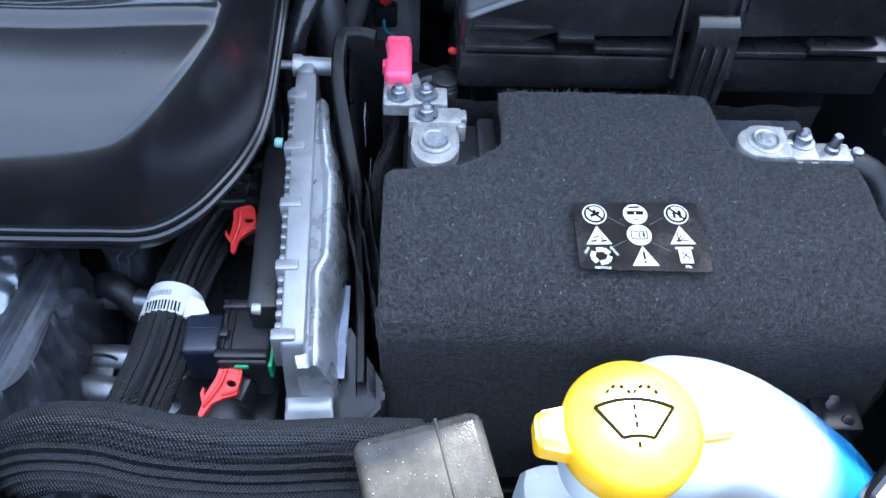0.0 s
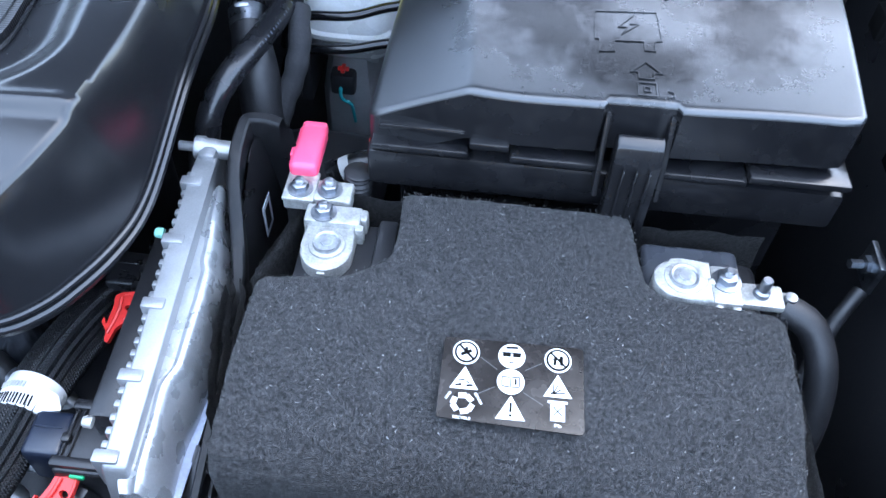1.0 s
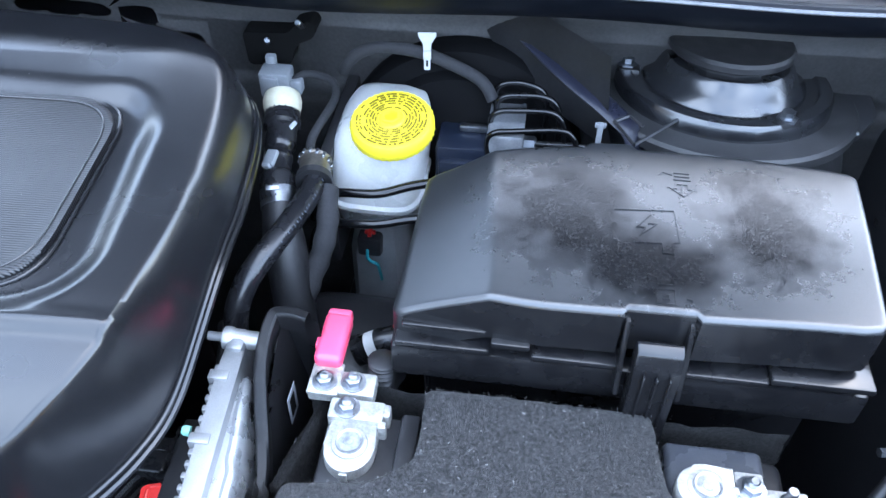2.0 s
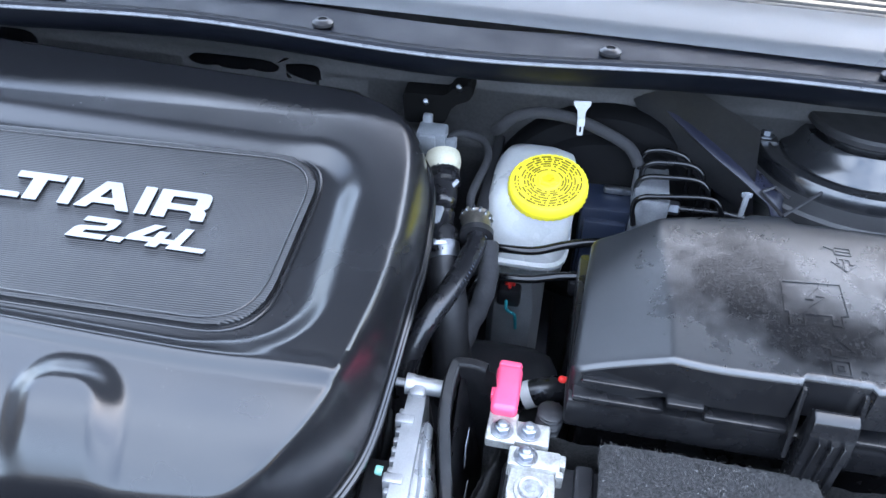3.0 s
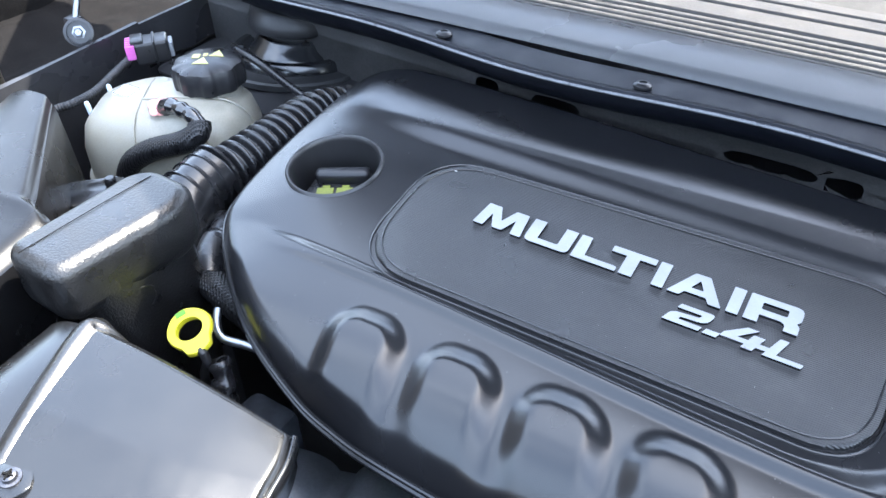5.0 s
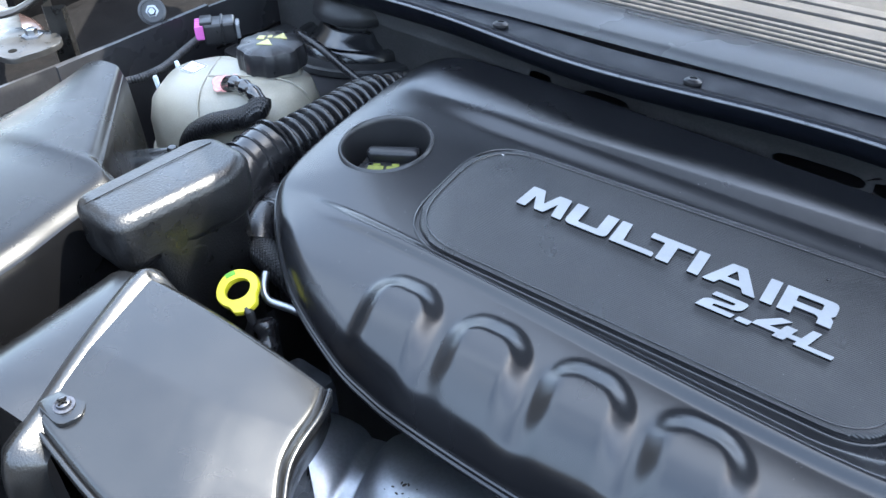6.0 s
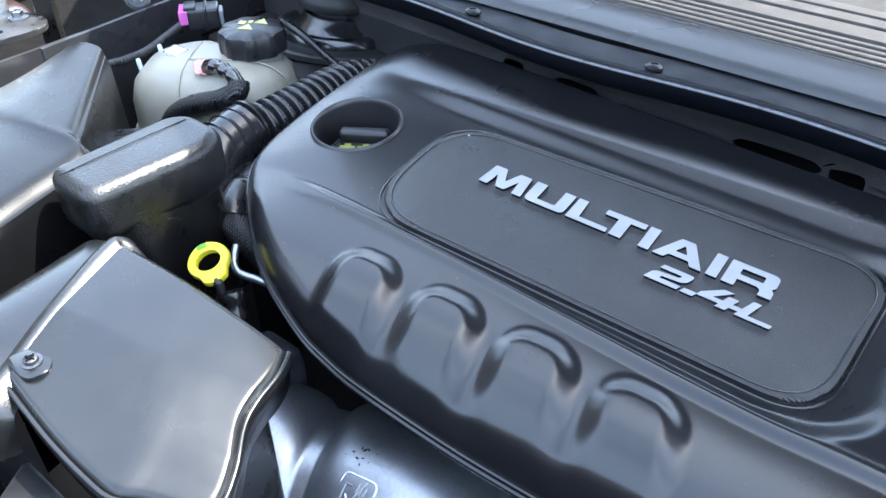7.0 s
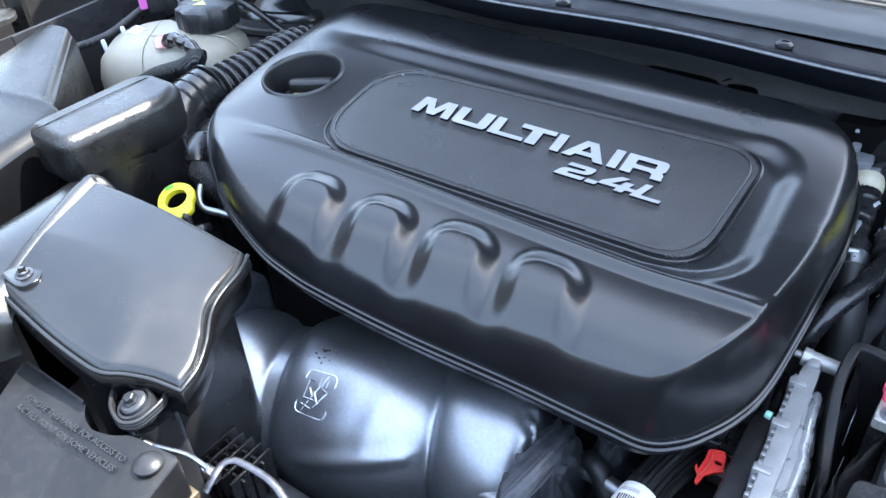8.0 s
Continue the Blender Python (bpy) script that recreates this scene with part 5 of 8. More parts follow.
for (y0, y1, z0) in ((.462, .480, .885), (.40, .455, .850)):
    x0 = rim_x((y0 + y1) / 2) + .0185
    b = B()
    rbox(b, x0, x0 + .0006, y0, y1, z0 - .015, z0 + .015, .0002, 1)
    lb = part("paper_label", b, surface("grey_label", (0.20, 0.21, 0.23), .45, bump=.05), car, "pale grey printed label")
    for k in range(7):
        b = B()
        rbox(b, x0 + .0005, x0 + .0009, y0 + .003 + (y1 - y0 - .008) * k / 7, y0 + .004 + (y1 - y0 - .008) * k / 7 + .001 * (k % 3), z0 - .010, z0 + .010, 0, 1)
        part("print_bar", b, INKHOLE, lb)
b = B()
rbox(b, -.07, -.04, .23, .50, .42, .62, .004)
single("bracket_support", b, DARK, "dark steel support below the computer bracket", "bracket")


# multi-pin plugs with red levers
def plug(y, z, navy):
    pl = thing("wiring_plug", (-0.15, y, z - .05), "black multi-pin plug pushed into the control unit" if not navy else "navy multi-pin plug with green seal in the control unit", "wiring plug", group="plugs on the control unit")
    b = B()
    rbox(b, -.145, -.111, y - .026, y + .024, z - .035, z + .006, .003, 3)
    part("shell", b, BLACK, pl)
    for dy in (-.020, .0185):
        b = B()
        rbox(b, -.146, -.112, y + dy - .0035, y + dy + .0035, z + .004, z + .0095, .0015, 2)
        part("rail", b, BLACK, pl)
    for dx in (-.1425, -.138):
        b = B()
        rbox(b, dx, dx + .0015, y - .017, y + .015, z + .0035, z + .0078, .0005, 1)
        part("rib", b, BLACK, pl)
    b = B()
    rbox(b, -.1445, -.139, y - .008, y - .002, z + .006, z + .0105, .0012, 2)
    part("catch", b, BLACK, pl)
    b = B()
    rbox(b, -.171, -.145, y - .015, y + .016, z - .035, z + .002, .004, 3)
    part("wire_hood", b, NAVY if navy else BLACK, pl)
    b = B()
    rbox(b, -.168, -.150, y + .003, y + .0042, z + .0012, z + .0026, .0004, 1)
    part("hood_line", b, NAVY if navy else BLACK, pl)
    if navy:
        b = B()
        rbox(b, -.1120, -.109, y - .027, y + .020, z - .010, z + .004, .001)
        part("seal", b, GREEN, pl, "green sealing ring")
        b = B()
        rbox(b, -.133, -.124, y - .0275, y - .0255, z + .001, z + .004, .0005, 1)
        part("lock", b, GREEN, pl, "small green lock tab")
    return pl


plug(.298, .855, True)
plug(.435, .850, False)


def lever(x, y, z, turn):
    lv = thing("plug_lever", (x, y, z), "bright red plastic locking lever with a hole", "lever", group="red levers", m=pose(x, y, z, 16, 0, turn))
    # forked plate round a slot-shaped hole, with a long foot
    b = B()
    o = round_poly([(-.0155, -.005), (-.0115, -.0125), (-.0095, .004), (-.0105, .0145), (-.005, .018), (.006, .0205), (.0095, .010), (.0128, -.002), (.0037, -.0085), (-.003, -.0155), (-.0055, -.028), (-.0092, -.0275), (-.0100, -.018), (-.0158, -.011)], .0018, 3)
    o = [p for i, p in enumerate(o) if math.hypot(p[0] - o[i - 1][0], p[1] - o[i - 1][1]) > 1e-6]
    h = [(.0045 + .0042 * math.cos(2 * math.pi * i / 16), .0045 + .0026 * math.sin(2 * math.pi * i / 16)) for i in range(16)]
    es = []
    for lp in (o, h):
        vs = [b.verts.new((p[0], p[1], -.003)) for p in lp]
        es += [b.edges.new((vs[i], vs[(i + 1) % len(vs)])) for i in range(len(vs))]
    bmesh.ops.triangle_fill(b, use_beauty=True, edges=es)
    r = bmesh.ops.extrude_face_region(b, geom=b.faces[:])
    for q in r["geom"]:
        if isinstance(q, bmesh.types.BMVert):
            q.co.z += .005
    moved(b, Matrix.Scale(.80, 4))
    part("arm", b, RED, lv, local=True)
    b = B()
    tube(b, [(-.0085, -.020, .002), (-.0055, -.010, .0026), (-.0035, .002, .003), (-.0045, .013, .0026)], .0018, 8, .002)
    moved(b, Matrix.Scale(.80, 4))
    part("rib", b, RED, lv, local=True)
    b = B()
    tube(b, [(.0015, -.0065, .002), (.009, -.0015, .0025), (.0105, .003, .0025), (.0065, .017, .002), (-.003, .016, .002)], .0014, 8, .002)
    moved(b, Matrix.Scale(.80, 4))
    part("rim", b, RED, lv, local=True)
    b = B()
    rbox(b, -.004, .012, -.004, .012, -.03, -.006, .002)
    part("stem", b, BLACK, lv, local=True)


lever(-.144, .392, .856, 0)
lever(-.139, .261, .850, -22)
b = B()
rbox(b, -.20, -.112, .25, .47, .60, .80, .006)
single("connector_block", b, BLACK, "black connector carrier below the control unit plugs", "connector")
b = B()
rbox(b, -.20, -.105, .24, .48, .42, .60, .006)
single("frame_rail", b, DARK, "dark steel frame rail under the connector carrier", "frame rail")

# ---- fuse box ----
fb = thing("fuse_box", (0.18, 0.57, 0.70), "black plastic fuse box with embossed lid and front latch", "fuse box")


def lid_z(x, y):
    z = 0.9965 + 0.010 * (y - .50) / .16 * (1 - smooth(.55, .68, y) * .5)
    z -= 0.50 * max(0.0, .080 - x - .010 * smooth(.50, .64, y))
    z += 0.002 * smooth(.10, .2, x) * smooth(.345, .25, x)
    return z


def lid_front(x):
    """Front edge of the lid in plan, with the latch's recess."""
    y = .5000 - .0075 * smooth(.02, .12, x) + .0060 * smooth(.20, .33, x)
    return y + .0045 * smooth(.1675, .1690, x) * smooth(.2140, .2125, x)


def lid_back(x):
    """Back edge of the lid in plan, with the hinge tab."""
    y = .636 + .022 * smooth(.02, .13, x) + .0025 * smooth(.1, .2, x) - .004 * smooth(.25, .35, x)
    return y + .0065 * smooth(.1405, .1425, x) * smooth(.1780, .1760, x)


def inset(o, d):
    out = []
    for i in range(len(o)):
        p0, p1, p2 = Vector(o[i - 1]), Vector(o[i]), Vector(o[(i + 1) % len(o)])
        t = (p2 - p0)
        if t.length < 1e-9:
            t = Vector((1, 0))
        t.normalize()
        out.append(tuple(p1 + Vector((-t.y, t.x)) * d))
    return out


# lid skin: columns across, rows from front to back, closer together towards the rounded rim
b = B()
rim_steps = [0, .0003, .0009, .0018, .003, .0045, .0065]
cols = [v for v in rim_steps] + [.0085 + .003 * i for i in range(103)]
cols = [v for v in cols if v < .325] + [.332 - v for v in reversed(rim_steps)]
rows_ = rim_steps + [.010 + .0048 * i for i in range(28)] + [.160 - v for v in reversed(rim_steps)]
grid_ = []
for v in rows_:
    t = v / .160
    xl, xr = .0128 + .006 * t, .334 + .010 * t
    line = []
    for w in cols:
        q = w / .332
        x = xl + (xr - xl) * q
        f, g = lid_front(x), lid_back(x)
        for edge_, rad in ((w, .009), (.332 - w, .013)):       # rounded corners in plan
            if edge_ < rad:
                cut = rad - math.sqrt(rad * rad - (rad - edge_) ** 2)
                f, g = f + cut, g - cut
        y = f + (g - f) * t
        d = min(w, .332 - w, y - f, g - y)
        k = 1 - min(1, max(0, d) / .005)
        line.append(b.verts.new((x, y, lid_z(x, y) - .0045 * (1 - math.sqrt(1 - .98 * k * k)))))
    grid_.append(line)
for r0, r1 in zip(grid_, grid_[1:]):
    for i in range(len(cols) - 1):
        b.faces.new((r0[i], r0[i + 1], r1[i + 1], r1[i]))
loop_ = grid_[0] + [r[-1] for r in grid_[1:]] + grid_[-1][-2::-1] + [r[0] for r in grid_[-2:0:-1]]
b.verts.index_update()
loop_ids = [v.index for v in loop_]
lid = part("lid", b, LIDMAT, fb, sharp=50)
loop_ = [Vector(v.co) + WORLD_OF[fb].translation for v in [lid.data.vertices[k] for k in loop_ids]]
b = B()
last = [b.verts.new(p) for p in loop_]
for dz in (-.010, -.040):
    ring = [b.verts.new((p.x, p.y - (.0004 if dz < -.02 else 0), max(p.z + dz + .004, .935))) for p in loop_]
    for i in range(len(ring)):
        b.faces.new((last[i], last[(i + 1) % len(ring)], ring[(i + 1) % len(ring)], ring[i]))
    last = ring
part("lid_skirt", b, FUSEBLACK, lid, sharp=50)
# lid flange steps along the front
for x0, x1, zt, yo in ((.016, .084, .947, .4895), (.083, .111, .957, .4885), (.111, .172, .949, .4875), (.214, .272, .947, .4885), (.271, .340, .951, .4885)):
    b = B()
    rbox(b, x0, x1 - .001, yo, .515, zt - .006, zt, .0018, 2)
    part("flange", b, FUSEBLACK, lid)
b = B()
rbox(b, .021, .080, .4935, .505, .9570, .9620, .002, 2)
part("grip_ledge", b, FUSEBLACK, lid)
for x in (.1705, .212):
    b = B()
    side_slab(b, [(.478, .930), (.484, .955), (.494, .988), (.506, .991), (.506, .930)], x - .0018, x + .0018, .001)
    part("latch_cheek", b, FUSEBLACK, lid)
b = B()
rbox(b, .0125, .3405, .4925, .66, .905, .938, .004, 2)
rbox(b, .030, .330, .530, .655, .70, .93, .006, 2)
part("base", b, FUSEBLACK, fb)
b = B()
side_slab(b, round_poly([(.468, .88), (.472, .966), (.475, .979), (.483, .983), (.489, .977), (.488, .88)], .002, 3), .177, .207, .0015)
lt = part("latch", b, FUSEBLACK, fb)
for k in range(3):
    b = B()
    rbox(b, .183 + .0085 * k, .1845 + .0085 * k, .4670, .4712, .89, .964, .0005, 1)
    part("rib", b, FUSEBLACK, lt)
for x in (.192, .292):
    b = B()
    rbox(b, x - .022, x + .022, .655, .672, .955, .985, .002)
    part("hinge", b, BLACK, fb)


def emboss(segs, w=.0011, name="embossed_symbol"):
    """Raised lines on the lid; segments that follow one another make one connected band."""
    runs = []
    for s in segs:
        if runs and math.hypot(runs[-1][-1][0] - s[0], runs[-1][-1][1] - s[1]) < 1e-6:
            runs[-1].append(s[2:])
        else:
            runs.append([s[:2], s[2:]])
    for run in runs:
        closed = len(run) > 2 and math.hypot(run[0][0] - run[-1][0], run[0][1] - run[-1][1]) < 1e-6
        P_ = []
        for p, q in zip(run, run[1:]):
            k = max(1, int(math.hypot(q[0] - p[0], q[1] - p[1]) / .008))
            P_ += [(p[0] + (q[0] - p[0]) * i / k, p[1] + (q[1] - p[1]) * i / k) for i in range(k)]
        if not closed:
            P_.append(run[-1])
        n_ = len(P_)
        b = B()
        rings = []
        for i in range(n_):
            a = Vector(P_[i - 1]) if (closed or i) else Vector(P_[0])
            c = Vector(P_[(i + 1) % n_]) if (closed or i < n_ - 1) else Vector(P_[-1])
            p = Vector(P_[i])
            d0 = (p - a).normalized() if (p - a).length > 1e-9 else (c - p).normalized()
            d1 = (c - p).normalized() if (c - p).length > 1e-9 else d0
            m_ = (d0 + d1)
            m_ = m_.normalized() if m_.length > 1e-3 else d0
            nn = Vector((-m_.y, m_.x)) * w / 2 / max(.45, abs(m_.dot(d0)))
            rings.append([b.verts.new((p.x + s * nn.x, p.y + s * nn.y, lid_z(p.x, p.y) + dz)) for s, dz in ((-1.0, -.0012), (-.6, .0008), (.6, .0008), (1.0, -.0012))])
        for i in range(n_ if closed else n_ - 1):
            a, c = rings[i], rings[(i + 1) % n_]
            for j in range(3):
                b.faces.new((a[j], a[j + 1], c[j + 1], c[j]))
        part(name, b, LIDMAT, lid)


def poly(*p):
    return [(*p[i], *p[i + 1]) for i in range(len(p) - 1)]


emboss(poly((.163, .556), (.160, .556), (.160, .586), (.203, .589), (.205, .558), (.200, .557), (.200, .547), (.193, .547), (.193, .556), (.173, .555), (.173, .544), (.163, .543), (.163, .556)))
emboss(poly((.187, .584), (.176, .570), (.182, .570), (.178, .562), (.190, .574), (.184, .574), (.187, .584)), .0008)
emboss(poly((.193, .535), (.183, .525), (.188, .525), (.188, .519), (.198, .519), (.198, .525), (.203, .525), (.193, .535)))
emboss(poly((.187, .515), (.199, .515), (.199, .503), (.187, .503), (.187, .515)) + poly((.191, .511), (.195, .511), (.195, .507), (.191, .507), (.191, .511)))
emboss(poly((.206, .503), (.210, .504), (.210, .508), (.206, .509)))
emboss(poly((.205, .632), (.217, .632), (.217, .624), (.205, .624), (.205, .632)) + poly((.205, .628), (.217, .628)) + poly((.204, .629), (.197, .632), (.194, .628)))
emboss(poly((.206, .619), (.206, .614), (.202, .614), (.211, .606), (.219, .614), (.215, .614), (.215, .619), (.206, .619)) + [(.2105, .607, .2105, .618)], .002)
b = B()
rbox(b, .05, .33, .50, .65, .42, .70, .005)
single("fuse_box_support", b, DARK, "dark support frame under the fuse box", "bracket")

# small red and pale parts beside the fuse box
b = B()
tube(b, [(.004, .505, .905), (.002, .50, .85), (.006, .49, .76), (.01, .48, .62)], .010, 14, .0015, rf=lambda s: 1 + .12 * math.sin(s * 2 * math.pi / .004))
single("corrugated_conduit", b, RUBBER, "black corrugated wiring conduit beside the fuse box", "conduit")
b = B()
lathe(b, [(.003, 0), (.0032, .003), (.002, .005), (0, .0053)], 14, axis_to((.0115, .538, .905), (-.8, -.2, .4)))
single("red_plug", b, RED, "small red plastic plug beside the fuse box", "plug")

# ---- brake reservoir ----
br = thing("brake_reservoir", (-0.035, 0.73, 0.80), "white translucent brake fluid reservoir with yellow cap", "fluid reservoir")


def superbody(bm, rows, seg=48, power=4.2):
    """Skin through rounded-rectangle rings: rows of (z, cx, cy, half width, half depth)."""
    R = []
    for z, cx, cy, hw, hd in rows:
        ring = []
        for k in range(seg):
            a = 2 * math.pi * k / seg
            c, s = math.cos(a), math.sin(a)
            q = (abs(c) ** power + abs(s) ** power) ** (-1 / power)
            ring.append(bm.verts.new((cx + hw * q * c, cy + hd * q * s, z)))
        R.append(ring)
    for a, b_ in zip(R, R[1:]):
        for k in range(seg):
            bm.faces.new((a[k], a[(k + 1) % seg], b_[(k + 1) % seg], b_[k]))
    bm.faces.new(list(reversed(R[0])))
    bm.faces.new(R[-1])


b = B()
superbody(b, [(.845, -.045, .742, .020, .02), (.850, -.042, .742, .034, .034), (.862, -.040, .742, .040, .048), (.882, -.041, .742, .0425, .054), (.884, -.041, .742, .045, .057), (.888, -.041, .742, .045, .057), (.890, -.041, .743, .0425, .054), (.905, -.041, .745, .044, .054), (.925, -.040, .750, .0435, .052), (.940, -.039, .754, .041, .049), (.950, -.037, .757, .036, .044), (.954, -.036, .758, .028, .034), (.955, -.036, .758, .015, .02)])
part("tank", b, RESERVOIR, br, sharp=50)
b = B()
MC = axis_to((-.024, .725, .940), (-.05, -.18, 1))
lathe(b, [(.030, .012), (.036, .012), (.0375, .014), (.0375, .024), (.0355, .027), (.033, .0275), (.012, .028), (.011, .0295), (0, .0295)], 72, MC, lambda a: 1 + .012 * math.cos(a * 36))
cap = part("cap", b, YELLOW, br, "bright yellow screw cap with black print")
b = B()
lathe(b, [(.0095, .0285), (.0095, .0315), (.0065, .0318), (.0065, .0295), (0, .0295)], 6, MC)
part("hex_boss", b, YELLOW, cap)
for ring_r, cnt in ((.0140, 18), (.0165, 22), (.0190, 27), (.0220, 33), (.0250, 38), (.0280, 43), (.0310, 48)):
    b = B()
    rnd = random.Random(int(ring_r * 1e5))
    k = 0.0
    while k < cnt:
        w = rnd.choice((.6, 1.2, 1.8, 2.4))
        if rnd.random() < .86:
            a0, a1 = 2 * math.pi * k / cnt, 2 * math.pi * min(k + w, cnt) / cnt
            m_ = 5
            pts = [((ring_r - .0009) * math.cos(a0 + (a1 - a0) * i / m_), (ring_r - .0009) * math.sin(a0 + (a1 - a0) * i / m_)) for i in range(m_ + 1)] + [((ring_r + .0009) * math.cos(a1 - (a1 - a0) * i / m_), (ring_r + .0009) * math.sin(a1 - (a1 - a0) * i / m_)) for i in range(m_ + 1)]
            prism(b, pts, .0272, .0283, m=MC)
        k += w + .45
    part("print_ring", b, surface("olive_print", (0.16, 0.12, 0.01), 0.5, bump=0), cap)
b = B()
lathe(b, [(.012, .02), (.009, .0), (.0060, -.018), (.0054, -.040), (.0035, -.052), (.0030, -.064), (0, -.066)], 16, pose(-.0265, .734, .838, 24))
part("spigot", b, TANK, br)
b = B()
superbody(b, [(.70, -.045, .76, .03, .05), (.80, -.045, .76, .03, .05), (.846, -.045, .755, .022, .03)], 20)
single("master_cylinder", b, CASTALU, "dull cast brake master cylinder under the reservoir", "master cylinder")
b = B()
rbox(b, -.09, .0, .70, .85, .42, .70, .01)
single("gearbox_mount", b, DARK, "dark mount block below the brake parts", "mount")
# red-tipped sensor below the reservoir
sn = thing("level_sensor", (-.052, .672, .80), "black sensor plug with red lock and teal wires", "sensor")
b = B()
rbox(b, -.063, -.038, .706, .74, .805, .829, .004)
part("body", b, BLACK, sn)
b = B()
rbox(b, -.056, -.045, .7145, .7185, .827, .832, .001)
rbox(b, -.0525, -.0485, .7105, .7225, .827, .833, .001)
part("lock", b, RED, sn, "small red lock")
b = B()
tube(b, [(-.052, .709, .818), (-.052, .703, .807), (-.047, .704, .80), (-.042, .704, .797), (-.04, .71, .77)], .0018, 8)
part("wire", b, surface("teal_wire", (0.02, 0.22, 0.25), 0.45), sn)

# booster behind
bo = thing("brake_booster", (0.02, 0.82, 0.70), "round black brake booster drum behind the reservoir", "brake booster")
b = B()
lathe(b, [(.0, -.02), (.10, -.02), (.118, -.012), (.122, 0), (.122, .03), (.116, .038), (.10, .042), (.094, .052), (.05, .056), (.03, .07), (0, .07)], 64, axis_to((.03, .835, .865), (0, -1, .12)))
part("drum", b, BOOSTER, bo)
b = B()
lathe(b, [(.1215, -.002), (.1235, .0), (.1235, .003), (.1215, .005)], 64, axis_to((.03, .83, .866), (0, -1, .12)))
part("seam", b, surface("seam_metal", (0.03, 0.03, 0.033), 0.35, metal=.6), bo)
b = B()
rbox(b, .028, .062, .783, .7835, .880, .925, .0002, 1, Matrix.Translation((.045, .78, .90)) @ Euler((radians(-50), radians(-22), 0)).to_matrix().to_4x4() @ Matrix.Translation((-.045, -.78, -.90)))
lb = part("paper_label", b, PAPER, bo, "white label with black print")
for k in range(6):
    b = B()
    rbox(b, .036 + .0035 * k, .0375 + .0035 * k + .0006 * (k % 2), .7825, .7829, .890, .905, 0, 1, Matrix.Translation((.045, .78, .90)) @ Euler((radians(-50), radians(-22), 0)).to_matrix().to_4x4() @ Matrix.Translation((-.045, -.78, -.90)))
    part("print_bar", b, INKHOLE, lb)
b = B()
tube(b, [(-.086, .800, .962), (-.080, .790, .974), (-.066, .788, .990), (-.043, .788, .997), (-.011, .788, .995), (.019, .788, .985), (.048, .787, .970), (.060, .780, .955)], .0058, 12)
single("booster_hose", b, FOAM, "grey ribbed hose arched over the brake booster", "hose")
tie = thing("cable_tie", (-.003, .79, .99), "white plastic cable clip on the hose", "cable clip")
MT_ = pose(-.003, .785, 1.001, 70, 0, 8) @ Matrix.Diagonal((.8, .8, .8, 1))
b = B()
prism(b, round_poly([(-.0035, -.024), (.0035, -.024), (.0040, -.004), (.0050, .006), (.0105, .014), (.0105, .018), (-.0105, .018), (-.0105, .014), (-.0050, .006), (-.0040, -.004)], .0012, 3), -.0016, .0016, .0008, 2, MT_, both=True)
part("clip", b, NYLON, tie)
b = B()
rbox(b, -.0046, .0046, -.012, -.002, .001, .0045, .001, 2, MT_)
part("catch", b, NYLON, tie)
b = B()
rbox(b, -.0012, .0012, -.020, -.013, .0012, .0022, .0003, 1, MT_)
part("slot", b, INKHOLE, tie)

# ABS unit with its pipes
ab = thing("brake_hydraulic_unit", (.06, .75, .80), "grey aluminium brake hydraulic unit with black module and steel pipes", "brake unit")
b = B()
rbox(b, .058, .092, .738, .802, .82, .945, .003)
part("block", b, surface("dull_aluminium", (0.30, 0.31, 0.33), 0.42, metal=.7, var=.15, scale=80, bump=.2), ab)
b = B()
rbox(b, .010, .060, .745, .795, .82, .922, .005)
rbox(b, .014, .056, .738, .748, .84, .910, .003)
part("module", b, NAVY, ab, "dark module box")
b = B()
rbox(b, .030, .058, .770, .778, .922, .930, .003)
part("stub", b, ZINC, ab)
for y, x0, z0, x1, dz in ((.790, .062, .962, .092, .006), (.775, .064, .958, .104, .008), (.760, .060, .951, .110, .009), (.740, .059, .942, .122, .013)):
    b = B()
    tube(b, [(x0 + .003, y - .004, .915), (x0, y, z0 - .012), (x0 + .001, y, z0), (x0 + .008, y, z0 + .006), (x0 + .02, y, z0 + .008), (x1, y - .002, z0 + dz + .002), (x1 + .012, y - .004, z0 + dz - .002), (x1 + .018, y - .006, z0 + dz - .016), (x1 + .018, y - .010, .90)], .0028, 10, .003)
    part("pipe", b, PIPEBLACK, ab)
b = B()
lathe(b, [(.007, 0), (.007, .010), (.005, .012), (0, .012)], 6, axis_to((.092, .752, .93), (1, 0, 0)))
part("union_nut", b, ZINC, ab)
b = B()
tube(b, [(.098, .752, .93), (.12, .745, .936), (.15, .742, .938), (.168, .736, .930), (.174, .73, .85)], .0028, 10, .003)
part("pipe", b, HOSE, ab)
bk = thing("brake_unit_bracket", (.055, .77, .42), "dark bracket under the brake hydraulic unit", "bracket")
b = B()
rbox(b, .01, .10, .74, .80, .80, .82, .004)
part("plate", b, DARK, bk)
b = B()
rbox(b, .02, .09, .75, .79, .42, .80, .004)
part("leg", b, DARK, bk)
bc = thing("cable_tie", (.158, .755, .92), "small pale cable tie on a brake pipe", "cable clip")
b = B()
rbox(b, .1555, .1605, .738, .742, .925, .968, .001)
rbox(b, .153, .163, .7395, .7425, .962, .967, .001)
part("strap", b, GREYPLA, bc)
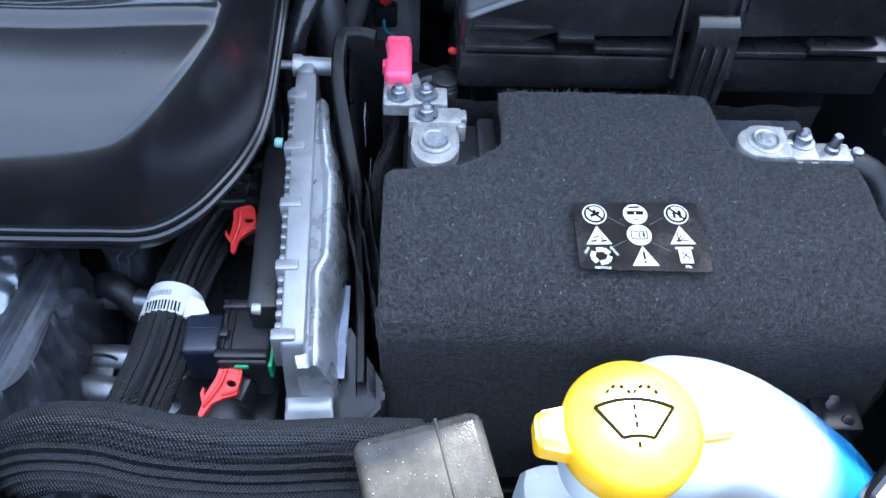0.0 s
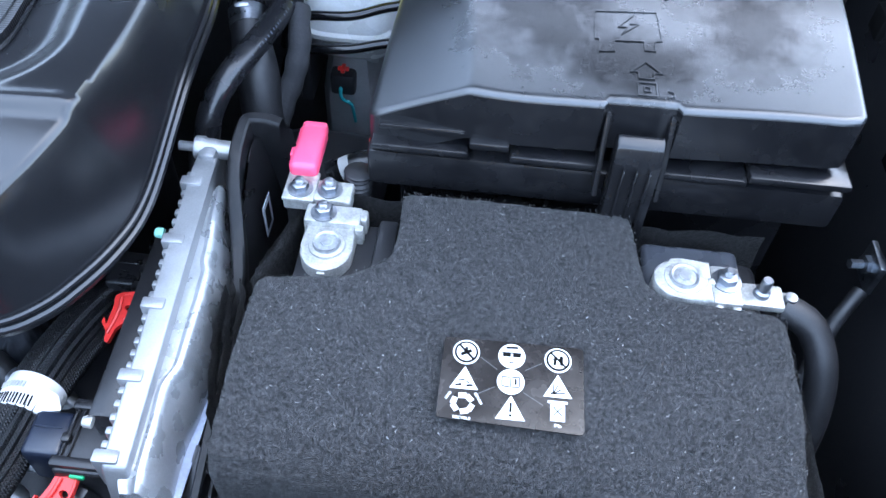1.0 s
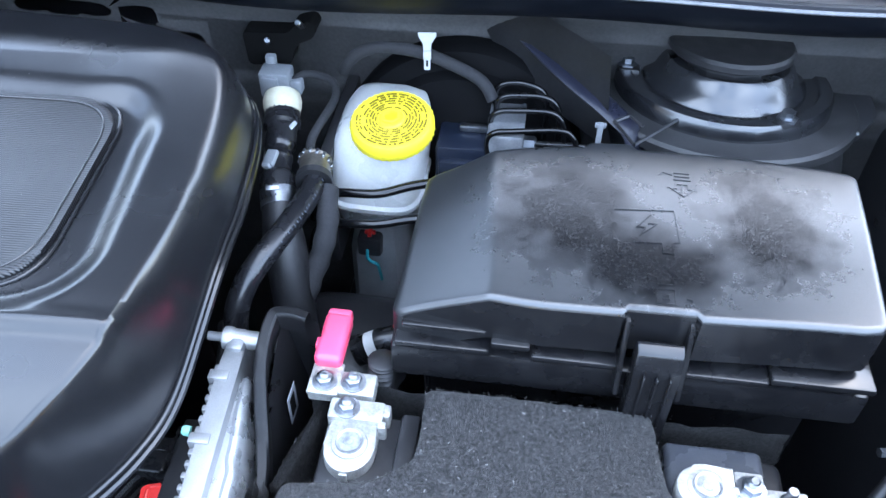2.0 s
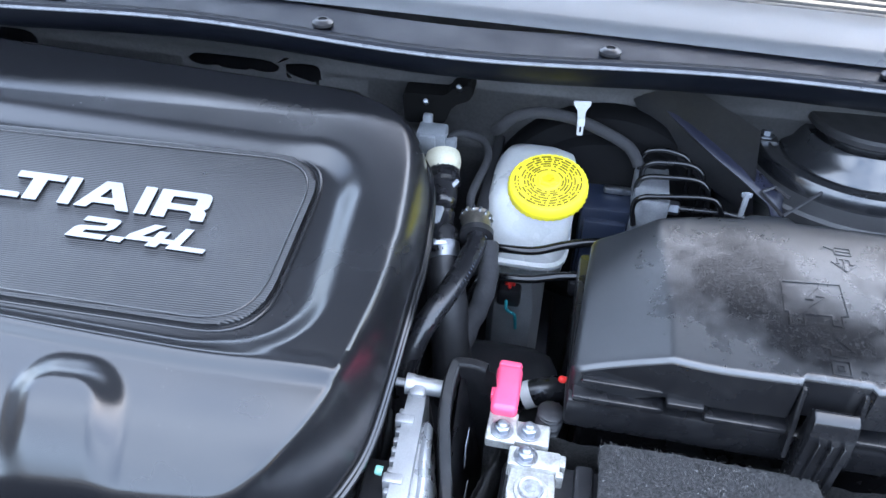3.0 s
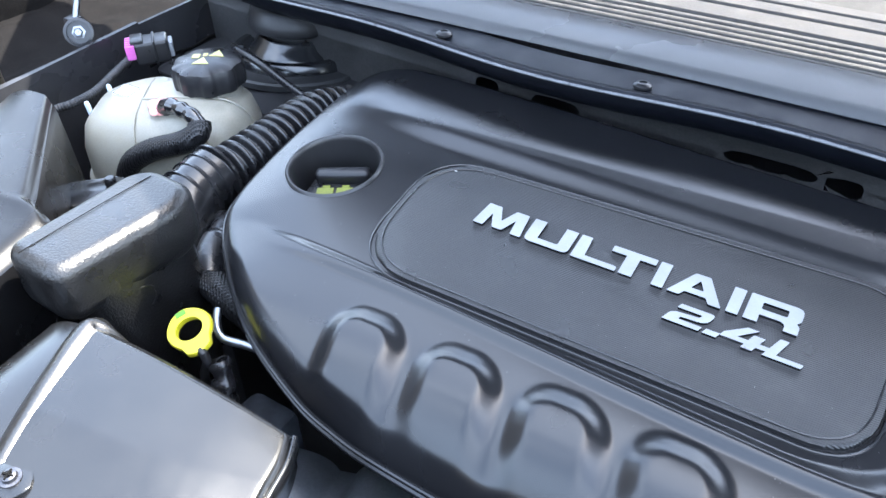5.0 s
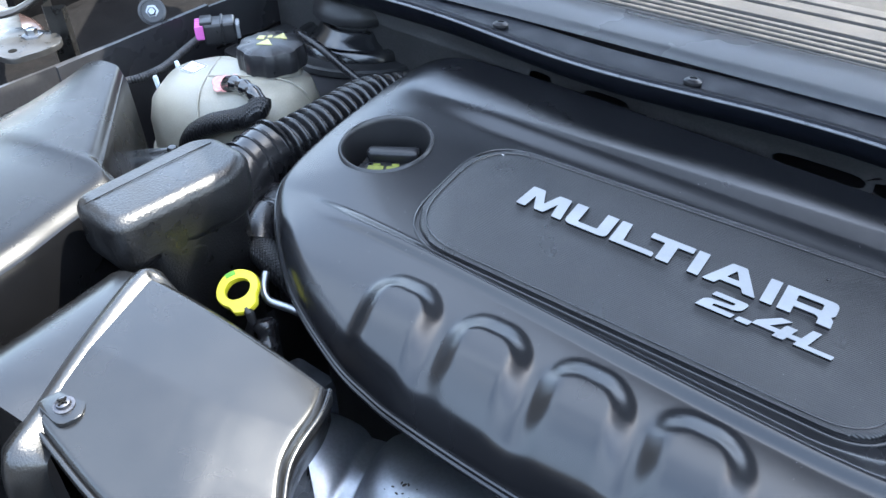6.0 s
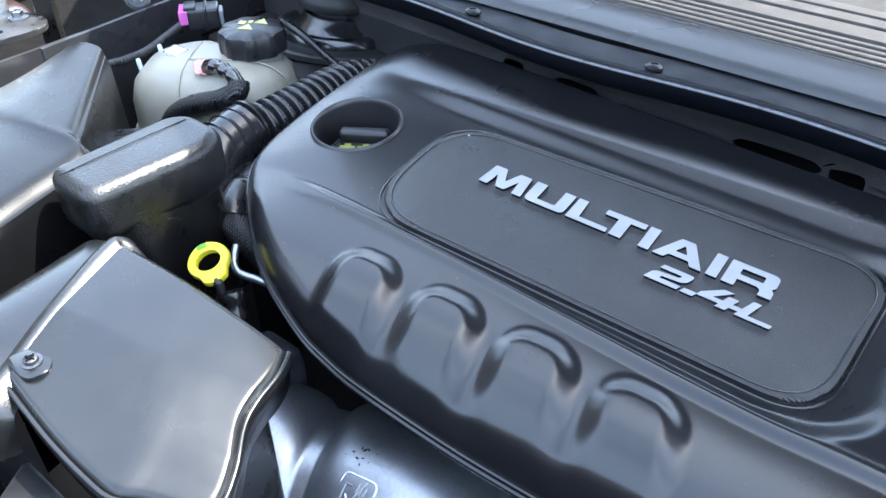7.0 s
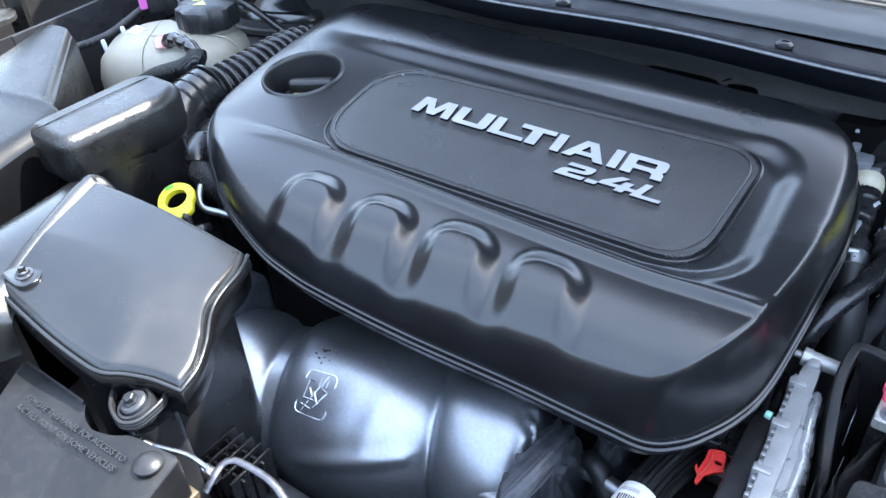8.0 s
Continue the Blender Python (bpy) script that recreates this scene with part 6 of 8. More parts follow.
# two black pipes crossing before the reservoir
for k, (z, ys) in enumerate(((.918, (.668, .668, .676, .684)), (.893, (.655, .656, .660, .664)))):
    b = B()
    tube(b, [(-.090, ys[0], z - .03), (-.083, ys[0] - .002, z - .006), (-.068, ys[0] + .003, z), (-.03, ys[1], z + .006), (.0, ys[2], z + .012), (.03, ys[3], z + .014), (.06, ys[3] + .02, z)], .0042, 10, .004)
    single("brake_pipe", b, PIPEBLACK, "glossy black rubber-coated brake pipe", "pipe", group="brake pipes")


# ---- hoses between the engine and the brake parts ----
hp = thing("coolant_hose", (-0.11, 0.66, 0.75), "black jointed coolant hose with ivory collar and steel clamp", "hose")
b = B()
tube(b, [(-.128, .734, .962), (-.126, .723, .957), (-.122, .703, .951), (-.119, .677, .943), (-.114, .655, .935), (-.110, .640, .928)], .0160, 20, .002, rf=lambda s: 1 + .05 * smooth(.016, .018, s) - .20 * smooth(.024, .027, s) - .10 * smooth(.046, .050, s) + .06 * math.exp(-((s - .058) / .003) ** 2) + .22 * smooth(.074, .078, s))
part("neck", b, HOSE, hp)
b = B()
tube(b, [(-.112, .648, .932), (-.108, .634, .924), (-.101, .615, .903), (-.094, .598, .872), (-.088, .582, .83), (-.085, .57, .75)], .0150, 20, .004, rf=lambda s: 1 + .22 * smooth(.012, .05, s))
part("hose", b, RUBBER, hp)
b = B()
tube(b, [(-.1300, .742, .966), (-.1285, .7355, .963), (-.1265, .726, .958)], .0172, 28, .002, rf=lambda s: .94 + .08 * math.sin(min(1, s / .016) * math.pi))
part("collar", b, IVORY, hp, "ivory plastic collar")
b = B()
tube(b, [(-.1125, .6495, .9325), (-.1085, .6365, .9255)], .0160, 28, .003)
cl = part("hose_clamp", b, ZINC, hp, "steel band clamp")
b = B()
rbox(b, -.006, .006, -.003, .003, -.0015, .0035, .001, 2, Matrix.Translation((-.1135, .640, .944)) @ Euler((radians(30), 0, radians(20))).to_matrix().to_4x4())
part("clamp_lug", b, ZINC, cl)
b = B()
rbox(b, -.0052, .0052, -.008, .008, -.002, .003, .0012, 2, Matrix.Translation((-.1215, .668, .9525)) @ Euler((radians(20), radians(-12), radians(-12))).to_matrix().to_4x4())
rbox(b, -.0035, .0035, -.0105, -.007, -.002, .0045, .001, 2, Matrix.Translation((-.1215, .668, .9525)) @ Euler((radians(20), radians(-12), radians(-12))).to_matrix().to_4x4())
part("joint_lock", b, GREYPLA, hp, "grey quick-release lock")
b = B()
rbox(b, -.002, .002, -.0045, .0045, -.0015, .0012, .0006, 2, Matrix.Translation((-.1115, .706, .961)) @ Euler((radians(20), radians(40), radians(-16))).to_matrix().to_4x4())
part("white_tab", b, GREYPLA, hp, "pale tab")
cn = thing("wiring_plug", (-0.15, 0.79, 0.94), "grey square plug with grey wire beside the engine cover", "wiring plug")
b = B()
rbox(b, -.164, -.134, .775, .797, .938, .966, .003)
rbox(b, -.161, -.151, .793, .801, .952, .974, .002)
rbox(b, -.136, -.124, .779, .792, .942, .957, .002)
part("shell", b, GREYPLA, cn)
b = B()
rbox(b, -.160, -.144, .772, .777, .948, .963, .001)
part("cover_clip", b, GREYPLA, cn)
b = B()
tube(b, [(-.136, .783, .952), (-.125, .793, .957), (-.112, .797, .955), (-.097, .792, .953), (-.089, .775, .95), (-.0895, .752, .95), (-.093, .730, .949), (-.0955, .706, .948), (-.0925, .686, .945), (-.088, .670, .940)], .0040, 10, .004)
part("wire", b, FOAM, cn)
b = B()
tube(b, [(-.130, .780, .948), (-.128, .770, .93), (-.130, .75, .90)], .0016, 8, .004)
part("teal_wire", b, surface("teal_wire_thin", (0.05, 0.45, 0.40), 0.4, bump=0), cn)
hs = thing("heater_hose", (-0.11, 0.62, 0.80), "glossy black hose with faint print and ribbed clamp", "hose")
HS = [(-.0845, .672, .943), (-.0815, .652, .941), (-.084, .630, .940), (-.088, .610, .940), (-.094, .587, .939), (-.103, .565, .934), (-.112, .548, .922), (-.119, .535, .898), (-.123, .525, .85)]
b = B()
tube(b, HS, .0098, 18, .004)
part("hose", b, HOSE, hs)
b = B()
tube(b, [(-.0862, .680, .9432), (-.0845, .670, .9428), (-.0822, .659, .9415)], .0148, 48, .0012, rf=lambda s: 1 - .10 * smooth(.0, .004, s) * smooth(.022, .016, s))
cl = part("clamp", b, surface("ribbed_clamp", (0.24, 0.22, 0.19), 0.30, metal=.9, bump=.1), hs, "ribbed metal clamp")
for k in range(14):
    a = 2 * math.pi * k / 14
    b = B()
    rbox(b, .0135, .0158, -.0013, .0013, -.003, .003, .0005, 1, axis_to((-.0860, .679, .9431), (-.08, -1, -.05)) @ Matrix.Rotation(a, 4, 'Z'))
    part("clamp_tooth", b, ZINC, cl)
b = B()
tube(b, [(-.0828, .662, .942), (-.0820, .656, .941)], .0156, 24, .002)
part("clamp_ring", b, RUBBER, hs)
b = B()
rbox(b, -.0905, -.0785, .700, .85, .80, .935, .003)
part("riser", b, DARK, hs)
rnd = random.Random(8)
for k in range(22):
    t = k / 22 * 4.2 + .8
    i = int(t)
    p = Vector(HS[i]).lerp(Vector(HS[i + 1]), t - i)
    d = (Vector(HS[i + 1]) - Vector(HS[i])).normalized()
    if rnd.random() < .8:
        b = B()
        rbox(b, -.0006, .0004, -.0014 * rnd.uniform(.4, 1), .0012, -.0003, .0003, 0, 1, axis_to(p + d.cross(Vector((0, 0, 1))).normalized() * -.0084 + Vector((0, 0, .0052)), -d.cross(Vector((0, 0, 1))).normalized() * .8 + Vector((0, 0, .55))))
        part("print_bar", b, surface("dim_print", (0.07, 0.08, 0.10), .5, bump=0), hs)
b = B()
tube(b, [(-.071, .658, .934), (-.069, .646, .928), (-.0665, .633, .918), (-.068, .623, .905), (-.072, .616, .890), (-.079, .603, .872), (-.086, .585, .84), (-.095, .57, .78)], .0094, 14, .003, rf=lambda s: 1 + .05 * math.sin(s * 300))
single("foam_wrapped_cable", b, FOAM, "grey foam-wrapped cable beside the reservoir", "cable")
for k in range(7):
    b = B()
    x = -.155 + .008 * k
    tube(b, [(x - .01, .60 - .004 * k, .80), (x, .575 - .006 * k, .835 + .004 * k), (x + .012, .545 - .006 * k, .845), (x + .014, .51, .82), (x + .005, .47, .76)], .0042, 10, .006)
    single("wiring_cable", b, RUBBER, "thin black cable in a bundle beside the engine", "cable", group="cables beside the engine")
b = B()
tube(b, [(-.03, .56, .84), (-.005, .565, .852), (.02, .575, .85)], .012, 16, .004)
tube(b, [(-.031, .5598, .8396), (-.026, .561, .842)], .0135, 16, .003)
single("vacuum_stub", b, HOSE, "short black pipe stub with pale band", "pipe")
b = B()
tube(b, [(-.020, .5615, .845), (-.012, .5633, .849)], .0127, 16, .003)
single("pale_band", b, PAPER, "pale paper band round a black pipe", "band")
b = B()
superbody(b, [(.42, -.06, .60, .09, .10), (.70, -.06, .60, .085, .09), (.80, -.05, .60, .06, .06), (.815, -.05, .60, .04, .04)], 24)
single("gearbox", b, DARK, "dark gearbox housing low in the bay", "gearbox")

# solid black keyhole shape on the firewall, the darkness of an opening put into its colour
kp = thing("firewall_plate", (-.15, .83, .96), "black keyhole-shaped block painted as a dark opening on the firewall", "plate")
b = B()
prism(b, round_poly([(-.185, .989), (-.139, .991), (-.134, 1.000), (-.116, 1.006), (-.111, .998), (-.116, .988), (-.133, .980), (-.141, .957), (-.183, .954)], .004, 4), -.830, -.808, .001, 1, pose(0, 0, 0, 90))
part("opening", b, INKHOLE, kp)
for sx, sz, L in ((-.125, 1.000, .017), (-.160, .981, .007)):
    b = B()
    lathe(b, [(.003, 0), (.003, L - .001), (.002, L), (0, L)], 10, axis_to((sx, .808, sz), (0, -.75, .65)))
    part("stud", b, ZINC, kp)

# body panel arching from the firewall to the strut tower
b = B()
loft(b, [[(.02 + .14 * t, .852 - .03 * t - .05 * t * t, 1.035 - .02 * t), (.05 + .115 * t, .835 - .04 * t - .05 * t * t, .990 - .03 * t), (.075 + .10 * t, .82 - .065 * t, .955 - .03 * t)] for t in [i / 10 for i in range(11)]], thick=.004)
single("panel_bracket", b, BAYPAINT, "dark curved sheet-metal panel beside the booster", "panel", kind="structure")
b = B()
tube(b, [(.055, .86, 1.01), (.085, .835, .995), (.13, .79, .98), (.17, .755, .968), (.19, .74, .95), (.2, .72, .88)], .0125, 12, .006, flat=.35)
single("sealing_strip", b, surface("navy_trim", (0.012, 0.013, 0.022), 0.35, bump=.05, spec=.35), "dark blue-black sealing strip", "trim")


# ---- strut towers ----
SATINMOUNT = surface("satin_mount", (0.010, 0.0105, 0.012), 0.20, var=.15, scale=30, bump=.03, spec=.9)


MATTMOUNT = surface("matt_mount_rubber", (0.020, 0.0205, 0.022), 0.52, var=.2, scale=40, bump=.15, grain=500, dirt=.05)


def strut(cx, cy, z, mirror):
    st = thing("strut_tower", (cx, cy, .60), "black strut tower with domed mount and round rubber cap", "strut tower")
    at = pose(cx, cy, z, -6, 0, 0)
    b = B()
    lathe(b, [(.135, -.35), (.128, -.08), (.118, -.045), (.108, -.035), (.100, -.032)], 56, at)
    part("tower", b, MATTMOUNT, st)
    b = B()
    lathe(b, [(.128, -.040), (.128, -.032), (.125, -.029), (.100, -.027), (.090, -.026), (.0, -.026)], 64, at)
    part("mount_ring", b, MATTMOUNT, st)
    b = B()
    lathe(b, [(.102, -.030), (.101, -.016), (.098, -.012), (.088, -.011), (.086, -.014), (.070, -.016)], 64, at, cap=False)
    part("step_ring", b, SATINMOUNT, st)
    b = B()
    lathe(b, [(.078, -.020), (.075, -.012), (.066, -.006), (.061, .004), (.0575, .008), (0, .008)], 64, at)
    part("dome", b, SATINMOUNT, st)
    b = B()
    lathe(b, [(.046, .006), (.046, .016), (.0, .016)], 40, at, lambda a: 1 + .02 * math.cos(a * 12))
    part("nut_ring", b, BLACK, st)
    b = B()
    lathe(b, [(.055, .014), (.0575, .016), (.0575, .021), (.055, .024), (.02, .025), (0, .025)] if not mirror else [(.058, .014), (.071, .020), (.073, .024), (.072, .034), (.066, .050), (.058, .058), (.03, .062), (0, .063)], 56, at)
    part("cap", b, RUBBER, st, "round rubber cap")
    for a in (-62, 60, 178):
        b = B()
        rbox(b, .078, .100, -.012, .012, -.026, -.010, .004, 2, at @ pose(0, 0, 0, 0, 0, a if not mirror else 180 - a))
        part("bolt_boss", b, BLACK, st)
        b = B()
        lathe(b, [(.0095, -.012), (.0095, -.009), (.006, -.008), (.006, -.003), (0, -.003)], 6, at @ pose(0, 0, 0, 0, 0, a if not mirror else 180 - a) @ pose(.091, 0, 0))
        part("bolt", b, ZINC if a != 60 else BLACK, st)
    return st


strut(.275, .840, .978, False)
b = B()
prism(b, round_poly([(.170, .765), (.215, .738), (.300, .738), (.392, .780), (.42, .82), (.42, .95), (.15, .95), (.16, .82)], .012), .942, .948, .001)
single("strut_shelf", b, BAYPAINT, "dark sheet-metal shelf round the strut tower", "panel", kind="structure")
b = B()
tube(b, [(.170, .768, .950), (.20, .746, .951), (.24, .737, .951), (.30, .738, .951), (.35, .760, .951), (.392, .782, .951)], .0018, 8, .006)
single("shelf_edge", b, surface("worn_metal_edge", (0.25, 0.26, 0.27), 0.35, metal=.5), "worn bright edge of the strut shelf", "trim")
b = B()
for p, q in (((.169, .741), (.185, .709)), ((.185, .709), (.228, .756)), ((.169, .741), (.183, .752)), ((.183, .752), (.194, .738))):
    tube(b, [(*p, .970), ((p[0] + q[0]) / 2, (p[1] + q[1]) / 2, .970), (*q, .970)], .0016, 6, .01)
single("spring_clip", b, surface("dark_spring_steel", (.05, .05, .055), .35, metal=.6), "bent wire clip on the strut shelf", "clip")
strut(-1.112, .872, .962, True)
b = B()
prism(b, round_poly([(-1.28, .72), (-1.02, .70), (-.93, .74), (-.92, .95), (-1.28, .95)], .02), .925, .931, .001)
single("strut_shelf", b, BAYPAINT, "dark sheet-metal shelf round the strut tower", "panel", kind="structure")

# right inner fender details
fbolt = thing("ground_bolt", (.395, .51, .83), "zinc ground bolt with black cable on the inner fender", "bolt")
b = B()
lathe(b, [(.013, 0), (.013, .003), (.0075, .004), (.0075, .011), (.004, .012), (.004, .022), (0, .023)], 6, axis_to((.402, .512, .852), (-1, -.15, .1)))
part("bolt", b, ZINC, fbolt)
b = B()
rbox(b, .396, .401, .495, .525, .835, .866, .001)
part("lug", b, ZINC, fbolt)
b = B()
tube(b, [(.392, .495, .84), (.375, .475, .82), (.36, .45, .80), (.345, .42, .76)], .006, 12, .004)
part("cable", b, RUBBER, fbolt)
# uncut openings: black blocks carry the darkness inside them as colour
for y, z in ((.762, .955), (.715, .935), (.58, .90)):
    b = B()
    rbox(b, .409 + .04 * (y - .58), .4125 + .06 * (y - .58), y - .012, y + .012, z - .012, z + .012, .001)
    single("fender_opening_dark", b, INKHOLE, "black block painted as a dark rectangular opening in the inner fender", "opening", kind="structure")
b = B()
lathe(b, [(.007, 0), (.007, .006), (0, .007)], 6, axis_to((.418, .56, .885), (-1, 0, .2)))
single("fender_bolt", b, ZINC, "small zinc bolt on the inner fender", "bolt")


# ---- heat shield in front of the engine ----
SH_AXIS, SH_FRONT = Vector((.94, .35, 0)).normalized(), Vector((.35, -.94, 0)).normalized()


def shield_point(s, a, lift=0.0):
    """A place on the shield: s along its axis from the stamped can, a degrees up from the level."""
    bow = [h * math.sqrt(max(0.0, 1 - ((s - c) / w) ** 2)) for c, w, h in ((0.0, .078, .024), (.133, .060, .025), (-.136, .042, .014))]
    r = .066 + math.log(sum(math.exp(520 * q) for q in bow) / len(bow)) / 520 + .0020
    r += .0035 * math.exp(-((a - 24 - 130 * s) / 5) ** 2) * smooth(-.06, -.03, s) * smooth(.075, .05, s)      # pressed crease across the can
    r += .0012 * math.exp(-((s - .030 - .0004 * (a - 60)) / .010) ** 2) * smooth(20, 40, a)                   # faint flute
    r -= .040 * smooth(.166, .190, s) + .030 * smooth(-.178, -.215, s)
    crumple = smooth(.146, .168, s) + .6 * smooth(-8, -26, a)
    r -= .007 * crumple * (abs(noise.noise((s * 90, a * .09, 5))) + .6 * abs(noise.noise((s * 210, a * .20, 9))))
    r = 1.13 * (r + .0009 * noise.noise((s * 26, a * .03, 1)) + lift)
    c = Vector((-.492, .336, .763)) + SH_AXIS * (1.13 * s)
    return c + SH_FRONT * (r * math.cos(radians(a)) * 1.12) + Vector((0, 0, r * math.sin(radians(a))))


hsd = thing("heat_shield", (-.49, .30, .65), "dented silver-grey metal heat shield below the engine cover", "heat shield")
b = B()
loft(b, [[tuple(shield_point(-.215 + .408 * i / 170, a)) for i in range(171)] for a in [-40 + 2.0 * k for k in range(86)]], thick=.002)
part("shell", b, SHIELD, hsd, sharp=80)


def on_shield(x, y, lift):
    """A place of the stamped mark, x and y metres from its middle."""
    x, y = x * .99 + y * .14, y * .99 - x * .14
    return shield_point(-.033 + x / 1.13, 57 + math.degrees(y / .097), lift)


b = B()
tube(b, [on_shield(x, y, -.0013) for x, y in round_poly([(-.018, -.021), (.018, -.021), (.018, .021), (-.018, .021)], .007, 5)], .0021, 8, closed=True, raw=True)
pl = part("stamped_frame", b, SHIELD, hsd)
for (ax, ay), (qx, qy) in (((-.010, -.018), (.007, .019)), ((-.012, -.006), (-.012, .012)), ((-.012, .012), (-.005, .012)), ((-.012, -.006), (.002, -.006)), ((-.012, -.012), (.000, -.014)), ((.002, -.012), (.012, .004)), ((.012, .004), (.006, .006)), ((-.002, .002), (.006, -.008)), ((.000, .008), (.001, .016)), ((.004, .007), (.005, .016)), ((.008, .008), (.009, .015)), ((-.008, .004), (-.003, -.002))):
    b = B()
    tube(b, [on_shield(ax + (qx - ax) * k / 4, ay + (qy - ay) * k / 4, -.0003) for k in range(5)], .0012, 6, raw=True)
    part("stamped_line", b, SHIELD, pl)
for k, (ds, da, rr_) in enumerate(((-.046, 81, .0011), (-.037, 83, .0017), (-.040, 83.6, .0011), (-.034, 83.4, .0012), (-.041, 78, .0013), (-.036, 78.5, .0009), (-.030, 77, .0006), (-.037, 75, .0010), (-.052, 79, .0006), (-.026, 82, .0005))):
    b = B()
    m_ = axis_to(shield_point(ds, da, .0002), shield_point(ds, da, .01) - shield_point(ds, da), 40 * k)
    lathe(b, [(rr_, -.0006), (rr_ * .9, .0003), (0, .0004)], 9, m_ @ Matrix.Diagonal((1.6, .8, 1, 1)))
    part("dirt_fleck", b, surface("dried_mud", (.035, .030, .025), .9, bump=.3), hsd, "dried dirt fleck")
b = B()
lathe(b, [(.004, -.001), (.004, .003), (0, .004)], 10, axis_to(shield_point(.105, 12), SH_FRONT + Vector((0, 0, .3))))
part("screw", b, ZINC, hsd)
b = B()
rbox(b, -.60, -.38, .28, .42, .42, .74, .02)
single("exhaust_manifold", b, DARK, "dark exhaust manifold behind the heat shield", "manifold")


def crumpled(name, cx, cy, z0, z1, hx, hy, seed, label):
    b = B()
    superbody(b, [(z0 + (z1 - z0) * k / 14, cx, cy, hx * (1 - .45 * (k / 14) ** 4), hy * (1 - .45 * (k / 14) ** 4)) for k in range(15)], 60, 2.6)
    bmesh.ops.subdivide_edges(b, edges=[e for e in b.edges], cuts=2, use_grid_fill=True)
    for v in b.verts:
        p = v.co
        fold = abs(noise.noise(Vector((p.x * 60, p.y * 28, p.z * 26)) + Vector((seed, 0, 0)))) + .5 * abs(noise.noise(Vector((p.x * 110, p.y * 75, p.z * 70)) + Vector((seed, 3, 0)))) + .2 * abs(noise.noise(p * 230))
        out = Vector((p.x - cx, p.y - cy, .03 if p.z > z1 - .03 else 0)).normalized()
        v.co = p + out * (.009 - .020 * fold)
    fo = thing(name, (cx, cy, z0), label, "insulation")
    part("wrap", b, FOIL, fo, sharp=80)
    b = B()
    tube(b, [(cx + hx * .9, cy - .01, z1 - .03), (cx + hx + .012, cy - .002, z1 - .045), (cx + hx + .016, cy + .004, z1 - .07), (cx + hx + .012, cy + .006, z1 - .10)], .0013, 6, .004)
    part("wire_tie", b, ZINC, fo)


crumpled("foil_insulation", -.268, .302, .50, .868, .028, .092, 3, "crumpled grey foil insulation round the exhaust")
crumpled("foil_insulation", -.238, .400, .50, .830, .024, .035, 8, "crumpled grey foil wrap behind the refrigerant pipes")

# refrigerant pipes
for k, (p, q, z, r) in enumerate((((-.32, .362), (-.205, .354), .808, .0085), ((-.32, .308), (-.205, .306), .806, .0092), ((-.32, .292), (-.205, .279), .804, .0098))):
    b = B()
    tube(b, [(p[0], p[1], z - .01), ((p[0] + q[0]) / 2, (p[1] + q[1]) / 2 + .002, z), (q[0], q[1], z), (q[0] + .04, q[1] - .01, z - .03)], r, 16, .006)
    single("refrigerant_pipe", b, PIPEALU, "dull aluminium refrigerant pipe", "pipe", group="refrigerant pipes")
b = B()
rbox(b, -.246, -.228, .280, .312, .800, .809, .002)
single("pipe_clamp", b, PIPEALU, "flat aluminium clamp joining two pipes", "clamp")
b = B()
tube(b, [(-.250, .366, .80), (-.248, .366, .815), (-.238, .362, .817), (-.230, .358, .81), (-.22, .352, .80)], .011, 14, .004)
single("pipe_grommet", b, RUBBER, "black rubber grommet on an aluminium pipe", "grommet")
b = B()
tube(b, [(-.268, .360, .812), (-.270, .345, .806), (-.272, .33, .80), (-.273, .318, .792)], .0028, 8, .004, flat=.4)
single("foil_strip", b, ZINC, "bright torn foil strip hanging between pipes", "strip")
b = B()
rbox(b, -.34, -.21, .27, .40, .42, .76, .01)
single("compressor", b, DARK, "dark compressor body under the refrigerant pipes", "compressor")


# ---- ribbed harness sleeve with label ----
def ribbed(bm, pts, r, ribs, step=.004, rf=None, depth=.045):
    C = spline(pts, step)
    seg = ribs * 4
    n = len(C)
    t0 = (C[1] - C[0]).normalized()
    nrm = t0.cross(Vector((0, 0, 1))).normalized()
    rings, s = [], 0
    for i in range(n):
        t = (C[min(i + 1, n - 1)] - C[max(i - 1, 0)]).normalized()
        nrm = (nrm - t * nrm.dot(t)).normalized()
        bi = t.cross(nrm)
        s = i / (n - 1)
        ring = []
        for k in range(seg):
            a = 2 * math.pi * k / seg
            rr = r * (rf(s) if rf else 1) * (1 + depth * math.cos(a * ribs))
            ring.append(bm.verts.new(C[i] + nrm * rr * math.cos(a) + bi * rr * math.sin(a)))
        rings.append(ring)
    for a, b_ in zip(rings, rings[1:]):
        for k in range(seg):
            bm.faces.new((a[k], a[(k + 1) % seg], b_[(k + 1) % seg], b_[k]))
    bm.faces.new(list(reversed(rings[0])))
    bm.faces.new(rings[-1])
    return C


har = thing("wiring_harness", (-.15, .22, .78), "thick wiring harness in ribbed black braided sleeve with white label", "wiring harness")
b = B()
HPATH = [(-.150, .470, .80), (-.160, .440, .815), (-.172, .412, .828), (-.181, .367, .838), (-.1855, .320, .843), (-.187, .280, .846), (-.193, .244, .846), (-.205, .210, .830)]
ribbed(b, HPATH, .0180, 22, .004, None, .06)
part("sleeve", b, HARNESS, har)
b = B()
ribbed(b, [(-.200, .235, .835), (-.226, .214, .860), (-.230, .199, .884), (-.210, .197, .899), (-.178, .194, .903), (-.147, .187, .904), (-.102, .183, .905), (-.052, .185, .905), (-.015, .187, .90)], .0225, 26, .004, None, .06)
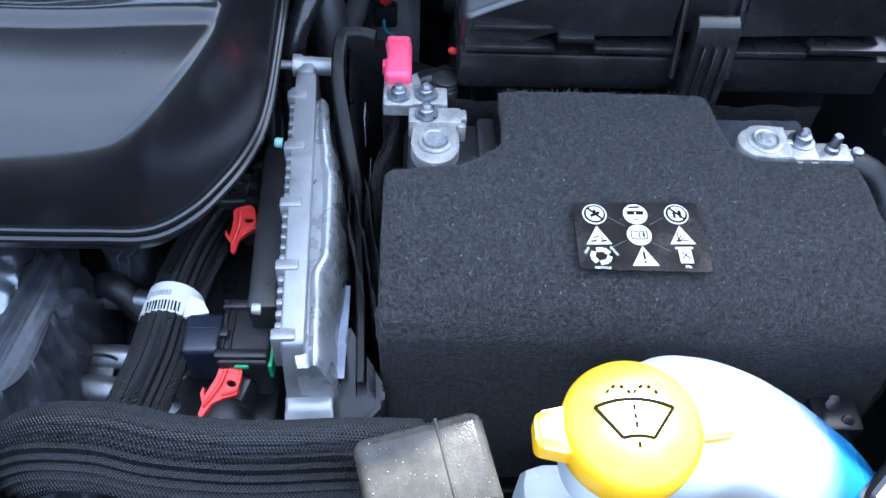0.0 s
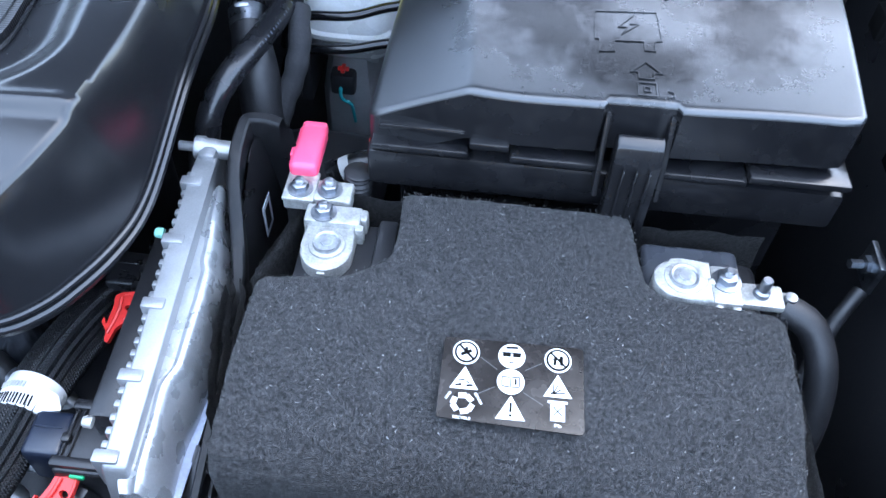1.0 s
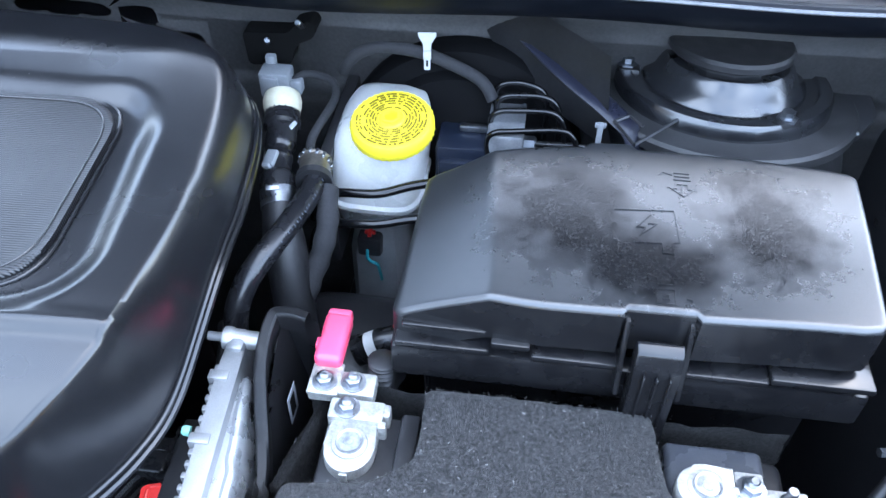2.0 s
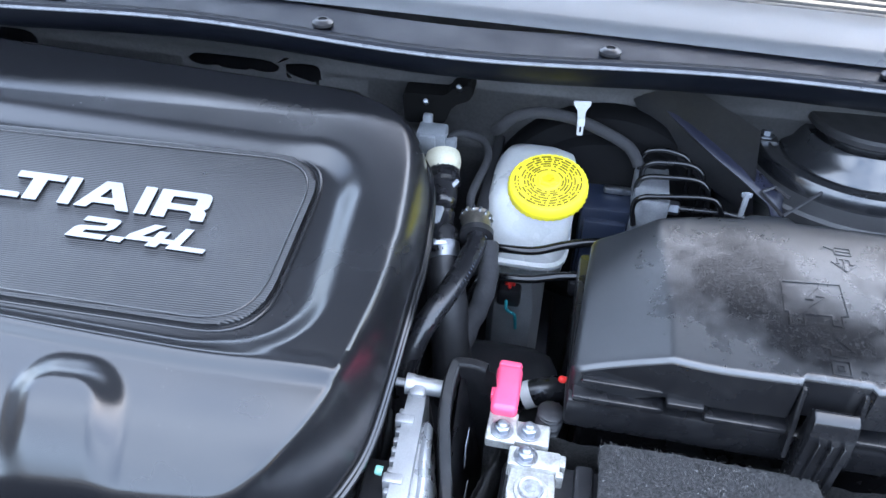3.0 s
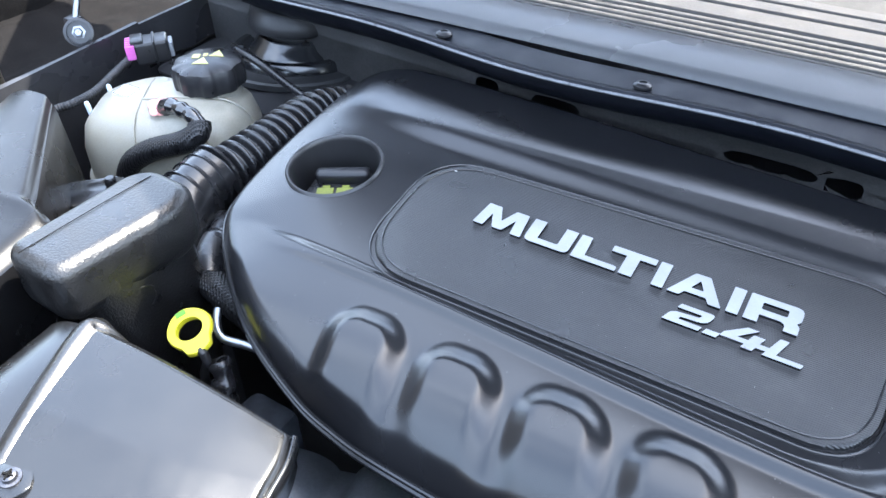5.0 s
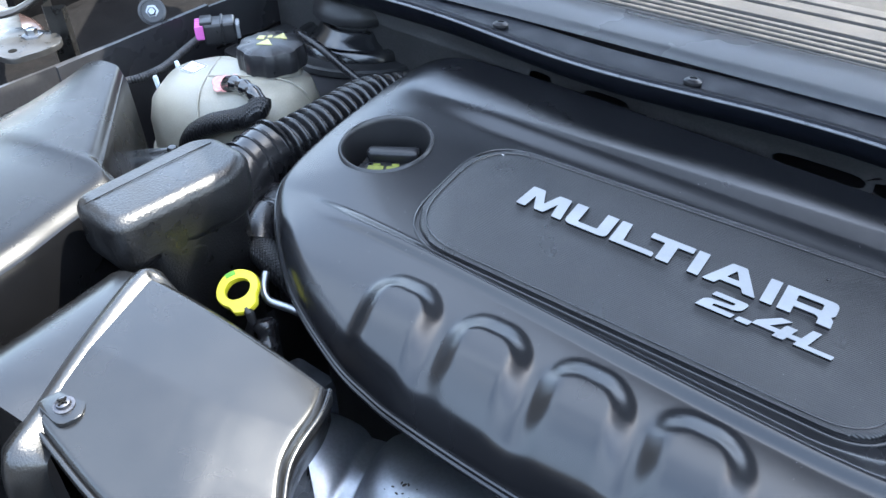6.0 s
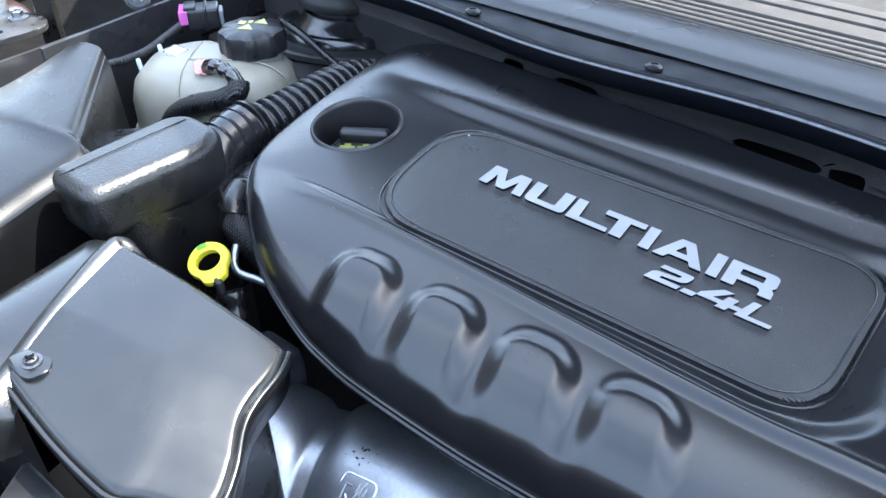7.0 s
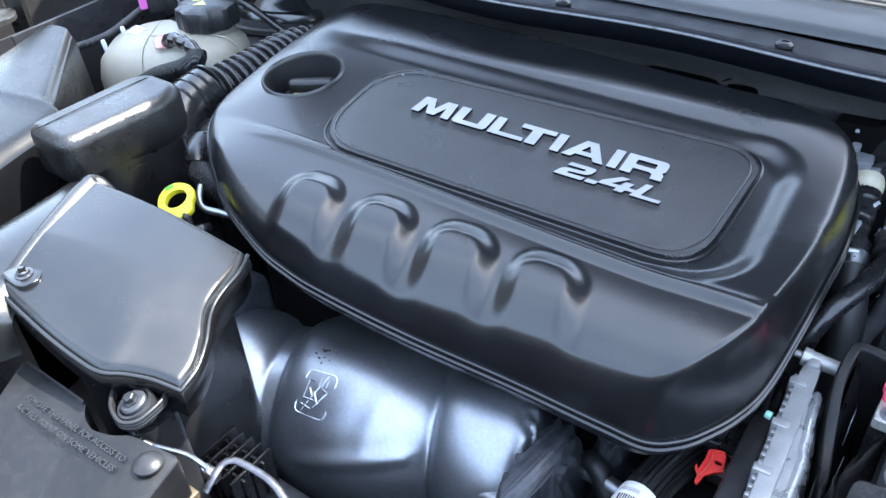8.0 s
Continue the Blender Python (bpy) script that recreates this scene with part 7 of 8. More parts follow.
part("sleeve", b, HARNESS, har)
b = B()
tube(b, [(-.1845, .335, .842), (-.1855, .322, .843), (-.1862, .311, .8435)], .0192, 40, .003)
lb = part("paper_label", b, PAPER, har, "white wrapped label with barcode")
b = B()
prism(b, round_poly([(-.180, .309), (-.156, .314), (-.162, .324), (-.180, .332)], .002), .8555, .8562)
part("label_flag", b, PAPER, lb)
for k in range(11):
    b = B()
    xx = -.197 + .0021 * k
    zz = .843 + math.sqrt(max(0, .0194 ** 2 - (xx + .1858) ** 2))
    rbox(b, xx - .0004 - .0003 * (k % 3 == 0), xx + .0004, .3125, .320, zz - .0016, zz + .0006, 0, 1)
    part("print_bar", b, INKHOLE, lb)
b = B()
for k in range(8):
    xx = -.199 + .0022 * k
    zz = .843 + math.sqrt(max(0, .0194 ** 2 - (xx + .185) ** 2))
    rbox(b, xx - .0007, xx + .0007, .3245, .3285, zz - .0016, zz + .0006, 0, 1)
part("print_row", b, surface("grey_print", (0.30, 0.30, 0.30), .5, bump=0), lb)

# ---- dusty latch box and washer filler at the front ----
lbx = thing("latch_box", (-.01, .16, .80), "dusty black plastic box catching the sun", "plastic box")
b = B()
MLB = Matrix.Translation((-.01, .165, .93)) @ Euler((radians(14), radians(-4), radians(14))).to_matrix().to_4x4()
rbox(b, -.034, .030, -.045, .024, -.03, .022, .006, 3, MLB)
part("body", b, SUNNED, lbx)
b = B()
rbox(b, .0065, .0085, -.045, .0245, .0205, .0228, .0008, 1, MLB)
part("rib", b, SUNNED, lbx)
b = B()
rnd = random.Random(12)
for k in range(70):
    x, y, q = rnd.uniform(-.031, .027), rnd.uniform(-.041, .021), rnd.uniform(.00012, .00038)
    lathe(b, [(q, .0218), (q * .6, .0226), (0, .0227)], 5, MLB @ pose(x, y, 0, 0, 0, 30 * k))
part("dust_specks", b, surface("white_dust", (.5, .48, .44), .8, bump=0), lbx, "white dust specks", kind="stuff")
for x0 in (-.022, .014):
    b = B()
    tube(b, [MLB @ Vector((x0 - .016, -.030, .020)), MLB @ Vector((x0 - .010, -.024, .027)), MLB @ Vector((x0, -.022, .029)), MLB @ Vector((x0 + .012, -.023, .026)), MLB @ Vector((x0 + .017, -.030, .018))], .0038, 10, .003)
    part("loop", b, HOSE, lbx)
b = B()
rbox(b, -.04, .02, .10, .19, .42, .91, .006)
single("radiator_end", b, DARK, "dark radiator end tank low at the front", "radiator")

wf = thing("washer_filler", (.12, .19, .75), "translucent washer filler neck with yellow cap in the sun", "washer bottle")
b = B()
tube(b, [(.090, .188, .918), (.104, .196, .916), (.130, .205, .904), (.155, .208, .889), (.182, .206, .870), (.205, .203, .850), (.235, .20, .818), (.255, .20, .76)], .036, 36, .004, rf=lambda s: .86 + .28 * smooth(0, .04, s))
part("neck", b, fluid_filled("washer_neck_with_fluid", (0.62, 0.68, 0.72), (0.02, 0.17, 0.40), .060, .110), wf, "pale neck tinted by blue washer fluid", sharp=60)
b = B()
lathe(b, [(.0285, -.03), (.0290, -.004), (.0285, .006)], 40, pose(.088, .185, .928, 4))
part("collar", b, WASHER, wf)
MW = axis_to((.0885, .185, .938), (.0, -.07, 1))
b = B()
lathe(b, [(.0345, -.004), (.0352, .0), (.0352, .012), (.0335, .0165), (.0305, .019), (.012, .0205), (0, .0208)], 64, MW)
wc = part("cap", b, YELLOW2, wf, "yellow snap cap with wiper symbol")
b = B()
prism(b, round_poly([(-.0485, -.012), (-.030, -.016), (-.030, .010), (-.0485, .006)], .004), .002, .0145, .002, 2, MW)
part("tab", b, YELLOW2, wc)
b = B()
prism(b, round_poly([(.030, -.007), (.052, -.004), (.052, .000), (.030, .003)], .002), .004, .010, .001, 2, MW)
part("hinge_strap", b, YELLOW2, wc)
b = B()
prism(b, round_poly([(-.046, -.008), (-.037, -.009), (-.037, .003), (-.046, .003)], .002), .0135, .0152, .0005, 1, MW)
part("tab_recess", b, YELLOW2, wc)


def cap_bar(ax, ay, bx_, by_, w):
    b = B()
    d = Vector((bx_ - ax, by_ - ay)).normalized()
    nn = Vector((-d.y, d.x)) * w / 2
    zf = .0205
    prism(b, [(ax - nn.x, ay - nn.y), (bx_ - nn.x, by_ - nn.y), (bx_ + nn.x, by_ + nn.y), (ax + nn.x, ay + nn.y)], zf - .003, zf + .0004, m=MW)
    part("wiper_symbol", b, INKHOLE, wc)


arc1 = [(-.0195 + .039 * i / 10, .0105 - .0042 * ((i - 5) / 5) ** 2) for i in range(11)]
arc2 = [(-.0075 + .015 * i / 6, -.0085 - .0012 * ((i - 3) / 3) ** 2) for i in range(7)]
for arc in (arc1, arc2):
    b = B()
    prism(b, [(x, y - .0008) for x, y in arc] + [(x, y + .0008) for x, y in reversed(arc)], .0175, .0209, m=MW)
    part("wiper_symbol", b, INKHOLE, wc)
cap_bar(-.0195, .0063, -.0075, -.0097, .0016)
cap_bar(.0195, .0063, .0075, -.0097, .0016)
for y0, y1 in ((.0075, .0048), (.0030, .0002), (-.0015, -.0045), (-.0115, -.0142)):
    cap_bar(0, y0, 0, y1, .0014)
for s in (-1, 1):
    for k in range(4):
        a0, a1 = math.radians(20 + 40 * k), math.radians(38 + 40 * k)
        cx, cy, r = s * .0068, .0115, .0062
        cap_bar(cx + r * math.cos(a0), cy + r * math.sin(a0), cx + r * math.cos(a1), cy + r * math.sin(a1), .0013)
b = B()
rbox(b, .05, .30, .16, .24, .42, .80, .02)
single("washer_bottle", b, WASHER, "pale washer bottle low behind the bumper", "washer bottle")

# headlamp housing corner and brackets at the front right
hlh = thing("headlamp_housing", (.30, .18, .60), "glossy black headlamp housing corner at the front", "headlamp housing")
HLO = round_poly([(.206, .156), (.262, .205), (.42, .29), (.44, .10), (.21, .06)], .006)
b = B()
prism(b, HLO, .60, .928, .004, 3)
part("lens", b, HEADLAMP, hlh)
b = B()
tube(b, [(x, y, .926) for x, y in HLO], .0035, 8, raw=True, closed=True)
part("rim", b, HEADLAMP, hlh)
b = B()
prism(b, round_poly([(.118, .150), (.176, .158), (.178, .135), (.112, .132)], .003), .80, .925, .002)
single("front_bracket", b, SUNNED, "dusty black bracket in a sunlit tone beside the washer neck", "bracket")
b = B()
rbox(b, .020, .058, .125, .165, .70, .895, .003)
single("front_bracket", b, PIPEALU, "grey metal bracket below the washer cap", "bracket")
b = B()
for p in ((.255, .255, .842), (.262, .262, .835), (.27, .25, .83)):
    lathe(b, [(.004, 0), (.004, .004), (0, .005)], 8, axis_to(p, (-.2, -.6, 1)))
rbox(b, .248, .28, .242, .27, .42, .832, .003)
single("riveted_bracket", b, BLACK, "dark bracket with small rivets beside the battery", "bracket")

# ---- air cleaner and ducts ----
ac = thing("air_cleaner", (-.62, .18, .75), "large satin black air cleaner housing with raised rib and screw", "air cleaner")
A_, C_, D_, E_ = Vector((-.738, .245, 1.037)), Vector((-.548, .259, 1.015)), Vector((-.676, .098, 1.026)), Vector((-.484, .124, .997))
AC_FRONT = spline([D_, (-.612, .0925, 1.0205), (-.566, .0925, 1.0135), (-.541, .095, 1.011), (-.526, .106, 1.0075), (-.507, .1165, 1.003), E_], .002)
AC_SIDE = spline([C_, (-.536, .237, 1.008), (-.523, .196, 1.001), (-.500, .166, .997), (-.488, .145, .996), E_], .002)


def along(C, t):
    k = min(len(C) - 1.0001, max(0, t * (len(C) - 1)))
    i = int(k)
    return C[i].lerp(C[i + 1], k - i)


def ac_point(s, t):
    """s from the rib to the far side, t from the back edge to the front."""
    back, front, near, far = A_.lerp(C_, s), along(AC_FRONT, s), A_.lerp(D_, t), along(AC_SIDE, t)
    p = back.lerp(front, t) + near.lerp(far, s) - A_.lerp(C_, s).lerp(D_.lerp(E_, s), t)
    back_z = 1.0385 + (C_.z - 1.0385) * s ** 2 + .001 * math.sin(math.pi * s)
    t0 = .56 - .10 * math.sin(math.pi * s) - .26 * s ** 3
    p.z = back_z + (front.z - back_z) * max(0.0, (t - t0) / (1 - t0)) ** 1.25
    return p


b = B()
NS, NT = 120, 100
rows = []
for j in range(NT + 1):
    rows.append([])
    for i in range(NS + 1):
        s, t = i / NS, j / NT
        p = ac_point(s, t)
        # rounded brim
        d = min((1 - s) * .20, t * .165 if t < .5 else (1 - t) * .165)
        p.z -= .006 * (1 - smooth(0, .010, d)) ** 2
        rows[-1].append(tuple(p))
loft(b, rows)
# skirt
per = [rows[0][i] for i in range(NS + 1)] + [rows[j][NS] for j in range(1, NT + 1)] + [rows[NT][i] for i in range(NS - 1, -1, -1)]
cen = Vector((-.62, .18, 0))
sk = []
for dz, gr in ((0, 1.0), (-.005, 1.012), (-.012, 1.012), (-.015, .985), (-.032, .975)):
    sk.append([(cen.x + (p[0] - cen.x) * gr, cen.y + (p[1] - cen.y) * gr, p[2] + dz) for p in per])
loft(b, sk)
bmesh.ops.remove_doubles(b, verts=b.verts, dist=.0004)
part("lid", b, AIRBOX, ac, sharp=50)
# moulded brim along the front and the far side
b = B()
BR = [Vector((p.x, p.y, p.z - .004)) for p in [ac_point(k / 80, 1) for k in range(81)] + [ac_point(1, k / 60) for k in range(59, -1, -1)]]
tube(b, [p for i, p in enumerate(BR) if i == 0 or (p - BR[i - 1]).length > 1e-4], .0021, 10, raw=True)
part("brim", b, AIRBOX, ac, sharp=80)
# wide flattened rib with a rounded back end
b = B()
rows = []
RB = [A_ + Vector((.010, .010, -.026)), A_ + Vector((.004, .004, -.008)), A_ + Vector((-.006, -.003, .003)), A_.lerp(D_, .10) + Vector((-.010, 0, .005)), A_.lerp(D_, .3) + Vector((-.010, 0, .005)), A_.lerp(D_, .6) + Vector((-.008, 0, .004)), A_.lerp(D_, .9) + Vector((-.006, 0, .000)), D_ + Vector((.003, -.018, -.003)), D_ + Vector((.008, -.030, -.020)), D_ + Vector((.010, -.034, -.05))]
RBC = spline(RB, .003)
for i, p in enumerate(RBC):
    w = .0155 * (.75 + .25 * smooth(0, .15, i / len(RBC)))
    d = (RBC[min(i + 1, len(RBC) - 1)] - RBC[max(i - 1, 0)]).normalized()
    side = Vector((d.y, -d.x, 0)).normalized()
    up = side.cross(d).normalized()
    rows.append([tuple(p + side * w * u + up * (.0110 * (1 - abs(u) ** 1.6) - .0085)) for u in [-1.25 + 2.5 * k / 20 for k in range(21)]])
loft(b, rows)
part("rib", b, AIRRIB, ac, sharp=80)
# duct side left of the rib
b = B()
rows = []
for j in range(31):
    t = j / 30
    r0 = A_.lerp(D_, t)
    l0 = Vector((-.84, .235, 1.0)).lerp(Vector((-.80, .075, 1.03)), t)
    rows.append([tuple(r0.lerp(l0, i / 24) + Vector((0, 0, -.006 + .010 * math.sin(math.pi * min(1, i / 24 * .8)) - .03 * (i / 24) ** 4))) for i in range(25)])
loft(b, rows)
per = [rows[0][i] for i in range(25)] + [rows[j][24] for j in range(1, 31)] + [rows[30][i] for i in range(23, -1, -1)]
loft(b, [per, [(p[0], p[1], p[2] - .01) for p in per], [(p[0] * .99 - .007, p[1], .80) for p in per]])
bmesh.ops.remove_doubles(b, verts=b.verts, dist=.0004)
part("duct", b, AIRBOX, ac, sharp=50)
ps = ac_point(.075, .85)
b = B()
prism(b, round_poly([(ps.x - .018, ps.y - .012), (ps.x + .016, ps.y - .013), (ps.x + .021, ps.y + .004), (ps.x + .004, ps.y + .016), (ps.x - .012, ps.y + .012)], .007, 4), ps.z - .010, ps.z + .0016, .001, 2)
part("screw_pad", b, AIRBOX, ac)
b = B()
lathe(b, [(.0078, 0), (.0078, .0014), (.0055, .0018), (.005, .0045), (.003, .0052), (.0028, .0042), (0, .0042)], 20, pose(ps.x + .002, ps.y, ps.z + .0014, 4, 4))
sc = part("screw", b, DULLSTEEL, ac, "cross-head screw")
for a in (20, 110):
    b = B()
    rbox(b, -.0042, .0042, -.0007, .0007, .0044, .0058, .0002, 1, pose(ps.x + .002, ps.y, ps.z + .0014, 4, 4) @ pose(0, 0, 0, 0, 0, a))
    part("cross_slot", b, INKHOLE, sc)
b = B()
prism(b, round_poly([(-.735, .235), (-.562, .243), (-.538, .165), (-.538, .138), (-.560, .114), (-.640, .112)], .015), .42, .985, .004, top=lambda x, y: .972 if x > -.58 else 1.0)
part("lower_box", b, BLACK, ac)
# rubber mount with bolt
mt_ = thing("rubber_mount", (-.512, .10, .90), "black rubber mount with bolt in a bent bracket loop", "rubber mount")
MB = pose(-.512, .099, .984, 14, -8, 0)
b = B()
lathe(b, [(.0152, -.012), (.0152, .000), (.0144, .002), (.0122, .002), (.0122, -.003), (0, -.003)], 32, MB)
part("bush", b, RUBBER, mt_)
b = B()
lathe(b, [(.0108, -.003), (.0108, .004), (.0094, .0055), (.0, .0055)], 32, MB)
part("sleeve", b, surface("grey_bush", (0.028, 0.03, 0.036), .45, bump=.1), mt_)
b = B()
lathe(b, [(.0068, .0055), (.0068, .0068), (.0048, .0072), (.0048, .0110), (.0040, .0118), (0, .0118)], 6, MB)
part("bolt", b, surface("dark_bolt", (.05, .055, .06), .38, metal=.8), mt_)
b = B()
LOOP = spline([(-.543, .112, .984), (-.541, .100, .984), (-.532, .090, .983), (-.521, .084, .983), (-.508, .082, .982), (-.499, .089, .982), (-.497, .102, .983), (-.499, .116, .984), (-.508, .123, .985)], .003)
for dz in (0, -.003, -.006):
    tube(b, [p + Vector((0, 0, dz)) for p in LOOP], .0019, 8, raw=True)
part("bracket_loop", b, BLACK, mt_, sharp=60)
b = B()
prism(b, round_poly([(-.545, .112), (-.530, .091), (-.508, .086), (-.500, .100), (-.502, .126), (-.53, .130)], .006), .42, .960, .002)
part("post", b, BLACK, mt_)
b = B()
prism(b, [(-.506, .080), (-.490, .085), (-.491, .097), (-.498, .090)], .950, .9515)
part("label", b, PAPER, mt_, "small white and blue label")

# resonator
rs = thing("air_resonator", (-.83, .32, .85), "grained black plastic air resonator box with seam", "air resonator")
b = B()
o = round_poly([(-.874, .249), (-.796, .247), (-.787, .378), (-.803, .407), (-.858, .408), (-.875, .388)], [.02, .02, .06, .05, .05, .04], 8)
rings = []
for ins, z in [(.006, 1.000), (.0015, 1.006), (0, 1.014)] + [(.014 * (1 - math.cos(a)), 1.046 + .014 * math.sin(a)) for a in [radians(11.25 * k) for k in range(9)]]:
    rings.append([b.verts.new((x, y, z)) for x, y in inset(o, ins)])
for a, c in zip(rings, rings[1:]):
    for i in range(len(o)):
        b.faces.new((a[i], a[(i + 1) % len(o)], c[(i + 1) % len(o)], c[i]))
b.faces.new(rings[-1])
part("top", b, GRAINED, rs, sharp=50)
b = B()
tube(b, [(-.8480, .2525, 1.0603), (-.8475, .30, 1.0608), (-.847, .35, 1.0608), (-.846, .393, 1.0603)], .0004, 6, .01)
part("seam", b, INKHOLE, rs)
b = B()
superbody(b, [(.72, -.845, .365, .030, .040), (.86, -.838, .350, .036, .050), (.96, -.834, .338, .040, .060), (1.02, -.832, .325, .040, .070)], 32, 4)
part("body", b, GRAINED, rs)
b = B()
lathe(b, [(.014, 0), (.014, .002), (.012, .0022), (.012, .0012), (0, .0012)], 28, axis_to((-.7955, .318, .985), (1, -.15, -.08)))
part("round_mark", b, GRAINED, rs)

# smooth box along the left inner fender
lbox = thing("fender_air_duct", (-1.05, .28, .70), "large smooth black plastic duct along the fender", "air duct")


def duct_row(t):
    """Edge points of the duct: ridge beside the tank, running to the front."""
    return Vector((-1.128, .468, 1.036)).lerp(Vector((-.947, .323, 1.038)), t)


b = B()
rows = []
FR = [duct_row(i / 12) for i in range(13)] + [Vector((-.925, .320, 1.038)), Vector((-.908, .314, 1.036)), Vector((-.899, .295, 1.034)), Vector((-.885, .245, 1.034)), Vector((-.868, .19, 1.034)), Vector((-.858, .12, 1.032)), Vector((-.855, .03, 1.03)), Vector((-.855, -.02, 1.03))]
FRs = spline(FR, .006)
for i, p in enumerate(FRs):
    k = i / (len(FRs) - 1)
    q = Vector((-1.262 + .01 * k, .45 - .47 * k, .975))
    row = []
    for j in range(31):
        u = (j / 30) ** 1.7
        w = p.lerp(q, u)
        w.z += .022 * math.sin(math.pi * min(1, u * 1.1)) - .010 * (1 - smooth(0, .07, u)) ** 2
        row.append(tuple(w))
    rows.append(row)
loft(b, rows)
part("top", b, DUCT, lbox, sharp=80)
b = B()
loft(b, [[(p.x + dx * .6, p.y + dx * .8, p.z + dz) for p in FRs] for dx, dz in ((0, -.010), (.0016, -.014), (.0024, -.022), (.004, -.06), (.010, -.30))])
part("side", b, DUCT, lbox, sharp=80)

# ledge between the duct and the resonator
lg = thing("duct_bracket", (-1.04, .43, .90), "black plastic bracket ledge beside the resonator", "bracket")
b = B()
prism(b, round_poly([(-1.075, .400), (-1.080, .425), (-1.035, .472), (-.995, .462), (-1.030, .398)], .006, 3), .945, .953, .002, 2)
part("ledge", b, FUSEBLACK, lg)
b = B()
lathe(b, [(.007, 0), (.007, .008), (.005, .011), (0, .011)], 14, pose(-1.028, .452, .953))
part("peg", b, FUSEBLACK, lg)
b = B()
prism(b, round_poly([(-1.068, .410), (-1.040, .440), (-1.012, .450), (-1.034, .408)], .004, 3), .42, .945)
part("post", b, BLACK, lg)

# coolant tank
ct = thing("coolant_tank", (-1.07, .59, .86), "translucent cream coolant expansion tank with black cap", "coolant tank", m=pose(-1.09, .60, .86, 0, 0, 36))
b = B()
superbody(b, [(.0, 0, 0, .094, .070), (.012, 0, 0, .112, .083), (.028, 0, 0, .116, .087), (.030, 0, 0, .121, .092), (.036, 0, 0, .121, .092), (.038, 0, 0, .116, .087), (.08, 0, 0, .115, .086), (.105, 0, 0, .108, .081), (.122, 0, 0, .092, .069), (.131, 0, 0, .067, .052), (.134, 0, 0, .03, .03)], 56, 2.7)
for v in b.verts:
    x, y, z = v.co
    v.co.z -= .006 * math.exp(-((x + .005) / .006) ** 2) * smooth(.05, .12, z)
    v.co.y -= .010 * math.exp(-((x - .01) / .02) ** 2) * (-1 if y < 0 else 0) * smooth(.02, .06, z)
tk = part("tank", b, CREAM, ct, local=True, sharp=60)
b = B()
tube(b, [(-.026, -.0875, .040), (-.026, -.0868, .08), (-.026, -.082, .105), (-.026, -.068, .1235), (-.026, -.045, .1318), (-.026, .0, .1345), (-.026, .045, .1318)], .0014, 8, .004)
part("moulding_seam", b, CREAM, tk, local=True)
b = B()
tube(b, [(.1165, -.02, .05), (.112, -.02, .095), (.098, -.02, .118), (.075, -.02, .130), (.03, -.02, .1345), (-.026, -.02, .1348)], .0012, 8, .004)
part("moulding_seam", b, CREAM, tk, local=True)
b = B()
lathe(b, [(.038, .10), (.038, .130), (.034, .134), (.0, .134)], 40, pose(.056, .021, 0))
part("neck", b, CREAM, ct, local=True)
b = B()
lathe(b, [(.041, .132), (.0465, .134), (.0475, .139), (.0475, .156), (.045, .163), (.038, .166), (.012, .167), (0, .167)], 120, pose(.056, .021, 0), lambda a: 1 + .032 * math.tanh(2.5 * math.cos(a * 9)) - .03)
cc = part("cap", b, BLACK, ct, "black lobed screw cap with pale symbols", local=True)
for pts in (((.040, .008), (.062, .006), (.052, .026)), ((.058, .030), (.078, .027), (.069, .046)), ((.036, .026), (.046, .025), (.047, .036), (.037, .037)), ((.050, .030), (.056, .030), (.056, .038), (.050, .038))):
    b = B()
    prism(b, pts, .1662, .1678)
    part("symbol", b, surface("pale_symbol", (0.40, 0.37, 0.15), .5, bump=0), cc, local=True)
b = B()
prism(b, round_poly([(-.072, .004), (-.046, -.012), (-.034, .014), (-.062, .032)], .003), .118, .1335)
lb = part("label", b, WHITE, ct, "square white label", local=True)
for seg in (((-.070, .004), (-.047, -.010)), ((-.047, -.010), (-.036, .013)), ((-.036, .013), (-.061, .030)), ((-.061, .030), (-.070, .004)), ((-.050, .008), (-.045, .013))):
    b = B()
    bar(b, *seg[0], *seg[1], .0010, .133, .1339)
    part("print_line", b, INKHOLE, lb, local=True)
b = B()
for dx, dy, q in ((0, 0, .017), (-.012, .006, .010), (.009, .011, .011), (-.006, -.010, .010)):
    lathe(b, [(q, .0), (q * .9, .0010), (0, .0014)], 18, pose(.004 + dx, -.038 + dy, .1325, 8, 0, 10) @ Matrix.Diagonal((.75, 1.2, 1, 1)))
part("pink_stain", b, surface("pink_residue", (0.60, 0.26, 0.24), .6, var=.2, scale=120), tk, "dried pink coolant stain", local=True)
for x, y in ((-.096, .004), (-.073, .035)):
    b = B()
    lathe(b, [(.0036, .08), (.0034, .120 if x < -.08 else .128), (.0025, .123 if x < -.08 else .131), (0, .123 if x < -.08 else .131)], 12, pose(x, y, 0, 0, -6))
    part("peg", b, surface("pale_peg", (.55, .62, .68), .4, sub=.3), ct, local=True)
b = B()
rbox(b, -1.15, -.98, .52, .66, .42, .862, .01)
single("tank_bracket", b, DARK, "dark bracket under the coolant tank", "bracket")

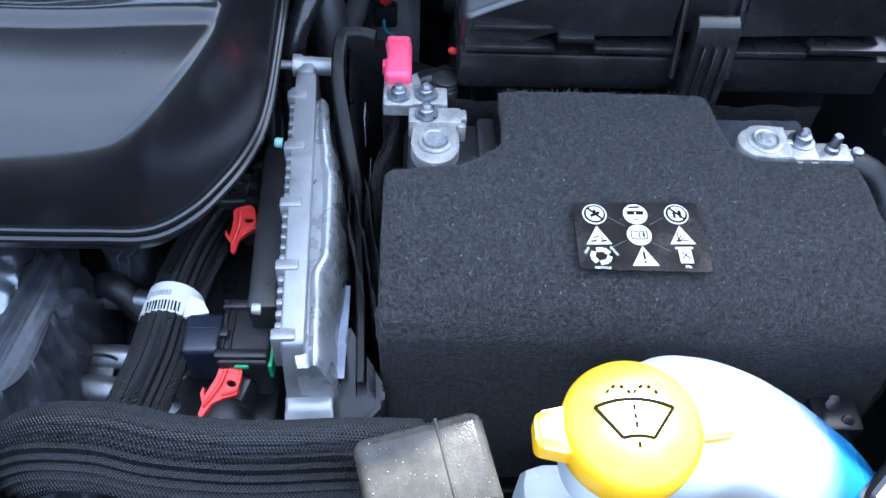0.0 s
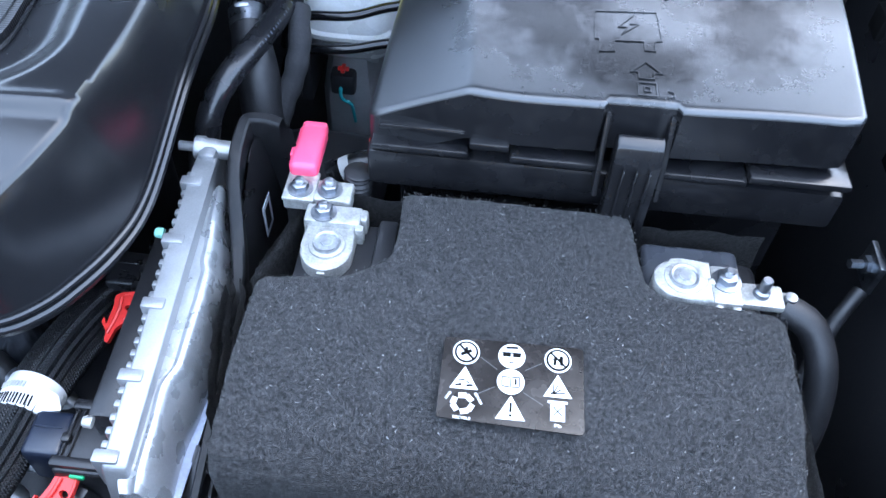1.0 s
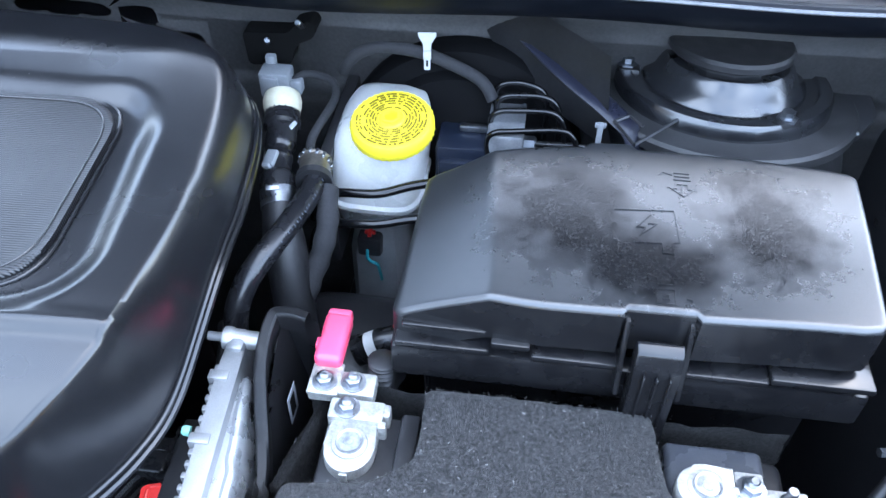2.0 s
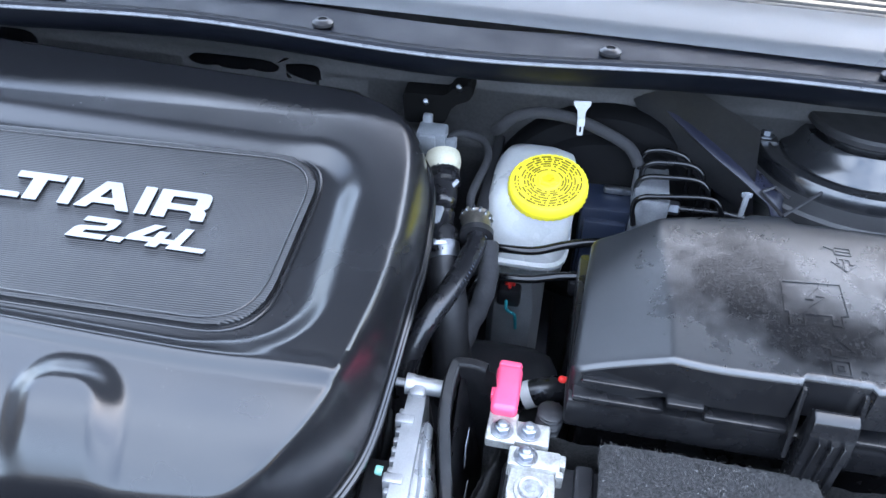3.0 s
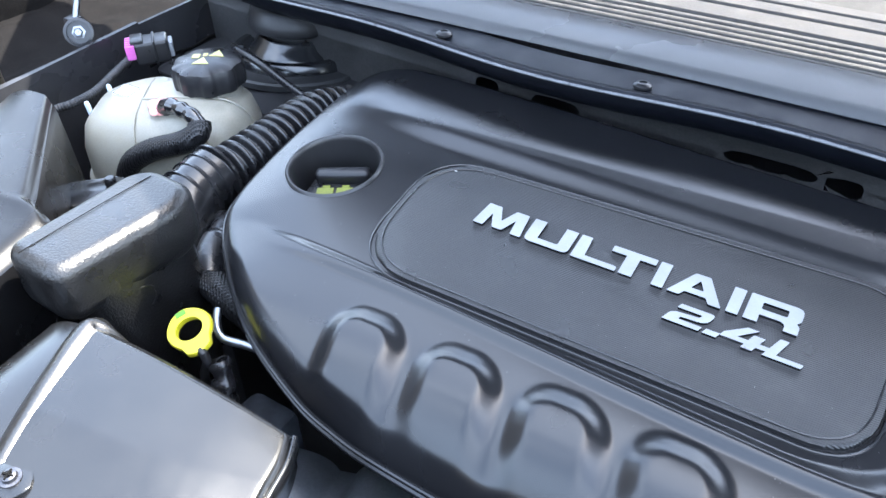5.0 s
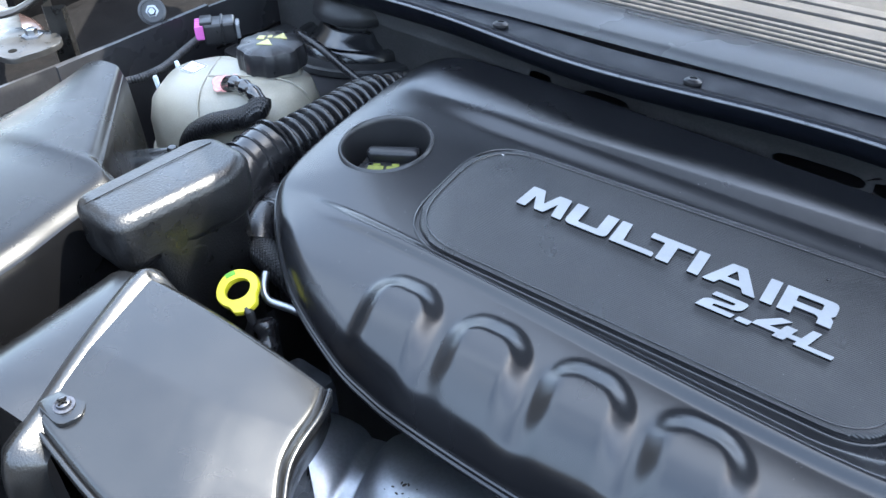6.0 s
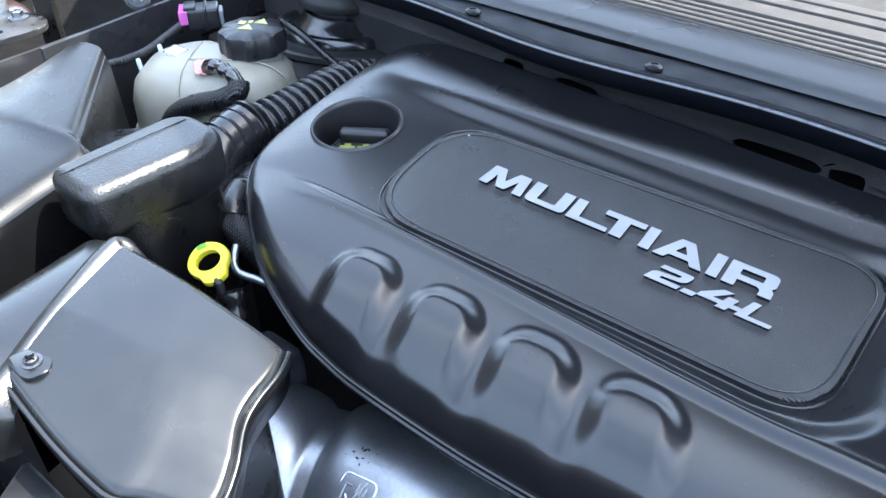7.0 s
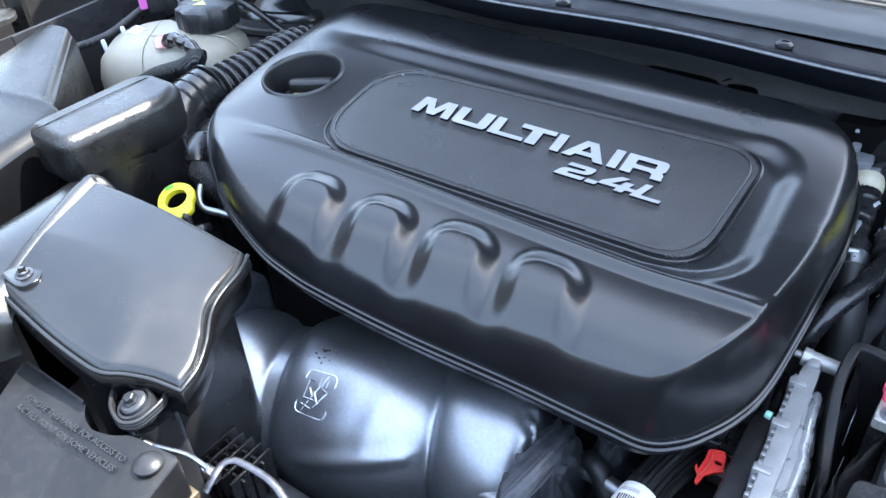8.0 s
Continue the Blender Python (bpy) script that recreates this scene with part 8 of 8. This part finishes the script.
hz_ = thing("overflow_hose", (-.97, .5, .86), "black braided hose with shiny elbow on the coolant tank", "hose")
b = B()
tube(b, [(-1.055, .568, .992), (-1.045, .567, 1.001), (-1.015, .566, 1.003), (-.992, .565, .998), (-.983, .561, .992)], .0085, 14, .003, rf=lambda s: 1.12 + .10 * math.sin(s * 340) + .06 * math.sin(s * 910))
part("elbow", b, surface("shiny_black_tape", (.008, .008, .009), .14, var=.2, scale=200, bump=.5, grain=260, spec=1.0), hz_, "shiny taped elbow")
b = B()
tube(b, [(-.985, .563, .994), (-.982, .556, .986), (-1.000, .541, .974), (-1.040, .524, .960), (-1.075, .513, .935), (-1.090, .508, .90), (-1.09, .505, .86)], .0145, 20, .004)
part("braid", b, BRAID, hz_)

# corrugated intake duct
ind = thing("intake_duct", (-.87, .52, .86), "black corrugated intake bellows leading behind the cover", "intake duct")
b = B()
tube(b, [(-.888, .735, .958), (-.903, .688, .968), (-.903, .645, .972), (-.900, .590, .972), (-.901, .535, .971), (-.904, .505, .970)], .0315, 40, .0011, rf=lambda s: .95 + .16 * math.tanh(2.2 * (math.sin(s * 2 * math.pi / .0138) + .1)))
part("bellows", b, BELLOWGLOSS, ind, sharp=80)
b = B()
tube(b, [(-.906, .512, .973), (-.906, .485, .968), (-.900, .455, .956), (-.885, .425, .935), (-.865, .405, .90), (-.85, .395, .84)], .037, 32, .004, rf=lambda s: 1.02 + .08 * smooth(.02, .06, s))
part("elbow", b, BELLOWGLOSS, ind, sharp=80)
for k in range(4):
    b = B()
    p = Vector((-.906, .512 - .0155 * k, .973 - .0035 * k))
    tube(b, [p + Vector((0, .0018, 0)), p, p - Vector((0, .0018, 0))], .0400 + .0006 * k, 36, .001)
    part("rib", b, BELLOWGLOSS, ind)

# dipstick
dp = thing("dipstick", (-.74, .325, .90), "bright yellow ring-handled oil dipstick", "dipstick")
_n = Vector((.20, -.42, .88)).normalized()
_y = Vector((-.80, .45, .0))
_y = (_y - _n * _y.dot(_n)).normalized()
MD = Matrix.Translation((-.744, .323, .966)) @ Matrix((_y.cross(_n), _y, _n)).transposed().to_4x4()
b = B()
N_ = 40
outer = [(.0205 * math.cos(a) * (1 + .06 * math.cos(2 * a)), .021 * math.sin(a) - (.006 if math.sin(a) < -.75 else 0)) for a in [2 * math.pi * i / N_ for i in range(N_)]]
inner = [(.0125 * math.cos(a), .0105 * math.sin(a) - .0005) for a in [2 * math.pi * i / N_ for i in range(N_)]]
R4 = [[b.verts.new((x * k, y * k, z)) for x, y in o_] for o_, z, k in ((outer, -.004, .96), (outer, -.002, 1), (outer, .002, 1), (outer, .004, .95), (inner, .004, 1.04), (inner, .002, 1), (inner, -.002, 1), (inner, -.004, 1.04))]
for i in range(8):
    a, c = R4[i], R4[(i + 1) % 8]
    for k in range(N_):
        b.faces.new((a[k], a[(k + 1) % N_], c[(k + 1) % N_], c[k]))
moved(b, MD)
part("handle", b, DIPYEL, dp)
b = B()
rbox(b, -.006, .004, .0145, .0195, .0035, .0046, .0004, 1, MD)
part("green_mark", b, surface("green_print", (.10, .30, .03), .5, bump=0), dp)
b = B()
tube(b, [MD @ Vector((0, -.024, 0)), MD @ Vector((0, -.034, -.004)), Vector((-.735, .318, .90)), Vector((-.72, .335, .80))], .0045, 12, .004)
part("rod", b, BLACK, dp)
b = B()
tube(b, [(-.742, .356, .968), (-.735, .345, .958), (-.722, .340, .952), (-.700, .346, .950), (-.675, .352, .948), (-.65, .37, .94)], .0042, 12, .003)
single("steel_pipe", b, ZINC, "bent bright steel pipe entering under the cover", "pipe")
brh = thing("breather_hose", (-.80, .41, .86), "black breather hose with glossy elbow and braided sleeve", "hose")
b = B()
tube(b, [(-.868, .478, .945), (-.855, .468, .955), (-.839, .455, .957), (-.828, .435, .958), (-.818, .418, .957), (-.808, .404, .954), (-.802, .396, .950)], .0125, 20, .003, rf=lambda s: 1 + .25 * smooth(.03, .036, s) + .2 * smooth(.058, .064, s))
part("elbow", b, HOSE, brh)
b = B()
tube(b, [(-.812, .408, .951), (-.797, .395, .948), (-.778, .392, .942), (-.755, .392, .932), (-.73, .395, .915), (-.71, .40, .89)], .0165, 24, .004)
part("braid", b, BRAID, brh)
b = B()
tube(b, [(-.712, .322, .945), (-.706, .318, .93), (-.702, .312, .91), (-.70, .31, .86)], .010, 12, .004, rf=lambda s: 1 + .2 * math.sin(s * 330))
single("taped_connector", b, HOSE, "shiny taped connector beside the dipstick", "connector")
b = B()
rbox(b, -.72, -.66, .29, .36, .42, .87, .01)
single("engine_bracket", b, FOIL, "dirty metal bracket beside the engine", "bracket")

# ---- front panel with embossed words, latch ----
fp = thing("radiator_cover", (-.60, 0, .80), "black plastic radiator cover panel with embossed words and clips", "radiator cover")


def fp_z(x, y):
    return .972 + .05 * (y - .08) - .035 * smooth(.045, -.02, y) - .02 * smooth(-.02, -.1, y)


FPO = [(-.650, .083), (-.560, .083), (-.555, .078), (-.547, .072), (-.532, .068), (-.514, .073), (-.500, .082), (-.449, .089), (-.440, .030), (-.438, -.16), (-.60, -.16), (-.627, .042)]
b = B()
prism(b, round_poly(FPO, .005, 4), .80, .97, .003, 2, top=lambda x, y: fp_z(x, y))
part("panel", b, surface("dull_cover_plastic", (0.005, 0.005, 0.0055), 0.40, var=0.25, scale=25, bump=0.15, grain=900, spec=0.36, dirt=0.03), fp)
for row, (txt, x0, y0, wd) in enumerate((("REMOVE THIS PANEL FOR ACCESS TO", -.608, .0570, .123), ("A/C FILL POINT ON SOME VEHICLES", -.607, .0470, .122))):
    b = letters(txt, .0050, wd, bold=.004, depth=.0006)
    for v in b.verts:
        x, y = x0 + v.co.x, y0 + v.co.y + .005 * v.co.x / wd
        v.co = Vector((x, y, fp_z(x, y) + .0002 + v.co.z))
    part("embossed_line", b, surface("embossed_plastic", (0.016, 0.016, 0.017), 0.3, var=.1, bump=.05), fp)
for x, y in ((-.466, .072),):
    b = B()
    lathe(b, [(.0115, 0), (.0115, .002), (.009, .0045), (.003, .006), (0, .006)], 28, pose(x, y, fp_z(x, y) + .0005))
    part("push_clip", b, BLACK, fp)
b = B()
prism(b, round_poly([(-.600, -.006), (-.560, -.010), (-.562, -.03), (-.602, -.028)], .003), .90, .957, m=None, top=lambda x, y: fp_z(x, y) + .0012)
lb = part("label", b, PAPER, fp, "white and yellow label")
b = B()
prism(b, [(-.570, -.010), (-.562, -.0105), (-.563, -.029), (-.571, -.028)], .94, .958, top=lambda x, y: fp_z(x, y) + .002)
part("label_stripe", b, DIPYEL, lb)
hl = thing("hood_latch", (-.40, .08, .80), "bright steel hood latch with cable and bent bar", "latch")
b = B()
tube(b, [(-.503, .088, .951), (-.496, .091, .954), (-.480, .097, .953), (-.464, .1025, .951), (-.446, .104, .947)], .0022, 8, .004)
part("cable", b, ZINC, hl)
b = B()
lathe(b, [(.0032, -.004), (.0036, 0), (.0032, .004), (0, .0045)], 12, axis_to((-.498, .090, .954), (-.6, -.2, .2)))
part("cable_end", b, ZINC, hl)
b = B()
prism(b, round_poly([(-.454, .107), (-.438, .109), (-.437, .101), (-.452, .100)], .0015), .936, .946, .0008)
br_ = part("bracket", b, DULLSTEEL, hl)
for dx in (0.0, .006):
    b = B()
    rbox(b, -.451 + dx, -.447 + dx, .1005, .1065, .944, .9475, .0006, 1)
    part("tab", b, ZINC, br_)
b = B()
BARP = spline([(-.437, .092, .938), (-.437, .100, .944), (-.439, .113, .947), (-.434, .120, .948), (-.420, .123, .947), (-.396, .124, .944), (-.372, .118, .938)], .003)
tube(b, BARP, .0034, 12, raw=True, flat=.6)
part("bent_bar", b, DULLSTEEL, hl, sharp=50)
b = B()
rbox(b, -.462, -.446, .074, .092, .90, .932, .002)
part("pad", b, surface("brown_grease", (.05, .035, .018), .5, bump=.3), hl, "brown greased pad")
b = B()
rbox(b, -.44, -.34, -.05, .085, .80, .925, .006)
part("housing", b, GRAINED, hl)
b = B()
rbox(b, -.95, .10, -.06, .055, .42, .80, .01)
single("radiator_support", b, DARK, "dark radiator support beam across the front", "radiator support", kind="structure")
# fan shroud slats
fs = thing("fan_shroud", (-.50, .14, .70), "black fan shroud grille low behind the latch", "fan shroud")
for k in range(7):
    b = B()
    rbox(b, -.565 + .012 * k, -.5615 + .012 * k, .140, .190, .70, .852, .001)
    part("slat", b, FUSEBLACK, fs)
for k in range(3):
    b = B()
    rbox(b, -.570, -.485, .150 + .012 * k, .1535 + .012 * k, .80, .848, .001)
    part("cross_slat", b, FUSEBLACK, fs)
b = B()
rbox(b, -.575, -.40, .135, .195, .42, .80, .004)
part("shroud", b, BLACK, fs)

# ---- rear left corner: fender bracket and connector ----
cb = thing("fender_bracket", (-1.35, .45, .95), "galvanised steel hinge bracket bolted to the inner fender", "bracket")
b = B()
prism(b, round_poly([(-1.50, .440), (-1.345, .405), (-1.310, .412), (-1.302, .450), (-1.305, .480), (-1.325, .497), (-1.365, .500), (-1.395, .475), (-1.50, .52)], .012, 4), 1.010, 1.018, .002, 2)
part("plate", b, GALV, cb)
b = B()
loft(b, [[(-1.320 - .06 * u, .505 + .012 * math.sin(9 * u), 1.012 + .045 * k) for u in [i / 12 for i in range(13)]] for k in (-1, 0, .5, 1)], thick=.004)
part("upright", b, GALV, cb)
b = B()
tube(b, [(-1.50, .43, 1.03), (-1.45, .445, 1.035), (-1.40, .475, 1.045), (-1.37, .52, 1.07)], .011, 12, .005, flat=.5)
part("arm", b, GALV, cb)
b = B()
lathe(b, [(.015, 0), (.015, .0025), (.012, .003), (.0085, .0035), (.0085, .011), (.006, .0125), (0, .0125)], 6, pose(-1.362, .472, 1.018))
part("bolt", b, ZINC, cb)
# black disc laid on the plate, a hole's darkness given as colour
b = B()
lathe(b, [(.006, 0), (.006, .0012), (0, .0012)], 20, pose(-1.335, .428, 1.0175))
part("hole", b, INKHOLE, cb)
pc = thing("wiring_plug", (-1.19, .70, .95), "black wiring plug with magenta lock on a conduit", "wiring plug")
MP = Matrix.Translation((-1.228, .692, .985)) @ Euler((0, 0, radians(52))).to_matrix().to_4x4()
b = B()
rbox(b, -.024, .024, -.020, .020, -.014, .018, .004, 3, MP)
part("shell", b, BLACK, pc)
b = B()
rbox(b, -.028, -.010, -.016, .016, .012, .022, .002, 2, MP)
part("latch", b, BLACK, pc)
b = B()
rbox(b, .002, .006, -.0215, .0215, -.015, .0195, .001, 1, MP)
part("collar", b, BLACK, pc)
for k in range(5):
    b = B()
    rbox(b, -.036, -.023, -.019 + .008 * k, -.0145 + .008 * k, -.004, .017, .001, 1, MP)
    part("lock", b, MAGENTA, pc, "magenta lock tooth")
b = B()
rbox(b, .023, .030, -.014, .014, -.010, .012, .002, 2, MP)
part("pale_end", b, GREYPLA, pc)
for k in range(2):
    b = B()
    rbox(b, .0295, .0308, -.009 + .010 * k, -.003 + .010 * k, -.005, .005, .0005, 1, MP)
    part("slot", b, INKHOLE, pc)
b = B()
tube(b, [(-1.245, .668, .98), (-1.228, .625, .978), (-1.203, .570, .978), (-1.200, .530, .978), (-1.210, .508, .975), (-1.215, .48, .96)], .0060, 14, .0012, rf=lambda s: 1 + .10 * math.sin(s * 2 * math.pi / .0036))
part("conduit", b, RUBBER, pc)
gs = thing("hood_strut", (-1.33, .64, 1.0), "thin steel hood strut on a round eye bracket", "hood strut")
b = B()
lathe(b, [(.0165, -.004), (.0205, -.003), (.0205, .006), (.0165, .007), (.0165, .001), (0, .001)], 32, axis_to((-1.318, .640, 1.012), (.75, -.55, .35)))
part("eye_bracket", b, BAYPAINT, gs)
b = B()
lathe(b, [(.010, .001), (.010, .003), (.0065, .004), (.0065, .010), (.005, .012), (0, .012)], 6, axis_to((-1.318, .640, 1.012), (.75, -.55, .35)))
part("bolt", b, ZINC, gs)
b = B()
tube(b, [(-1.330, .645, 1.020), (-1.336, .664, 1.05), (-1.347, .695, 1.10), (-1.40, .82, 1.30)], .0048, 12, .01)
part("rod", b, ZINC, gs)
b = B()
rbox(b, -1.346, -1.324, .637, .657, 1.008, 1.030, .004, 2)
part("rod_end", b, BLACK, gs)
b = B()
prism(b, [(-1.272, .45), (-1.266, .45), (-1.288, .72), (-1.296, .72)], .80, 1.004)
single("fender_flange", b, BAYPAINT, "black flange plate beside the coolant tank", "panel", kind="structure")
b = B()
tube(b, [(-1.13, .76, .985), (-1.10, .745, .99), (-1.06, .74, .985), (-1.0, .735, .965), (-.95, .73, .955), (-.90, .74, .94)], .006, 10, .004)
single("vacuum_hose", b, HOSE, "thin glossy black hose beside the strut tower", "hose")
